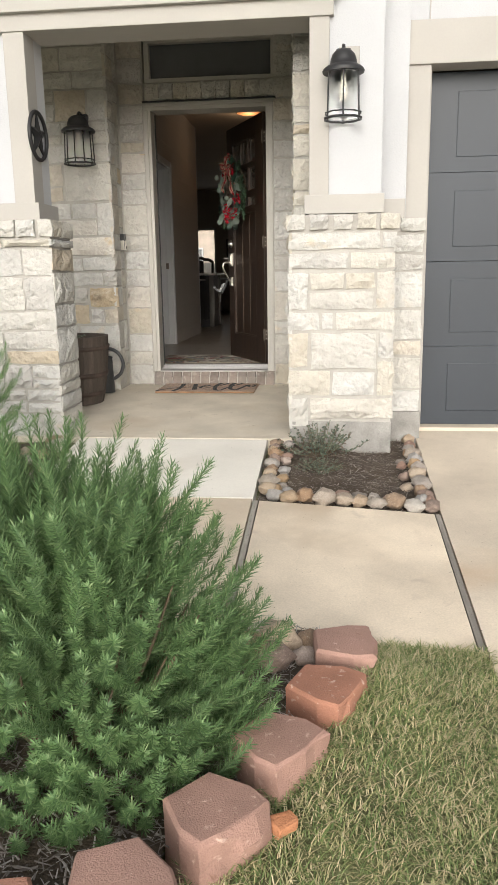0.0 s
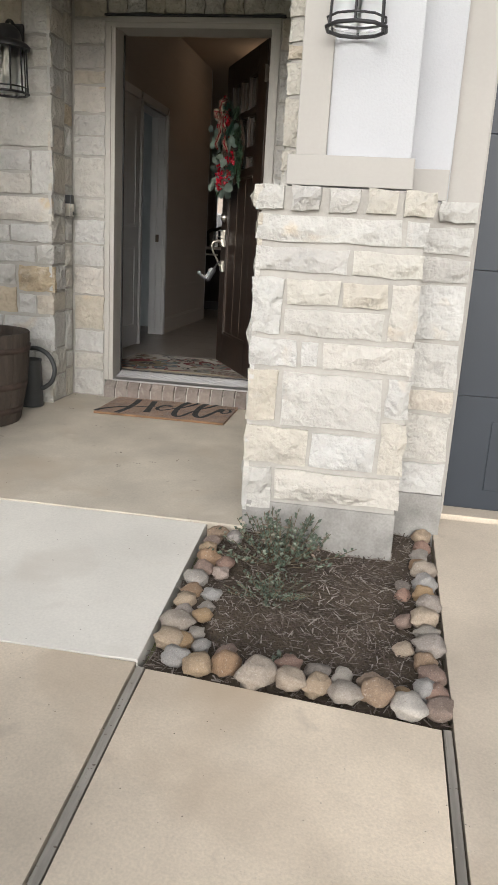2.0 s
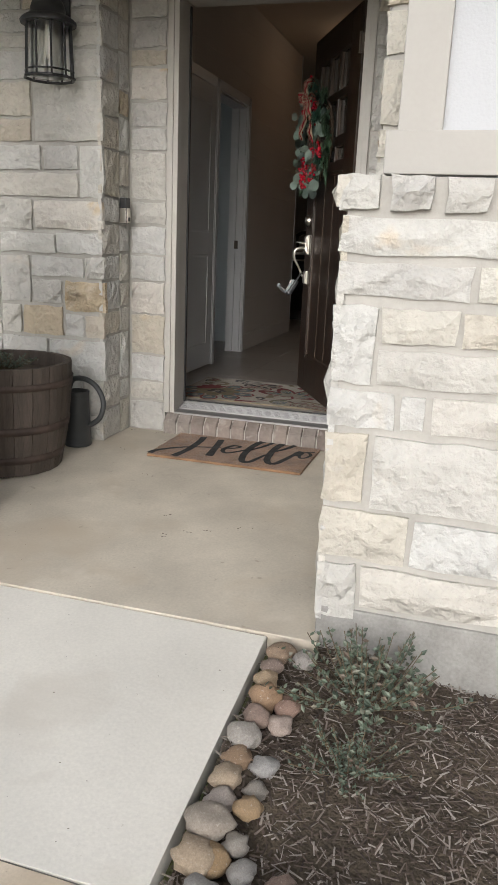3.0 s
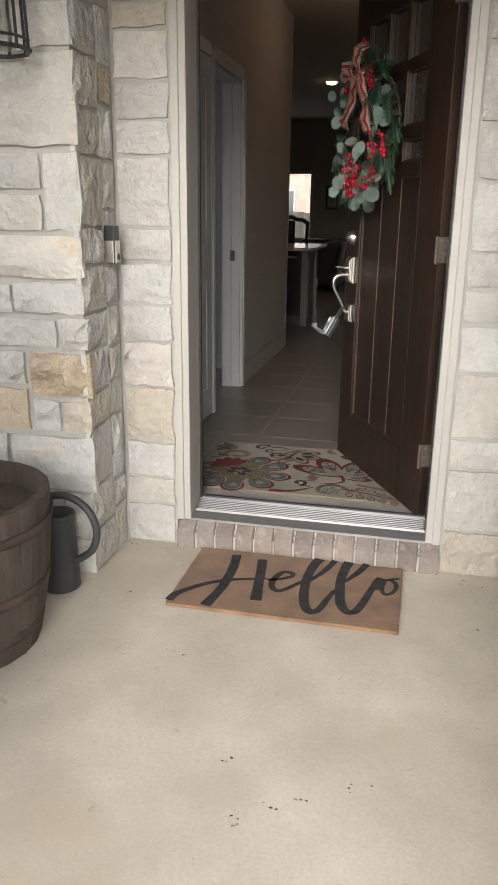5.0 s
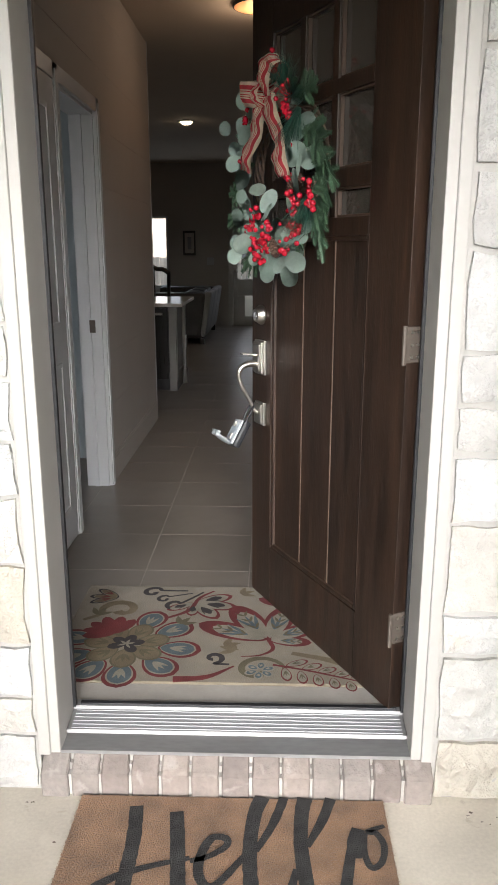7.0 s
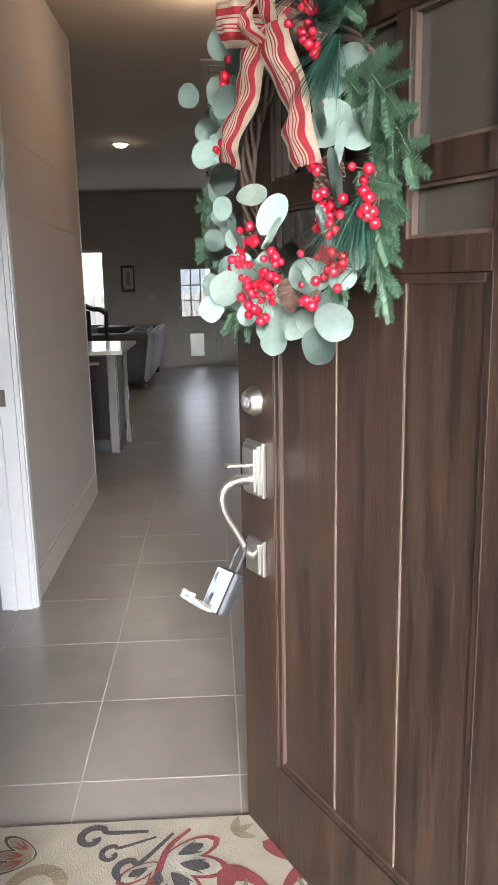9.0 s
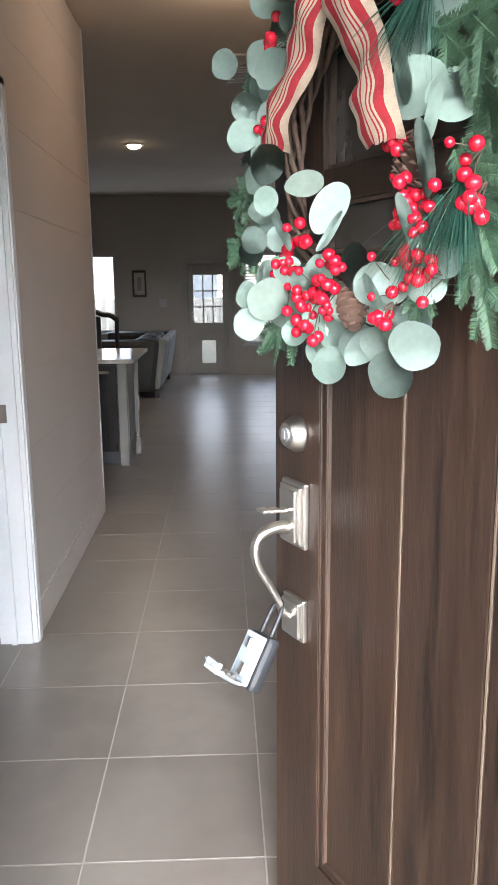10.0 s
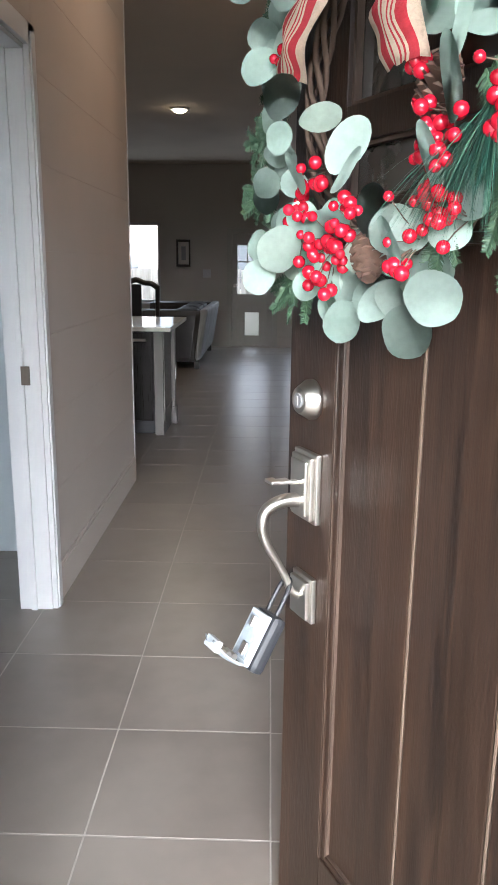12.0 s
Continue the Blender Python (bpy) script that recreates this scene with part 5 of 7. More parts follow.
    band("ribbon_tail", [k, k + Vector((0.035, 0.012, -0.045)), k + Vector((0.075, 0.0, -0.095)), k + Vector((0.115, 0.012, -0.150)), k + Vector((0.145, -0.004, -0.195))],
         [(1, 0, 0.1), (1, 0.15, 0.35), (1, 0.1, 0.45), (1, 0.0, 0.35), (1, 0.1, 0.2)], 0.068)
    band("ribbon_tail", [k + Vector((-0.01, 0, 0)), k + Vector((-0.045, 0.014, -0.055)), k + Vector((-0.075, 0.0, -0.12)), k + Vector((-0.098, 0.014, -0.175)), k + Vector((-0.108, 0.0, -0.225))],
         [(1, 0, -0.1), (1, 0.1, -0.25), (1, -0.1, -0.3), (1, 0.1, -0.15), (1, 0, 0)], 0.072)
    band("ribbon_loop", [k, k + Vector((0.05, 0.03, 0.01)), k + Vector((0.10, 0.03, 0.02)), k + Vector((0.112, 0.0, 0.026)), k + Vector((0.085, -0.03, 0.03)), k + Vector((0.03, -0.03, 0.02)), k],
         [(0, 0.1, 1), (0.1, 0.2, 1), (0.2, 0.1, 1), (0.2, 0, 1), (0.2, 0, 1), (0.1, 0, 1), (0, 0, 1)], 0.072)
    band("ribbon_loop", [k, k + Vector((-0.03, 0.03, 0.035)), k + Vector((-0.055, 0.03, 0.075)), k + Vector((-0.066, 0.0, 0.088)), k + Vector((-0.055, -0.03, 0.07)), k + Vector((-0.02, -0.03, 0.03)), k],
         [(1, 0.1, 0.7), (1, 0.2, 0.7), (1, 0.1, 0.6), (1, 0, 0.6), (1, 0, 0.6), (1, 0, 0.7), (1, 0, 0.7)], 0.066)
    band("ribbon_knot", [k + Vector((0.004, 0.012, 0.035)), k + Vector((0.0, 0.04, 0.012)), k + Vector((-0.002, 0.04, -0.012)), k + Vector((-0.004, 0.012, -0.032))], [(1, 0, 0), (1, 0, 0), (1, 0, 0), (1, 0, 0)], 0.042)


wreath()

# ---- living room seen through the hall ----
M_CAB = mat("grey_cabinet_paint", (0.15, 0.142, 0.13), 0.5, 0.04, 3, 90, 0.05, 0.001)
M_QUARTZ = mat("white_quartz", (0.72, 0.71, 0.68), 0.12, 0.06, 4, 60, 0.0)
M_STEEL = mat("dark_stainless", (0.016, 0.014, 0.013), 0.3, 0.1, 3, 200, 0.04, 0.0005, stretch=(1, 1, 0.05), spec=0.25)
M_SOFA = mat("charcoal_leather", (0.022, 0.018, 0.017), 0.5, 0.2, 6, 120, 0.4, 0.002)
# grey leather made paler: window glare on the sofa backs is in this colour
M_SOFA2 = mat("glare_pale_grey", (0.24, 0.24, 0.245), 0.6, 0.12, 6, 120, 0.3, 0.002)
M_DARKWOOD = mat("black_brown_wood", (0.02, 0.015, 0.012), 0.35, 0.25, 6, 60, 0.1, 0.001)
M_VENT = mat("vent_paint", (0.52, 0.48, 0.43), 0.7, 0.04, 3, 90, 0.05, 0.001)
M_SHADE = mat("white_blind", (0.8, 0.8, 0.78), 0.8, 0.03, 3, 60, 0.05, 0.001)


def island():
    t = thing("kitchen_island", "grey painted kitchen island with corbelled end panel", "kitchen island", (-1.4, 5.5, F))
    part("body", boxes((-2.9, -1.51, 5.09, 5.70, F + 0.10, 0.912), (-1.51, -0.848, 5.55, 5.70, F + 0.1, 0.912), (-2.9, -0.848, 5.14, 5.70, F, F + 0.1), bevel=0.003), M_CAB, t)
    e = part("end_panel", boxes((-0.848, -0.782, 5.075, 5.70, F, 0.912), bevel=0.003), M_CAB, t)
    part("panel_frame", boxes((-0.782, -0.774, 5.10, 5.18, F + 0.1, 0.90), (-0.782, -0.774, 5.60, 5.68, F + 0.1, 0.90), (-0.782, -0.774, 5.18, 5.60, F + 0.1, F + 0.18), (-0.782, -0.774, 5.18, 5.60, 0.82, 0.90), bevel=0.002), M_CAB, e)
    part("leg", boxes((-0.781, -0.738, 5.50, 5.58, F, F + 0.14), (-0.780, -0.750, 5.51, 5.57, F + 0.14, 0.912), bevel=0.004), M_CAB, t)
    part("outlet", boxes((-0.750, -0.744, 5.512, 5.568, 0.50, 0.61), bevel=0.002), M_WHITE, t, "white outlet plate")
    w = thing("island_worktop", "polished white quartz worktop on the island", "worktop", (-1.4, 5.5, 0.914))
    part("slab", boxes((-2.95, -0.720, 5.035, 6.10, 0.914, 0.944), bevel=0.004), M_QUARTZ, w)
    d = thing("dishwasher", "dark stainless dishwasher built into the island", "dishwasher", (-1.2, 5.3, F))
    part("body", boxes((-1.508, -0.850, 5.095, 5.545, F + 0.11, 0.908)), M_STEEL, d)
    f = part("door", boxes((-1.505, -0.854, 5.068, 5.094, F + 0.11, 0.900), bevel=0.005), M_STEEL, d)
    bm = bmesh.new()
    tube(bm, [(-1.46, 5.04, 0.850), (-0.90, 5.04, 0.850)], 0.011, 10)
    tube(bm, [(-1.44, 5.068, 0.850), (-1.44, 5.04, 0.850)], 0.008, 8)
    tube(bm, [(-0.92, 5.068, 0.850), (-0.92, 5.04, 0.850)], 0.008, 8)
    part("handle", bm, M_NICKEL, f, "bright tubular handle", True)
    part("toe_kick", boxes((-1.505, -0.854, 5.12, 5.135, F + 0.004, F + 0.105)), M_BLACK, d)


island()


def sofa():
    t = thing("sofa", "dark leather sofa with back panels coloured pale for window glare", "sofa", (-1.15, 9.5, F))
    part("base", boxes((-1.70, -0.88, 8.62, 10.7, F + 0.08, F + 0.42), bevel=0.03), M_SOFA, t)
    for y0, y1 in ((8.60, 8.84), (10.48, 10.72)):
        bm = boxes((-1.73, -0.86, y0, y1, F + 0.08, F + 0.70), bevel=0.06)
        for v in bm.verts:
            if v.co.x > -1.2:
                v.co.x += 0.14 * (v.co.z - F) - 0.05
        part("arm", bm, M_SOFA, t)
    for k in range(3):
        y0 = 8.62 + k * 0.70
        bm = boxes((-0.90, -0.80, y0, y0 + 0.67, F + 0.10, F + 0.715), bevel=0.04)
        for v in bm.verts:
            v.co.x += 0.16 * (v.co.z - F) - 0.05
        part("back_panel", bm, M_SOFA2, t, "grey leather back, window glare put into its pale colour")
        part("back_cushion", boxes((-1.17, -0.89, y0 + 0.01, y0 + 0.67, F + 0.42, F + 0.71), bevel=0.09), M_SOFA, t)
        part("seat_cushion", boxes((-1.71, -1.00, y0 + 0.01, y0 + 0.67, F + 0.36, F + 0.52), bevel=0.05), M_SOFA, t)
    for x in (-1.65, -0.88):
        for y in (8.68, 10.6):
            part("foot", boxes((x - 0.03, x + 0.03, y - 0.03, y + 0.03, F, F + 0.09), bevel=0.005), M_DARKWOOD, t)


sofa()


def dining_chair(at):
    x, y = at
    t = thing("dining_chair", "black carved dining chair with arched back", "chair", (x, y, F))
    part("seat", boxes((x - 0.23, x + 0.23, y - 0.22, y + 0.22, F + 0.42, F + 0.48), bevel=0.02), M_DARKWOOD, t)
    for sx in (-1, 1):
        for sy in (-1, 1):
            bm = bmesh.new()
            tube(bm, [(x + sx * 0.20, y + sy * 0.19, F), (x + sx * 0.20, y + sy * 0.19, F + 0.43)], [0.016, 0.024], 8)
            part("leg", bm, M_DARKWOOD, t)
        bm = bmesh.new()
        tube(bm, spline([(x + sx * 0.20, y - 0.20, F + 0.46), (x + sx * 0.205, y - 0.22, F + 0.75), (x + sx * 0.215, y - 0.25, F + 1.0)], 5), 0.022, 8)
        part("back_post", bm, M_DARKWOOD, t)
    bm = bmesh.new()
    tube(bm, spline([(x - 0.225, y - 0.25, F + 0.99), (x - 0.15, y - 0.252, F + 1.04), (x - 0.08, y - 0.252, F + 1.045), (x, y - 0.252, F + 1.075), (x + 0.08, y - 0.252, F + 1.045), (x + 0.15, y - 0.252, F + 1.04), (x + 0.225, y - 0.25, F + 0.99)], 4), 0.027, 10)
    part("crest_rail", bm, M_DARKWOOD, t, "carved arched crest rail", True)
    part("back_splat", boxes((x - 0.05, x + 0.05, y - 0.25, y - 0.225, F + 0.46, F + 1.03), bevel=0.006), M_DARKWOOD, t)


dining_chair((-1.36, 7.6))


def back_window(name, x0, x1, z0, z1):
    t = thing(name, "white framed window in the living room's back wall", "window", ((x0 + x1) / 2, YB, z0), kind="structure")
    part("window_frame", boxes((x0, x0 + 0.04, YB + 0.03, YB + 0.10, z0, z1), (x1 - 0.04, x1, YB + 0.03, YB + 0.10, z0, z1), (x0 + 0.04, x1 - 0.04, YB + 0.03, YB + 0.10, z0, z0 + 0.04), (x0 + 0.04, x1 - 0.04, YB + 0.03, YB + 0.10, z1 - 0.04, z1), bevel=0.003), M_WHITE, t)
    g = part("pane", boxes((x0 + 0.04, x1 - 0.04, YB + 0.06, YB + 0.064, z0 + 0.04, z1 - 0.04)), M_GLASS, t)
    g.visible_shadow = False
    part("window_sill", boxes((x0 - 0.03, x1 + 0.03, YB - 0.03, YB + 0.03, z0 - 0.025, z0), bevel=0.003), M_WHITE, t)
    return t


back_window("window_2", -2.35, -1.66, 0.79, 1.96)
wnd = back_window("window_3", 0.27, 1.2, 0.60, 1.96)
bl = thing("window_blind", "white slatted blind in the back window", "blind", (0.73, YB, 1.9))
for i in range(24):
    bm = boxes((0.29, 1.18, -0.02, 0.02, -0.001, 0.001))
    bmesh.ops.transform(bm, matrix=Matrix.Translation((0, YB + 0.0, 1.93 - i * 0.045)) @ Matrix.Rotation(radians(28), 4, "X"), verts=bm.verts)
    part("slat", bm, M_SHADE, bl)


def back_door():
    t = thing("door_3", "grey back door with nine lites and pet flap", "door", (-0.28, YB, F), kind="structure")
    y0, y1 = YB + 0.05, YB + 0.09
    xs = (-0.575, -0.505, -0.06, 0.02)
    part("leaf", boxes((xs[0], xs[1], y0, y1, F + 0.01, 1.80), (xs[2], xs[3], y0, y1, F + 0.01, 1.80), (xs[1], xs[2], y0, y1, 1.645, 1.80), (xs[1], xs[2], y0, y1, 0.66, 0.93), (xs[1], -0.39, y0, y1, F + 0.01, 0.66), (-0.175, xs[2], y0, y1, F + 0.01, 0.66), (-0.39, -0.175, y0, y1, F + 0.01, 0.31), bevel=0.003), M_BDOOR, t)
    for i in range(2):
        x = xs[1] + (xs[2] - xs[1]) * (i + 1) / 3
        z = 0.93 + (1.645 - 0.93) * (i + 1) / 3
        part("muntin", boxes((x - 0.009, x + 0.009, y0, y1, 0.93, 1.645)), M_BDOOR, t)
        part("muntin", boxes((xs[1], xs[2], y0 + 0.004, y1 - 0.004, z - 0.009, z + 0.009)), M_BDOOR, t)
    g = part("pane", boxes((xs[1], xs[2], y0 + 0.018, y0 + 0.022, 0.93, 1.645)), M_GLASS, t)
    g.visible_shadow = False
    part("pet_flap", boxes((-0.39, -0.175, y0 + 0.015, y0 + 0.02, 0.31, 0.66)), M_FLAP, t, "translucent white pet flap")
    bm = bmesh.new()
    bmesh.ops.create_uvsphere(bm, u_segments=12, v_segments=8, radius=0.028, matrix=Matrix.Translation((-0.54, y0 - 0.04, 1.06)))
    part("knob", bm, M_NICKEL, t, smooth=True)
    part("casing", boxes((-0.66, -0.585, YB - 0.018, YB + 0.05, F, 1.885), (0.03, 0.105, YB - 0.018, YB + 0.05, F, 1.885), (-0.585, 0.03, YB - 0.018, YB + 0.05, 1.812, 1.885), bevel=0.003), M_BDOOR, t)


M_BDOOR = mat("grey_door_paint", (0.40, 0.38, 0.35), 0.5, 0.04, 3, 90, 0.05, 0.001)
structure("trim", [(-0.60, -0.56, YB + 0.092, YB + 0.13, F, 1.815), (0.005, 0.05, YB + 0.092, YB + 0.13, F, 1.815), (-0.56, 0.005, YB + 0.092, YB + 0.13, 1.785, 1.815), (-0.56, 0.005, YB + 0.092, YB + 0.13, F, F + 0.025)], M_BDOOR, "grey door stop round the back door", "trim")
M_FLAP = glass("translucent_flap", (0.9, 0.9, 0.88), 0.6)
back_door()
pf = thing("picture_frame", "dark framed narrow picture on the back wall", "picture", (-1.31, YB - 0.02, 1.32))
part("frame", boxes((-1.415, -1.385, YB - 0.03, YB - 0.002, 1.325, 1.72), (-1.23, -1.205, YB - 0.03, YB - 0.002, 1.325, 1.72), (-1.385, -1.23, YB - 0.03, YB - 0.002, 1.325, 1.36), (-1.385, -1.23, YB - 0.03, YB - 0.002, 1.685, 1.72), bevel=0.004), M_DARKWOOD, pf)
part("print", boxes((-1.385, -1.23, YB - 0.012, YB - 0.006, 1.36, 1.685)), M_VENT, pf, "pale narrow print")
part("motif", boxes((-1.34, -1.275, YB - 0.0145, YB - 0.0125, 1.42, 1.62)), M_SOFA2, pf)

rl = thing("recessed_light", "lit recessed ceiling downlight with white ring", "ceiling light", (-0.88, 7.15, CEIL))
bm = bmesh.new()
lathe(bm, [(0.065, CEIL - 0.003), (0.068, CEIL - 0.012), (0.092, CEIL - 0.010), (0.094, CEIL - 0.001)], (-0.88, 7.15, 0), 28)
part("trim_ring", bm, M_WHITE, rl, smooth=True)
bm = bmesh.new()
lathe(bm, [(0.0, CEIL - 0.040), (0.035, CEIL - 0.036), (0.056, CEIL - 0.024), (0.066, CEIL - 0.006)], (-0.88, 7.15, 0), 28)
part("lens", bm, glow("warm_light", (1.0, 0.76, 0.46), 7.0), rl, "glowing warm lens")
lamp("downlight", "SPOT", 7, (1.0, 0.78, 0.52), pose(-0.88, 7.15, CEIL - 0.06), radius=0.05, cone=radians(150))
vt = thing("ceiling_vent", "pale square ceiling vent grille", "vent", (0.12, 4.65, CEIL))
part("frame", boxes((-0.06, 0.32, 4.32, 4.37, CEIL - 0.012, CEIL - 0.001), (-0.06, 0.32, 4.92, 4.97, CEIL - 0.012, CEIL - 0.001), (-0.06, -0.01, 4.37, 4.92, CEIL - 0.012, CEIL - 0.001), (0.27, 0.32, 4.37, 4.92, CEIL - 0.012, CEIL - 0.001), bevel=0.002), M_VENT, vt)
for i in range(9):
    part("slat", boxes((-0.009, 0.269, 4.385 + i * 0.059, 4.415 + i * 0.059, CEIL - 0.009, CEIL - 0.004)), M_VENT, vt)
hl = thing("hall_light", "amber glass flush light on the hall ceiling", "ceiling light", (0.0, 3.1, CEIL))
bm = bmesh.new()
lathe(bm, [(0.155, CEIL - 0.001), (0.155, CEIL - 0.018), (0.148, CEIL - 0.02)], (0, 3.1, 0), 32)
part("rim", bm, M_DARKWOOD, hl, "dark metal rim", True)
bm = bmesh.new()
lathe(bm, [(0.150, CEIL - 0.018), (0.12, CEIL - 0.026), (0.06, CEIL - 0.03), (0, CEIL - 0.031)], (0, 3.1, 0), 32)
part("bowl", bm, glow("amber_bowl", (1.0, 0.50, 0.22), 0.03), hl, "dimly lit amber glass bowl", True)
lamp("hall_lamp", "POINT", 1.9, (1.0, 0.70, 0.46), pose(0, 3.1, CEIL - 0.12), radius=0.1)
sw = thing("light_switch", "white light switch plate on the back wall", "switch", (-0.95, YB, 1.2))
part("plate", boxes((-1.02, -0.90, YB - 0.008, YB - 0.001, 1.17, 1.29), bevel=0.002), M_WHITE, sw)
part("toggle", boxes((-0.97, -0.95, YB - 0.014, YB - 0.007, 1.21, 1.25), bevel=0.002), M_WHITE, sw)

# garden fence and neighbouring house behind the living room
M_FENCE = mat("grey_fence_board", (0.42, 0.39, 0.35), 0.9, 0.2, 4, 60, 0.4, 0.004, stretch=(4, 4, 0.4))
fence = thing("garden_fence", "weathered grey board fence behind the house", "fence", (-1, 15.2, 0))
for i in range(46):
    x = -6.0 + i * 0.2
    part("board", boxes((x, x + 0.19, 15.2, 15.22, -0.6, 1.25 + 0.01 * (i % 3))), M_FENCE, fence)
for z in (0.0, 0.9):
    part("rail", boxes((-6.0, 3.2, 15.22, 15.27, z, z + 0.09)), M_FENCE, fence)
nb = thing("neighbour_house", "pale brick neighbouring house with shingle roof", "house", (-1, 24, 0))
M_NBR = mat("pale_brick_wall", (0.55, 0.47, 0.40), 0.9, 0.15, 3, 60, 0.3, 0.004)
part("wall", boxes((-12, 9, 23, 30, -0.6, 3.0)), M_NBR, nb)
bm = bmesh.new()
v = [bm.verts.new(p) for p in ((-12.5, 22.5, 3.0), (9.5, 22.5, 3.0), (9.5, 30.5, 3.0), (-12.5, 30.5, 3.0), (-9, 26.5, 5.6), (6, 26.5, 5.6))]
for f in ((0, 1, 5, 4), (1, 2, 5), (2, 3, 4, 5), (3, 0, 4), (3, 2, 1, 0)):
    bm.faces.new([v[i] for i in f])
part("roof", bm, M_ROOF, nb)
for x in (-5.0, -1.2, 3.0):
    w = part("window", boxes((x, x + 1.0, 22.97, 23.02, 0.6, 1.9)), M_DARKGLASS, nb)
    part("frame", boxes((x - 0.06, x, 22.95, 23.02, 0.54, 1.96), (x + 1.0, x + 1.06, 22.95, 23.02, 0.54, 1.96), (x, x + 1.0, 22.95, 23.02, 1.9, 1.96), (x, x + 1.0, 22.95, 23.02, 0.54, 0.6)), M_WHITE, w)
# side room window
sr = thing("window_4", "white framed window of the side room", "window", (-4.2, 1.6, 1.0), kind="structure")
part("window_frame", boxes((-4.24, -4.18, 0.9, 0.95, 1.0, 2.2), (-4.24, -4.18, 2.25, 2.3, 1.0, 2.2), (-4.24, -4.18, 0.95, 2.25, 1.0, 1.05), (-4.24, -4.18, 0.95, 2.25, 2.15, 2.2), bevel=0.003), M_WHITE, sr)

# ---- planting beds ----
M_MULCH = mat("shredded_mulch", (0.12, 0.085, 0.065), 0.95, 0.3, 12, 80, 0.6, 0.003, rnd=[(0, (0.08, 0.06, 0.05)), (0.45, (0.17, 0.125, 0.10)), (0.75, (0.30, 0.25, 0.215)), (1, (0.50, 0.45, 0.40))], island=True)
M_ROCK = mat("river_stone", (0.4, 0.33, 0.27), 0.7, 0.28, 16, 40, 0.8, 0.008, rnd=[(0, (0.36, 0.27, 0.20)), (0.14, (0.44, 0.27, 0.15)), (0.28, (0.47, 0.46, 0.45)), (0.42, (0.50, 0.34, 0.19)), (0.56, (0.64, 0.60, 0.55)), (0.7, (0.43, 0.27, 0.21)), (0.85, (0.30, 0.26, 0.23)), (1, (0.68, 0.63, 0.56))], stain=[((0.60, 0.54, 0.47), 0.60, 14, 0.2), ((0.20, 0.12, 0.08), 0.62, 22, 0.2)])
M_DRY = mat("dry_pale_bark", (0.3, 0.26, 0.22), 0.95, 0.3, 12, 80, 0.6, 0.003, rnd=[(0, (0.12, 0.095, 0.08)), (0.4, (0.30, 0.26, 0.23)), (0.75, (0.48, 0.44, 0.40)), (1, (0.62, 0.58, 0.54))], island=True)
rock_meshes = []
for i in range(8):
    rng = random.Random(50 + i)
    bm = bmesh.new()
    bmesh.ops.create_icosphere(bm, subdivisions=3, radius=0.5)
    off = Vector((rng.uniform(0, 50), rng.uniform(0, 50), rng.uniform(0, 50)))
    sx, sy, sz = rng.uniform(0.85, 1.2), rng.uniform(0.75, 1.0), rng.uniform(0.62, 0.8)
    for v in bm.verts:
        n = v.co.normalized()
        v.co *= 1 + 0.36 * noise.noise(n * 1.5 + off) + 0.15 * noise.noise(n * 3.1 + off)
        v.co = Vector((v.co.x * sx, v.co.y * sy, v.co.z * sz))
    me = bpy.data.meshes.new("river_stone")
    bm.to_mesh(me)
    bm.free()
    me.materials.append(M_ROCK)
    me.polygons.foreach_set("use_smooth", [True] * len(me.polygons))
    rock_meshes.append((me, min(v.co.z for v in me.vertices)))


def river_stone(x, y, z, size, rng, group, label):
    me, low = rng.choice(rock_meshes)
    ob = new("river_stone", me)
    ob.matrix_basis = Matrix.Translation((x, y, z - low * size - 0.006)) @ Matrix.Rotation(rng.uniform(0, 6.28), 4, "Z") @ Matrix.Scale(size, 4)
    return tagged(ob, label, "stone", group)


RLAB = "rounded tan and grey river stone edging the bed"


def bed_z(x, y):
    return ground_z(x, y) - 0.030 + 0.03 * noise.noise(Vector((x * 4, y * 4, 0)))


rng = random.Random(21)
x = 0.672
while x < 1.47:
    s = rng.uniform(0.075, 0.115)
    river_stone(x + s / 2, -2.742 + rng.uniform(-0.012, 0.02), ground_z(x, -2.75) - 0.02, s, rng, "stones round the pillar bed", RLAB)
    if rng.random() < 0.62:
        s2 = rng.uniform(0.055, 0.08)
        river_stone(x + s2 / 2, -2.655 + rng.uniform(-0.02, 0.012), ground_z(x, -2.66) - 0.02, s2, rng, "stones round the pillar bed", RLAB)
    x += s * 0.92
for side in (0.672, 1.468):
    y = -2.70
    while y < -1.93:
        s = rng.uniform(0.065, 0.10)
        river_stone(side + rng.uniform(-0.012, 0.012), y + s / 2, ground_z(side, y) - 0.018, s, rng, "stones round the pillar bed", RLAB)
        if rng.random() < 0.45:
            s2 = rng.uniform(0.05, 0.07)
            river_stone(side + (0.072 if side < 1 else -0.072), y + s2 / 2, ground_z(side, y) - 0.02, s2, rng, "stones round the pillar bed", RLAB)
        y += s * 0.9
for y in (-1.88, -1.80, -1.72, -1.64):
    river_stone(1.44 + rng.uniform(-0.03, 0.04), y, ground_z(1.45, y) - 0.03, rng.uniform(0.06, 0.085), rng, "stones round the pillar bed", RLAB)
for i in range(16):
    river_stone(-0.62 - rng.uniform(0, 0.34), -2.0 - 0.045 * i + rng.uniform(-0.02, 0.02), ground_z(-0.6, -2.0 - 0.045 * i) - 0.03, rng.uniform(0.07, 0.12), rng, "stones beside the walkway", RLAB)
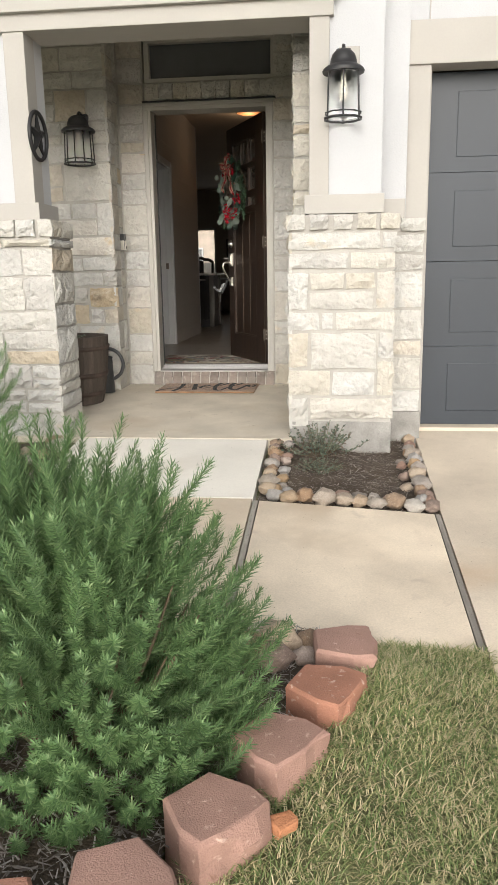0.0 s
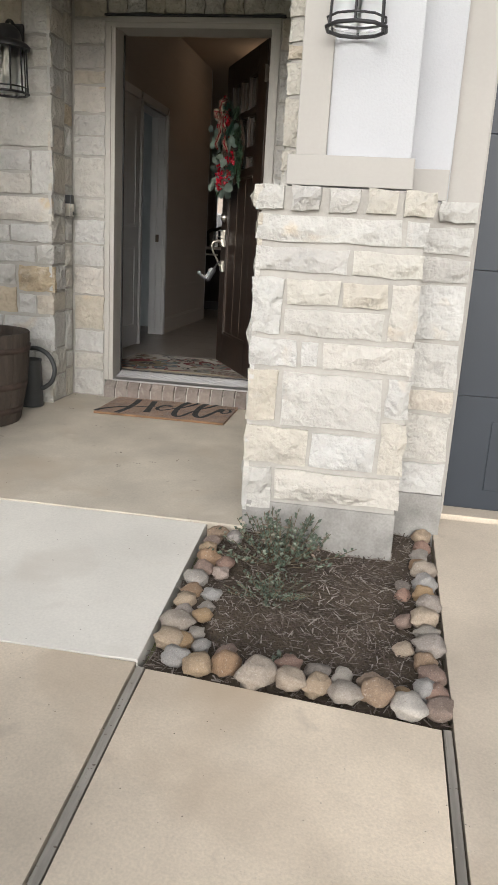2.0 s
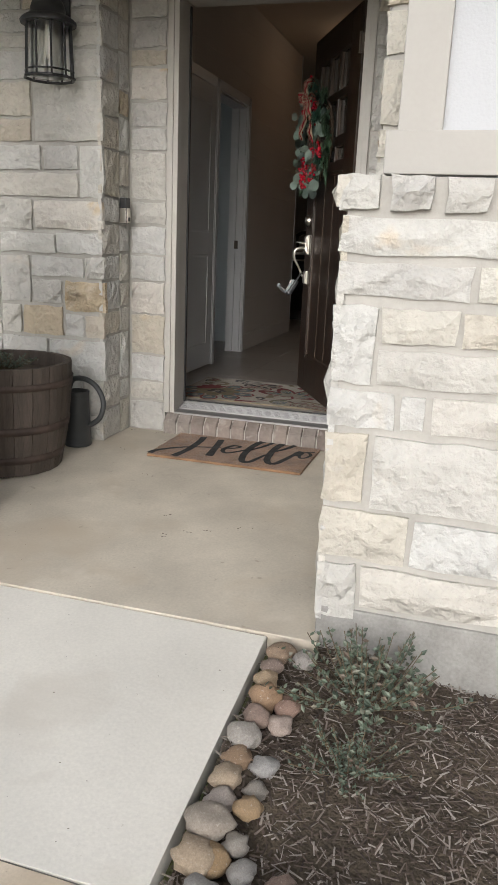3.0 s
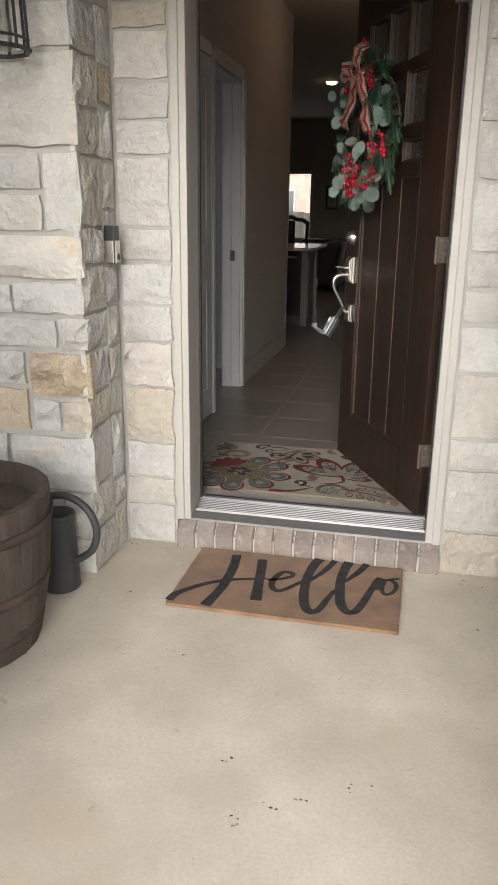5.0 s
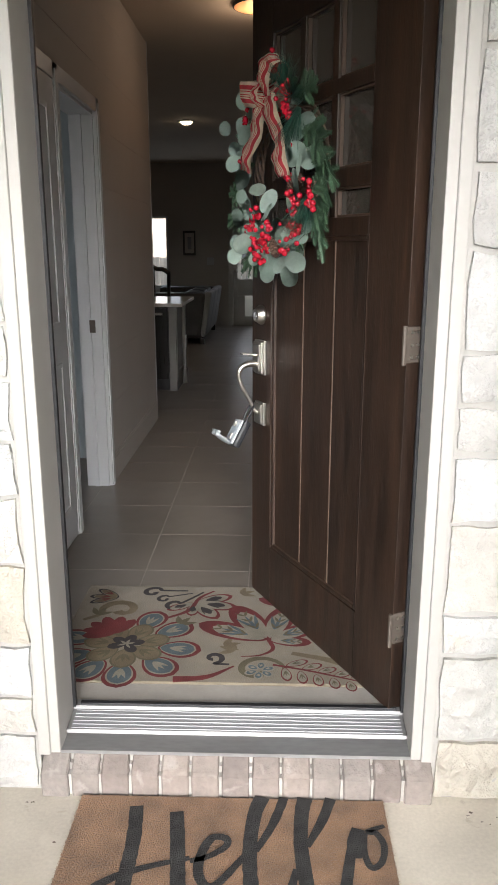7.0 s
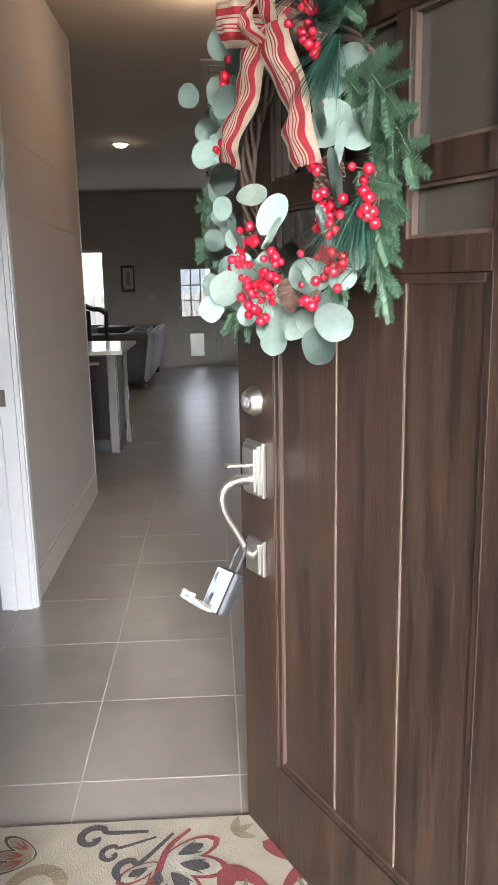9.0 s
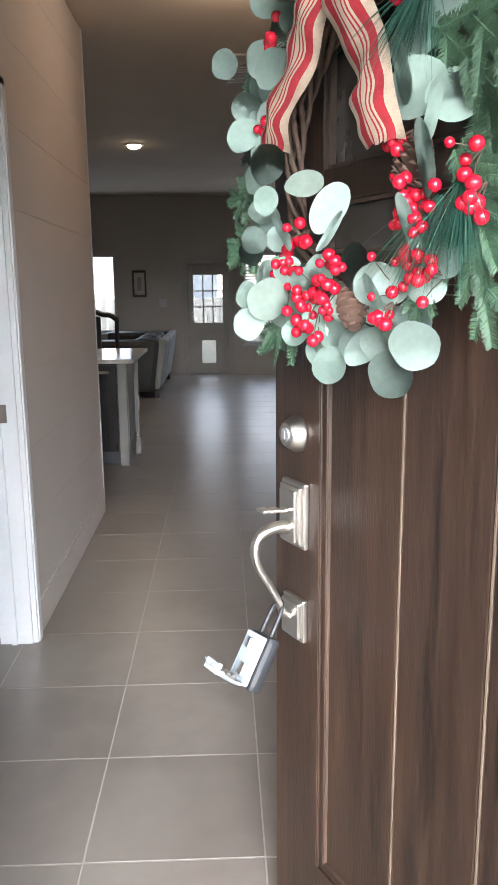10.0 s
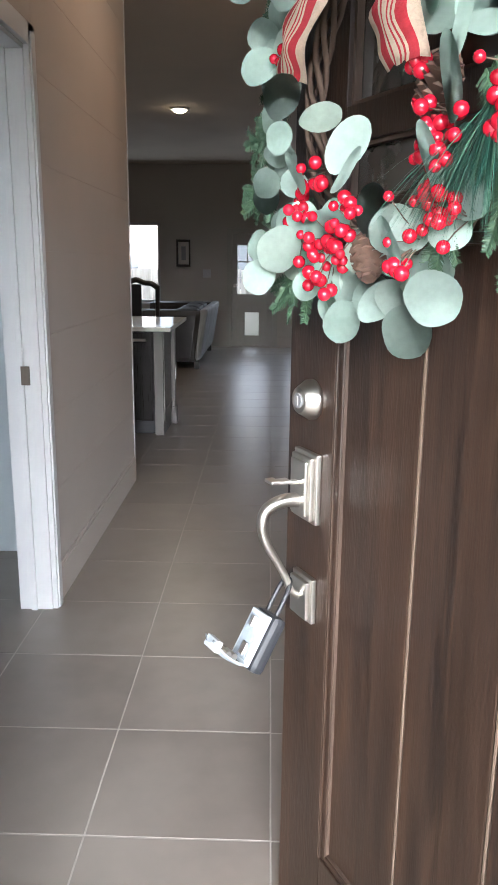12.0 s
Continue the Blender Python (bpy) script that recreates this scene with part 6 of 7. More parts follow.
for px, py, s in ((0.60, -4.02, 0.10), (0.68, -4.05, 0.12), (0.765, -4.03, 0.10), (0.84, -4.10, 0.14), (0.92, -4.06, 0.085), (0.65, -4.16, 0.10), (0.74, -4.15, 0.13), (0.83, -4.20, 0.11), (0.92, -4.17, 0.08), (0.57, -4.12, 0.09), (0.50, -4.05, 0.11), (0.42, -4.08, 0.12), (0.34, -4.03, 0.10), (0.24, -4.06, 0.11)):
    river_stone(px, py, -0.30, s, rng, "stones behind the rosemary", "large tan river stone behind the rosemary")


def mulch(name, label, x0, x1, y0, y1, surf, n, seed, inside=lambda x, y: True, chips=None):
    """A bed of shredded bark: a soil sheet and loose chips."""
    t = thing(name, label, "mulch", ((x0 + x1) / 2, (y0 + y1) / 2, surf((x0 + x1) / 2, (y0 + y1) / 2)), kind="stuff")
    nx, ny = 24, 24
    vs = [(x0 + (x1 - x0) * i / nx, y0 + (y1 - y0) * j / ny, surf(x0 + (x1 - x0) * i / nx, y0 + (y1 - y0) * j / ny)) for j in range(ny + 1) for i in range(nx + 1)]
    fs = [(j * (nx + 1) + i, j * (nx + 1) + i + 1, (j + 1) * (nx + 1) + i + 1, (j + 1) * (nx + 1) + i) for j in range(ny) for i in range(nx) if inside(x0 + (x1 - x0) * (i + 0.5) / nx, y0 + (y1 - y0) * (j + 0.5) / ny)]
    raw("soil", vs, fs, M_SOIL, t)
    rng = random.Random(seed)
    vs, fs = [], []
    while len(fs) < n * 4:
        x, y = rng.uniform(x0, x1), rng.uniform(y0, y1)
        if not inside(x, y):
            continue
        c = Vector((x, y, surf(x, y) + rng.uniform(0.001, 0.016)))
        a, le, w = rng.uniform(0, 6.28), rng.uniform(0.010, 0.050), rng.uniform(0.0010, 0.0034)
        d = Vector((math.cos(a), math.sin(a), rng.uniform(-0.3, 0.3))).normalized()
        s = d.cross(Z).normalized()
        u = d.cross(s) * w * 0.35
        k = len(vs)
        vs += [c - d * le / 2 - s * w, c - d * le / 2 + s * w, c + d * le / 2 + s * w * 0.6, c + d * le / 2 - s * w * 0.6, c - u]
        fs += [(k, k + 1, k + 4), (k + 1, k + 2, k + 4), (k + 2, k + 3, k + 4), (k + 3, k, k + 4)]
    tagged(raw("bark_chips", vs, fs, chips or M_MULCH, t), kind="stuff")


mulch("mulch_bed", "dark shredded bark mulch round the pillar", 0.63, 1.52, -2.78, -1.60, bed_z, 7000, 5)


def bed2_z(x, y):
    return -0.285 - 0.045 * (-4.0 - y) + 0.03 * noise.noise(Vector((x * 3, y * 3, 4)))


mulch("mulch_bed", "shredded bark mulch under the rosemary", -0.60, 1.05, -5.42, -3.97, bed2_z, 8000, 6, lambda x, y: x < 1.03 - 0.62 * max(0, (-4.35 - y)) and y > -5.30 - 0.1 * x, M_DRY)
mulch("mulch_bed", "dark mulch beside the porch pillar", -1.8, -0.56, -3.9, -1.88, bed_z, 1500, 7)

# ---- shrubs ----
M_ROSE = mat("rosemary_needles", (0.07, 0.14, 0.055), 0.6, 0.25, 6, 40, 0.1, 0.001, rnd=[(0, (0.08, 0.165, 0.06)), (0.5, (0.13, 0.24, 0.085)), (0.85, (0.19, 0.31, 0.12)), (1, (0.27, 0.38, 0.18))], island=True)
M_STEM = mat("woody_stem", (0.12, 0.09, 0.055), 0.9, 0.3, 12, 80, 0.4, 0.002)


def rosemary(name, label, base, radii, sprigs, seed, per=125):
    """A dense bush: short leafy sprigs springing outwards and up through an uneven dome, on forking woody stems."""
    t = thing(name, label, "shrub", base)
    rng = random.Random(seed)
    b0 = Vector(base)
    rx, ry, rz = radii
    wood = bmesh.new()
    for k in range(26):
        a = rng.uniform(0, 6.28)
        e = rng.uniform(0.35, 0.75)
        tip = b0 + Vector((math.cos(a) * rx * e, math.sin(a) * ry * e, rz * rng.uniform(0.35, 0.75)))
        tube(wood, spline([b0 + Vector((math.cos(a), math.sin(a), 0)) * 0.03, b0.lerp(tip, 0.5) + Vector((math.cos(a), math.sin(a), 0)) * 0.05, tip], 4), [0.008, 0.0075, 0.007, 0.006, 0.0055, 0.005, 0.004, 0.003, 0.002], 5, False)
    tagged(part("branch_wood", wood, M_STEM, t, "woody brown branches"), kind="stuff")
    vs, fs = [], []
    for s in range(sprigs):
        a = rng.uniform(0, 2 * math.pi)
        r = math.sqrt(rng.random()) if rng.random() < 0.72 else rng.uniform(0.9, 1.0)
        rim = Vector((math.cos(a), math.sin(a), 0))
        lump = 1 + 0.26 * noise.noise(rim * 1.6 * r + Vector((seed, r * 2, 0)))
        high = (1 - r ** 3) ** 0.5 if r < 0.9 else rng.uniform(0.0, 0.55)
        deep = rng.uniform(1.02, 1.14) if rng.random() < 0.12 else rng.uniform(0.82, 1.02) if rng.random() < 0.7 else rng.uniform(0.5, 0.82)
        p3 = b0 + Vector((rim.x * rx * r * lump * min(deep, 1.05), rim.y * ry * r * lump * min(deep, 1.05), 0.04 + rz * high * deep * (0.86 + 0.3 * (lump - 0.8))))
        way = (rim * (0.15 + 0.75 * r) + Vector((rng.gauss(0, 0.16), rng.gauss(0, 0.16), 1.05 - 0.45 * r))).normalized()
        p0 = p3 - way * rng.uniform(0.17, 0.27)
        p1 = p0.lerp(p3, 0.5) + rim * 0.018 * r + Vector((rng.gauss(0, 0.008), rng.gauss(0, 0.008), -0.012))
        line = spline([p0, p1, p3], 5)
        n = len(line)
        for i in range(per):
            f = i / per
            k = min(n - 2, int(f * (n - 1)))
            q = line[k].lerp(line[k + 1], f * (n - 1) - k)
            dr = (line[k + 1] - line[k]).normalized()
            aa = i * 2.4 + rng.uniform(-0.3, 0.3)
            o = dr.orthogonal().normalized()
            out = o * math.cos(aa) + dr.cross(o) * math.sin(aa)
            le = rng.uniform(0.022, 0.040) * (1.0 if f < 0.88 else 0.65)
            way = (dr * 0.7 + out * 0.85 + Vector((0, 0, 0.12))).normalized()
            e = q + way * le
            w = way.cross(dr)
            w = (w.normalized() if w.length > 0.05 else o) * 0.0014
            m = q + way * le * 0.55
            b = len(vs)
            vs += [q - w * 0.6, q + w * 0.6, m + w, m - w, e]
            fs += [(b, b + 1, b + 2, b + 3), (b + 3, b + 2, b + 4)]
    tagged(raw("foliage", vs, fs, M_ROSE, t), "fine green needle leaves", kind="stuff")
    return t


rosemary("rosemary_bush", "bushy green rosemary in the brick edged bed", (0.33, -4.66, -0.33), (0.56, 0.40, 0.84), 1150, 8, 165)
rosemary("rosemary_bush", "green rosemary bush beside the porch pillar", (-0.93, -2.75, -0.21), (0.42, 0.38, 1.02), 260, 9)

M_LEAF = mat("small_shrub_leaf", (0.06, 0.085, 0.05), 0.5, 0.25, 12, 60, 0.1, 0.001, rnd=[(0, (0.06, 0.085, 0.06)), (0.5, (0.11, 0.145, 0.10)), (0.85, (0.19, 0.22, 0.165)), (1, (0.17, 0.12, 0.09))], island=True)


def small_shrub(name, label, base, height, spread, twigs, seed, size=0.018, per=14):
    t = thing(name, label, "shrub", base)
    rng = random.Random(seed)
    wood = bmesh.new()
    vs, fs = [], []
    b0 = Vector(base)
    for s in range(twigs):
        a = rng.uniform(0, 6.28)
        d = Vector((math.cos(a), math.sin(a), 0))
        ln = rng.random()
        tip = b0 + d * spread * ln + Vector((0, 0, height * (1 - 0.5 * ln) * rng.uniform(0.7, 1.1)))
        line = spline([b0 + d * 0.02, b0.lerp(tip, 0.5) + d * spread * 0.15 * ln, tip], 6)
        tube(wood, line[::2] + [line[-1]], 0.0014, 4, False)
        for i in range(per):
            f = 0.3 + 0.7 * i / per
            k = min(len(line) - 2, int(f * (len(line) - 1)))
            q = line[k].lerp(line[k + 1], f * (len(line) - 1) - k)
            w = Vector((rng.gauss(0, 1), rng.gauss(0, 1), rng.gauss(0.5, 0.7))).normalized()
            s = w.orthogonal().normalized() * size * 0.28
            le = size * rng.uniform(0.7, 1.2)
            up = w.cross(s).normalized() * le * 0.1
            b = len(vs)
            vs += [q, q + w * le * 0.45 + s, q + w * le, q + w * le * 0.45 - s, q + w * le * 0.45 - up]
            fs += [(b, b + 1, b + 4), (b + 1, b + 2, b + 4), (b + 2, b + 3, b + 4), (b + 3, b, b + 4)]
    tagged(part("branch_wood", wood, M_STEM, t, "thin brown twigs"), kind="stuff")
    tagged(raw("foliage", vs, fs, M_LEAF, t), "small dull green leaves", kind="stuff")


small_shrub("small_shrub", "sparse small leaved shrub before the pillar", (0.93, -2.05, bed_z(0.93, -2.05) - 0.01), 0.23, 0.29, 60, 31, 0.022, 12)
small_shrub("small_shrub", "low thin weed in the mulch", (0.93, -2.27, bed_z(0.93, -2.27) - 0.01), 0.10, 0.17, 50, 32, 0.014, 12)
small_shrub("seedling", "tiny bright green seedling among the stones", (1.02, -2.60, bed_z(1.02, -2.60)), 0.03, 0.035, 10, 33, 0.022, 3)
small_shrub("barrel_plant", "small trailing plant in the barrel planter", (BARREL_TOP[0][0], BARREL_TOP[0][1], BARREL_TOP[1]), 0.085, 0.20, 50, 34, 0.016, 12)


def crumbs():
    """Dry leaf crumbs and grit lying on the concrete."""
    rng = random.Random(77)
    vs, fs = [], []

    def crumb(x, y, z, size):
        k = len(vs)
        n = rng.randint(4, 6)
        a0 = rng.uniform(0, 6.28)
        for i in range(n):
            a = a0 + 6.28 * i / n
            r = size * rng.uniform(0.4, 1.0)
            vs.append((x + math.cos(a) * r, y + math.sin(a) * r * 0.6, z + 0.001 + rng.uniform(0, size * 0.35)))
        vs.append((x, y, z + 0.001 + size * 0.4))
        fs.extend((k + i, k + (i + 1) % n, k + n) for i in range(n))

    for x, y, n, sp in ((-0.29, -0.76, 3, 0.015), (-0.26, -0.78, 2, 0.01), (-0.142, -0.744, 2, 0.008), (-0.085, -0.54, 3, 0.02), (-0.566, -0.461, 3, 0.012), (-0.42, -0.224, 2, 0.01), (0.651, -0.429, 3, 0.012), (0.60, -0.10, 3, 0.015),
                        (0.0, -1.18, 3, 0.012), (0.12, -1.30, 4, 0.012), (0.06, -1.36, 6, 0.014), (0.30, -1.20, 4, 0.014), (0.19, -1.27, 3, 0.01), (-0.68, -0.09, 4, 0.012), (-0.54, -0.09, 3, 0.01), (0.66, -0.12, 4, 0.014)):
        for i in range(n):
            px, py = x + rng.gauss(0, sp), y + rng.gauss(0, sp * 0.6)
            crumb(px, py, porch_z(px, py), rng.uniform(0.003, 0.009))
    for i in range(90):
        px, py = rng.uniform(-0.6, 0.65), rng.uniform(-1.85, -0.55)
        crumb(px, py, porch_z(px, py), rng.uniform(0.001, 0.003))
    for i in range(150):
        px, py = rng.uniform(-0.5, 0.58), rng.uniform(-3.9, -1.95)
        crumb(px, py, ground_z(px, py), rng.uniform(0.001, 0.0045))
    for i in range(150):
        px, py = rng.uniform(0.7, 2.4), rng.uniform(-3.9, -2.85)
        crumb(px, py, ground_z(px, py), rng.uniform(0.001, 0.004))
    for i in range(120):
        edge = rng.choice((0.627, 1.511))
        px, py = edge + rng.gauss(0, 0.014), rng.uniform(-3.9, -2.85)
        crumb(px, py, ground_z(px, py), rng.uniform(0.002, 0.006))
    tagged(raw("leaf_litter", vs, fs, M_MULCH), "dry leaf crumbs and grit on the concrete", "litter", kind="stuff")


crumbs()

# ---- block edging and lawn ----
M_BLOCK = mat("red_concrete_block", (0.32, 0.15, 0.11), 0.95, 0.25, 9, 260, 0.8, 0.004, rnd=[(0, (0.46, 0.24, 0.18)), (0.4, (0.56, 0.24, 0.14)), (0.7, (0.46, 0.28, 0.23)), (1, (0.60, 0.25, 0.13))], stain=[((0.60, 0.42, 0.34), 0.62, 40, 0.1), ((0.22, 0.12, 0.09), 0.66, 30, 0.1)])


def edging_block(x, y, turn, top, seed):
    """A tapered split-face retaining block; its rough face looks along +x before it is turned."""
    t = thing("edging_block", "red concrete retaining block with split rough face", "edging block", group="blocks round the rosemary bed", turn=pose(x, y, top - 0.165, 0, 0, turn))
    bm = bmesh.new()
    outline = [(0.085, -0.100), (0.094, -0.05), (0.097, 0.0), (0.094, 0.05), (0.085, 0.100), (0.02, 0.104), (-0.09, 0.066), (-0.09, -0.066), (0.02, -0.104)]
    rows = []
    rng = random.Random(seed)
    for j, z in enumerate((0.0, 0.055, 0.11, 0.155, 0.165)):
        inset = 0.008 if j == 4 else 0.0
        row = []
        for i, (px, py) in enumerate(outline):
            k = 1 - inset / 0.1
            rough = 0.010 * rng.uniform(-1, 1) if i < 5 and j < 4 else 0.002 * rng.uniform(-1, 1)
            row.append(bm.verts.new((px * k + rough, py * k, z + (rng.uniform(-0.002, 0.002) if j == 4 else 0))))
        rows.append(row)
    n = len(outline)
    for a, b in zip(rows, rows[1:]):
        for i in range(n):
            bm.faces.new((a[i], a[(i + 1) % n], b[(i + 1) % n], b[i]))
    bm.faces.new(rows[-1])
    bm.faces.new(rows[0][::-1])
    bmesh.ops.subdivide_edges(bm, edges=[e for e in bm.edges if all(v.co.x > 0.07 for v in e.verts)], cuts=2, fractal=0.45, seed=seed)
    local("block", bm, M_BLOCK, t)


for i, (bx, by, bt, btop) in enumerate(((1.040, -4.185, 4, -0.200), (0.985, -4.425, -22, -0.205), (0.866, -4.685, -36, -0.205), (0.747, -4.940, -42, -0.210), (0.600, -5.160, -62, -0.205), (0.385, -5.270, -78, -0.21), (0.15, -5.31, -90, -0.21), (-0.08, -5.29, -98, -0.21), (-0.31, -5.25, -104, -0.21))):
    edging_block(bx, by, bt, btop, 70 + i)
frag = thing("block_fragment", "broken orange piece of edging block in the grass", "edging block", turn=pose(0.90, -4.89, -0.308, 6, -8, 35))
bm = boxes((-0.032, 0.032, -0.022, 0.022, 0.0, 0.035), bevel=0.008)
for v in bm.verts:
    v.co += Vector((noise.noise(v.co * 30), noise.noise(v.co * 30 + Vector((9, 0, 0))), noise.noise(v.co * 30 + Vector((0, 9, 0))))) * 0.010
local("piece", bm, mat("orange_block", (0.50, 0.22, 0.11), 0.95, 0.25, 9, 200, 0.8, 0.004), frag)
M_GRASS = mat("grass_blade", (0.12, 0.16, 0.05), 0.7, 0.2, 3, 40, 0.05, 0.001, rnd=[(0, (0.12, 0.19, 0.06)), (0.38, (0.22, 0.30, 0.10)), (0.55, (0.42, 0.41, 0.20)), (0.8, (0.60, 0.52, 0.31)), (1, (0.72, 0.62, 0.42))], island=True)


def lawn():
    rng = np.random.RandomState(12)
    n = 120000
    y = -3.965 - rng.rand(n) ** 1.3 * 3.2
    x = rng.uniform(-0.2, 1.528, n)
    keep = (x > 1.08 - 0.62 * np.maximum(0, -4.42 - y)) & (x > np.where(y < -5.35, -0.2, 0.3)) & ((y < -5.32) | (x > 0.7))
    x, y = x[keep], y[keep]
    a = rng.uniform(0, 2 * np.pi, len(x))
    h = rng.uniform(0.010, 0.034, len(x))
    lean = rng.uniform(0.6, 2.4, len(x)) * h
    w = rng.uniform(0.0010, 0.0020, len(x))
    vs, fs = [], []
    for i in range(len(x)):
        z = ground_z(x[i], y[i]) - 0.011 + mound(x[i], y[i])
        c, s = math.cos(a[i]), math.sin(a[i])
        mx, my = x[i] + c * lean[i] * 0.4, y[i] + s * lean[i] * 0.4
        k = len(vs)
        vs += [(x[i] - s * w[i], y[i] + c * w[i], z), (x[i] + s * w[i], y[i] - c * w[i], z), (mx + s * w[i] * 0.8, my - c * w[i] * 0.8, z + h[i] * 0.7), (mx - s * w[i] * 0.8, my + c * w[i] * 0.8, z + h[i] * 0.7), (x[i] + c * lean[i], y[i] + s * lean[i], z + h[i])]
        fs += [(k, k + 1, k + 2, k + 3), (k + 3, k + 2, k + 4)]
    tagged(raw("lawn_grass", vs, fs, M_GRASS), "short half dry green and straw coloured lawn grass", "grass", kind="stuff")


lawn()

# ---- stones of the house walls ----
def stone(parent, face, u0, u1, v0, v1, proud=0.020, rough=0.013, seed=0, gap=0.008, material=None):
    """A rock-faced stone on a wall: face is the wall's origin, its way along and its way out."""
    O, U, N = face
    rng = random.Random(seed * 7919 + int(u0 * 1000) * 31 + int(v0 * 1000))
    u0, u1, v0, v1 = u0 + gap, u1 - gap, v0 + gap, v1 - gap
    nx, ny = max(3, min(6, int((u1 - u0) / 0.045) + 2)), max(3, min(4, int((v1 - v0) / 0.05) + 2))
    base = proud * rng.uniform(0.8, 1.2)
    tx, ty = rng.uniform(-0.012, 0.012), rng.uniform(-0.012, 0.012)
    off = Vector((rng.uniform(0, 99), rng.uniform(0, 99), 0))
    vs, fs = [], []
    for j in range(ny):
        for i in range(nx):
            fu, fv = i / (nx - 1), j / (ny - 1)
            edge = i in (0, nx - 1) or j in (0, ny - 1)
            u, v = u0 + (u1 - u0) * fu, v0 + (v1 - v0) * fv
            if edge:
                u += rng.uniform(-1, 1) * 0.006
                v += rng.uniform(-1, 1) * 0.005
                d = base * 0.55
            else:
                u += rng.uniform(-1, 1) * 0.3 * (u1 - u0) / nx
                v += rng.uniform(-1, 1) * 0.3 * (v1 - v0) / ny
                d = base + rough * (noise.noise(Vector((u * 9, v * 9, 0)) + off) * 1.9 + rng.uniform(-0.35, 0.35)) + tx * (fu - 0.5) + ty * (fv - 0.5)
            vs.append(O + U * u + Z * v + N * d)
    rim = [i for i in range(nx)] + [j * nx + nx - 1 for j in range(1, ny)] + [(ny - 1) * nx + i for i in range(nx - 2, -1, -1)] + [j * nx for j in range(ny - 2, 0, -1)]
    for j in range(ny - 1):
        for i in range(nx - 1):
            a = j * nx + i
            fs.append((a, a + 1, a + 1 + nx, a + nx))
    k = len(vs)
    for i in rim:
        vs.append(vs[i] - N * (base * 0.55 + 0.008))
    m = len(rim)
    for i in range(m):
        fs.append((rim[i], k + i, k + (i + 1) % m, rim[(i + 1) % m]))
    ob = raw("stone", vs, fs, material or M_STONE, parent)
    me = ob.data
    flip = (vs[1] - vs[0]).cross(vs[nx] - vs[0]).dot(N) < 0
    if flip:
        me.flip_normals()
    return ob


def ashlar(u0, u1, v0, v1, seed, low=0.085, high=0.2, wide=(0.12, 0.36)):
    """Courses of stones of uneven height and width, some split in two."""
    rng = random.Random(seed)
    out, v = [], v0
    while v < v1 - 0.03:
        h = rng.uniform(low, high)
        if v1 - v - h < 0.07:
            h = v1 - v
        u = u0
        while u < u1 - 0.02:
            w = rng.uniform(*wide)
            if u1 - u - w < 0.09:
                w = u1 - u
            if h > 0.15 and rng.random() < 0.4:
                f = rng.uniform(0.4, 0.6)
                out += [(u, u + w, v, v + h * f), (u, u + w, v + h * f, v + h)]
            else:
                out.append((u, u + w, v, v + h))
            u += w
        v += h
    return out


def lay_wall(parent, face, seed, u0, u1, v0, v1, **k):
    for i, r in enumerate(ashlar(u0, u1, v0, v1, seed, **k)):
        stone(parent, face, *r, seed=seed + i)


F_LAMP = (Vector((0, -0.347, 0)), X, -Y)
F_RET = (Vector((-0.733, 0, 0)), Y, X)
F_DOOR = (Vector((0, -0.032, 0)), X, -Y)
F_SIDE = (Vector((0.753, 0, 0)), Y, -X)
F_STRIP = (Vector((0, -1.302, 0)), X, -Y)
F_PILR = (Vector((0, -1.828, 0)), X, -Y)
F_PILRS = (Vector((0.752, 0, 0)), Y, -X)
F_PIL2 = (Vector((0, -1.578, 0)), X, -Y)
F_PILL = (Vector((0, -1.843, 0)), X, -Y)
F_PILLS = (Vector((-0.687, 0, 0)), Y, X)
M_TAN = mat("tan_limestone", (0.50, 0.41, 0.29), 0.95, 0.25, 9, 45, 1.0, 0.03, stain=[((0.57, 0.50, 0.40), 0.50, 14, 0.2), ((0.42, 0.31, 0.19), 0.62, 18, 0.2)])
M_OCHRE = mat("ochre_patched_limestone", (0.56, 0.53, 0.485), 0.9, 0.14, 7, 30, 1.0, 0.022, stain=[((0.52, 0.41, 0.26), 0.57, 6, 0.1)])
# lamp wall: measured courses near the corner, free ones beyond and above
lay_wall(W_LAMP, F_LAMP, 101, -1.75, -1.32, -0.02, 2.76)
lay_wall(W_LAMP, F_LAMP, 108, -1.32, -0.712, 1.77, 2.76, low=0.12, high=0.24, wide=(0.16, 0.4))
lay_wall(W_LAMP, F_LAMP, 112, -1.32, -0.712, -0.02, 0.315, low=0.13, high=0.18, wide=(0.2, 0.34))
for r in ((-1.095, -0.709, 1.484, 1.770), (-1.32, -1.10, 1.602, 1.770), (-1.32, -1.10, 1.484, 1.600), (-1.32, -1.050, 1.354, 1.480), (-1.048, -0.850, 1.354, 1.480), (-1.32, -0.850, 1.226, 1.352), (-0.848, -0.709, 1.226, 1.480),
          (-1.32, -1.112, 1.066, 1.222), (-1.32, -0.985, 0.950, 1.062), (-0.983, -0.711, 0.954, 1.068), (-1.32, -1.135, 0.700, 0.946), (-1.133, -0.825, 0.834, 0.946), (-0.823, -0.706, 0.832, 0.950),
          (-1.133, -0.950, 0.700, 0.830), (-1.32, -1.195, 0.535, 0.696), (-1.193, -0.948, 0.535, 0.696), (-0.946, -0.830, 0.535, 0.660), (-0.828, -0.708, 0.535, 0.662), (-1.32, -1.040, 0.320, 0.531), (-1.038, -0.704, 0.318, 0.531)):
    stone(W_LAMP, F_LAMP, *r, proud=0.026, rough=0.018, seed=116)
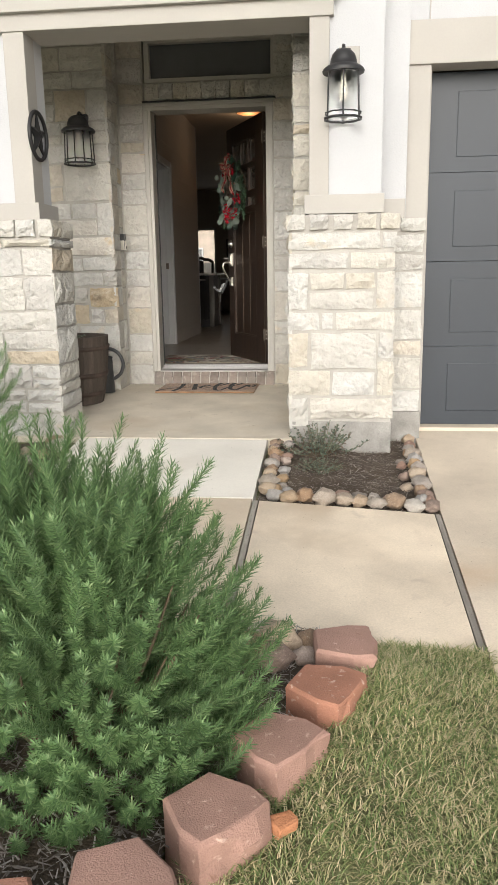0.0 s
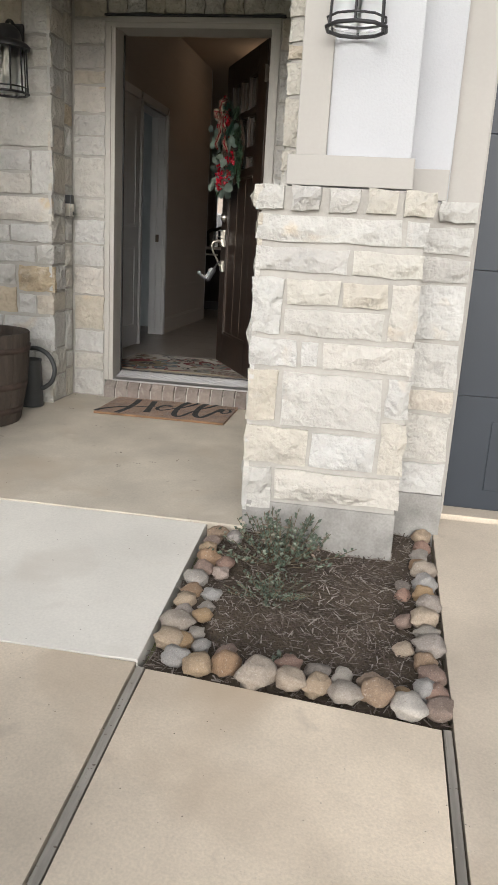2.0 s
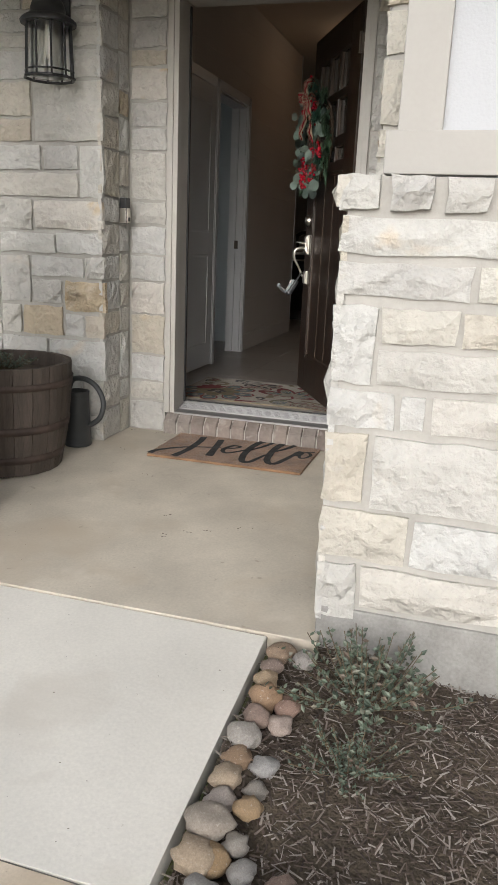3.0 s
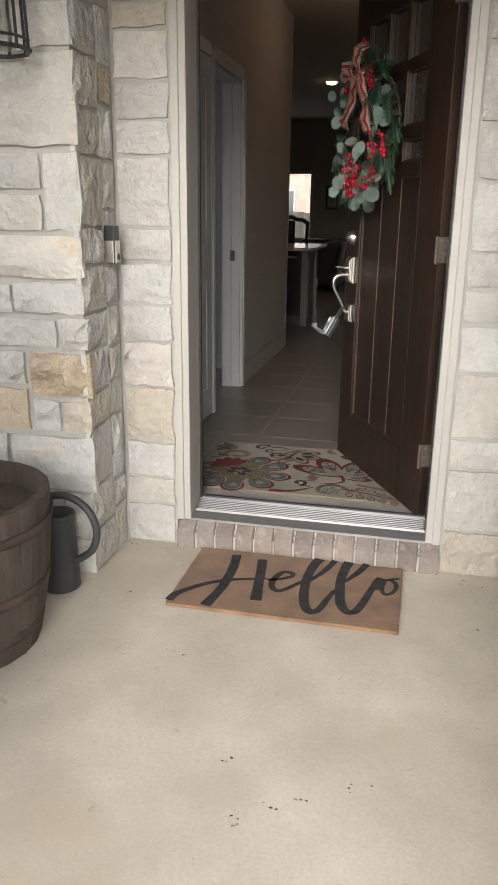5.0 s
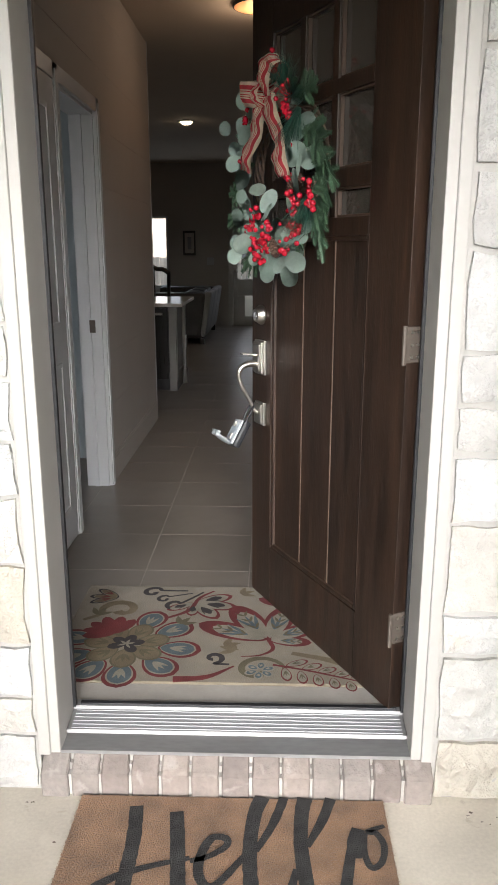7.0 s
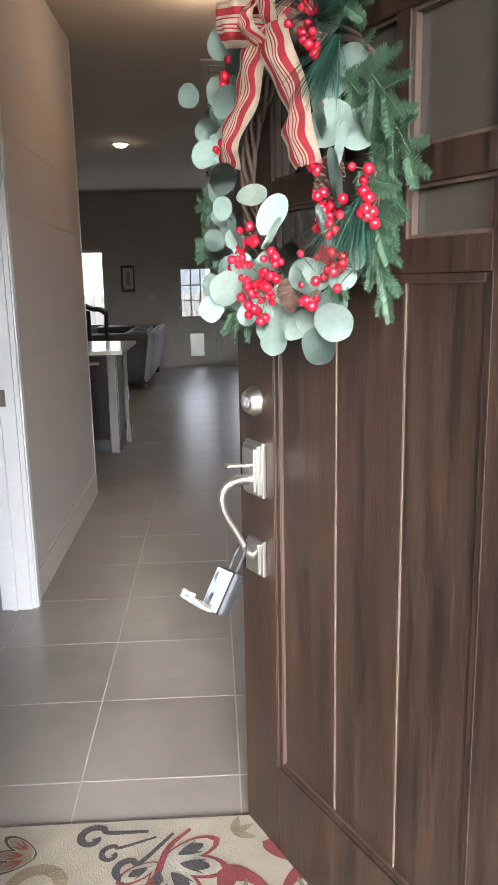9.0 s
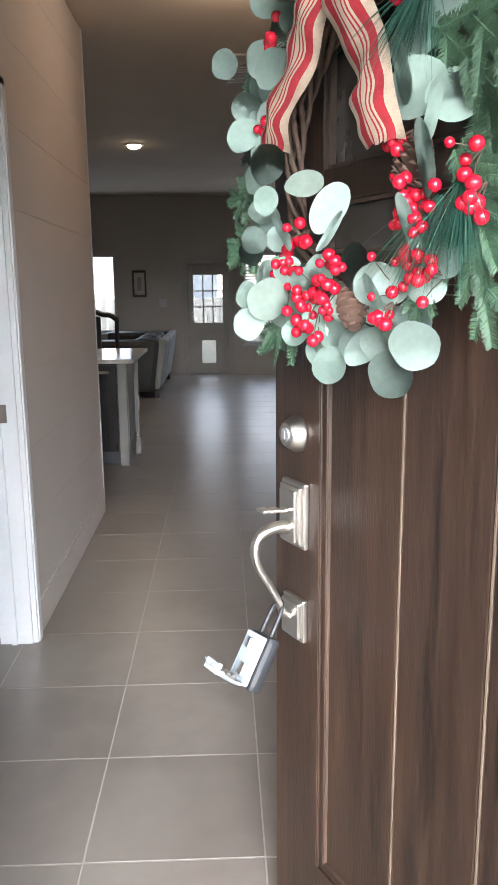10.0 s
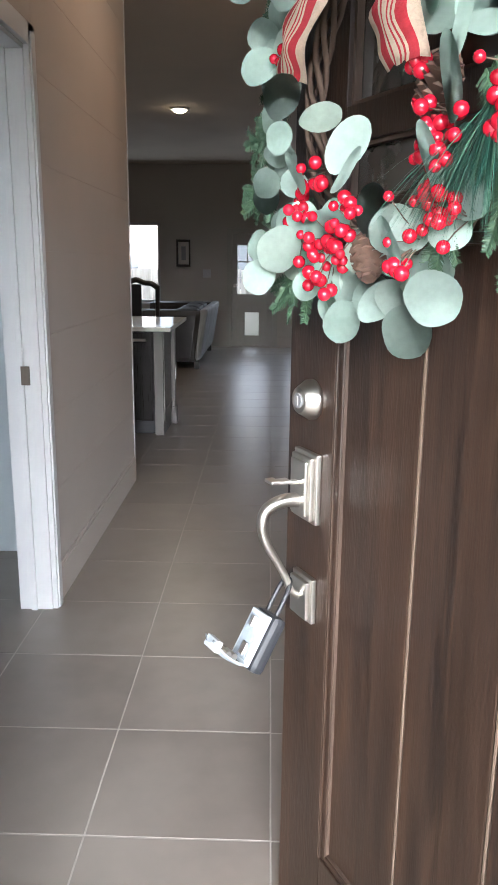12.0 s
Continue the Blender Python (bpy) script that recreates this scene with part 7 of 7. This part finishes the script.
stone(W_LAMP, F_LAMP, -1.110, -0.709, 1.072, 1.222, 0.026, 0.018, 117, material=M_OCHRE)
stone(W_LAMP, F_LAMP, -0.946, -0.703, 0.666, 0.828, 0.030, 0.020, 118, material=M_TAN)


def column_of_stones(parent, face, u0, u1, joints, seed, ochre=(), **k):
    """One stone a course between the joints' heights."""
    for i, (v0, v1) in enumerate(zip(joints, joints[1:])):
        stone(parent, face, u0, u1, v0, v1, seed=seed + i, material=M_OCHRE if i in ochre else None, **k)


column_of_stones(W_LAMP, F_RET, -0.372, -0.165, (0.0, 0.171, 0.333, 0.554, 0.678, 0.835, 0.958, 1.117, 1.242, 1.468, 1.612, 1.770, 1.925, 2.09, 2.22, 2.38, 2.55, 2.76), 140, proud=0.016, rough=0.008)
column_of_stones(W_LAMP, F_RET, -0.163, -0.05, (0.0, 0.19, 0.30, 0.56, 0.69, 0.82, 0.97, 1.11, 1.30, 1.46, 1.64, 1.76, 1.94, 2.08, 2.25, 2.40, 2.55, 2.76), 160, proud=0.014, rough=0.006)
column_of_stones(W_DOOR, F_DOOR, -0.722, -0.515, (0.0, 0.172, 0.281, 0.430, 0.650, 0.825, 0.963, 1.116, 1.241, 1.482, 1.599, 1.723, 1.882, 1.965, 2.10, 2.24, 2.40, 2.58, 2.76), 170, ochre=(4, 11), rough=0.010)
column_of_stones(W_DOOR, F_DOOR, 0.515, 0.735, (0.0, 0.177, 0.421, 0.533, 0.768, 0.940, 1.056, 1.178, 1.403, 1.571, 1.806, 1.940, 2.08, 2.25, 2.40, 2.58, 2.76), 200, rough=0.012)
for i in range(9):
    stone(W_DOOR, F_DOOR, -0.505 + i * 0.115, -0.39 + i * 0.115, 2.265, 2.395, 0.03, 0.004, 230 + i, 0.004)
for i in range(4):
    stone(W_DOOR, F_DOOR, -0.505 + i * 0.26, -0.245 + i * 0.26, 2.722, 2.76, 0.03, 0.004, 240 + i, 0.004)
lay_wall(W_SIDE, F_SIDE, 250, -1.29, -0.05, 0.0, 2.76)
lay_wall(W_SIDE, F_STRIP, 300, 0.735, 0.88, 1.24, 2.76, wide=(0.2, 0.21), low=0.12, high=0.22)
# right pillar, course by course
P = (W_PILR, F_PILR)
for u in (0.722, 0.857, 0.992, 1.128, 1.262):
    stone(*P, u, u + 0.118, 1.145, 1.243, 0.045, 0.008, 400)
stone(*P, 0.731, 1.275, 1.035, 1.142, seed=401)
stone(*P, 1.275, 1.362, 1.035, 1.142, seed=402)
stone(*P, 0.735, 1.092, 0.925, 1.028, seed=403)
stone(*P, 1.092, 1.362, 0.925, 1.028, seed=404)
stone(*P, 0.730, 0.857, 0.695, 0.918, seed=405)
stone(*P, 0.860, 1.070, 0.810, 0.915, seed=406)
stone(*P, 1.070, 1.245, 0.812, 0.915, seed=407)
stone(*P, 1.245, 1.362, 0.698, 0.918, seed=408)
stone(*P, 0.855, 1.243, 0.695, 0.806, seed=409)
stone(*P, 0.732, 0.925, 0.575, 0.690, seed=410)
stone(*P, 0.925, 1.008, 0.578, 0.688, seed=411)
stone(*P, 1.010, 1.362, 0.575, 0.690, seed=412)
stone(*P, 0.730, 0.860, 0.355, 0.570, seed=413)
stone(*P, 0.864, 1.262, 0.345, 0.568, seed=414)
stone(*P, 1.262, 1.364, 0.408, 0.570, seed=415)
stone(*P, 0.730, 0.992, 0.185, 0.348, seed=416)
stone(*P, 0.994, 1.255, 0.185, 0.335, seed=417)
stone(*P, 1.258, 1.366, 0.185, 0.402, seed=418)
stone(*P, 0.728, 0.858, -0.005, 0.180, seed=419)
stone(*P, 0.860, 1.364, 0.045, 0.180, seed=420)
lay_wall(W_PILR, F_PILRS, 430, -1.845, -1.29, -0.02, 1.145)
for i in range(4):
    stone(W_PILR, F_PILRS, -1.86 + i * 0.14, -1.735 + i * 0.14, 1.145, 1.243, 0.042, 0.008, 450 + i)
lay_wall(W_PILR, F_PIL2, 460, 1.352, 1.545, 0.05, 1.135, wide=(0.2, 0.21), low=0.10, high=0.24)
stone(W_PILR, F_PIL2, 1.395, 1.552, 1.140, 1.228, 0.042, 0.008, 470)
lay_wall(W_PILL, F_PILL, 500, -1.27, -0.672, -0.12, 1.085, low=0.11, high=0.22, wide=(0.16, 0.42))
lay_wall(W_PILL, F_PILLS, 540, -1.855, -1.48, -0.10, 1.085, low=0.11, high=0.24, wide=(0.3, 0.38))
for r0, r1, z0, z1, pr in ((-1.28, -0.665, 1.085, 1.14, 0.032), (-1.28, -0.655, 1.14, 1.252, 0.045)):
    u = r0
    k = 0
    while u < r1 - 0.05:
        w = 0.13 if z1 > 1.2 else 0.3
        w = min(w, r1 - u)
        stone(W_PILL, F_PILL, u, u + w, z0, z1, pr, 0.007, 560 + k)
        u += w
        k += 1
    stone(W_PILL, F_PILLS, -1.87, -1.68, z0, z1, pr, 0.007, 580)
    stone(W_PILL, F_PILLS, -1.68, -1.47, z0, z1, pr, 0.007, 581)

# ---- floor tiles ----
floor = bpy.data.objects["floor"]
bm = bmesh.new()
box(bm, -0.2089, 0.2089, -0.1972, 0.1972, -0.004, 0.0)
bmesh.ops.bevel(bm, geom=[e for e in bm.edges if all(v.co.z > -0.001 for v in e.verts)], offset=0.0015, segments=1, affect="EDGES")
tile_mesh = bpy.data.meshes.new("tile")
bm.to_mesh(tile_mesh)
bm.free()
tile_mesh.materials.append(M_TILE)
tv, tf = [], []
for i in range(-10, 7):
    for j in range(-4, 25):
        cx, cy = 0.005 + 0.42 * (i + 0.5), 1.467 + 0.3975 * (j + 0.5)
        if cy - 0.2 < 0.10 or cy + 0.2 > 11.32:
            continue
        if -1.3 < cx < 0.85 and (cy > 3.9 or cx > -1.2):
            ob = new("tile", tile_mesh)
            ob.parent = floor
            ob.location = (cx, cy, F)
        else:
            k = len(tv)
            tv += [(cx - 0.2085, cy - 0.1972, F), (cx + 0.2085, cy - 0.1972, F), (cx + 0.2085, cy + 0.1972, F), (cx - 0.2085, cy + 0.1972, F)]
            tf.append((k, k + 1, k + 2, k + 3))
raw("tile_field", tv, tf, M_TILE, floor)["kind"] = "stuff"
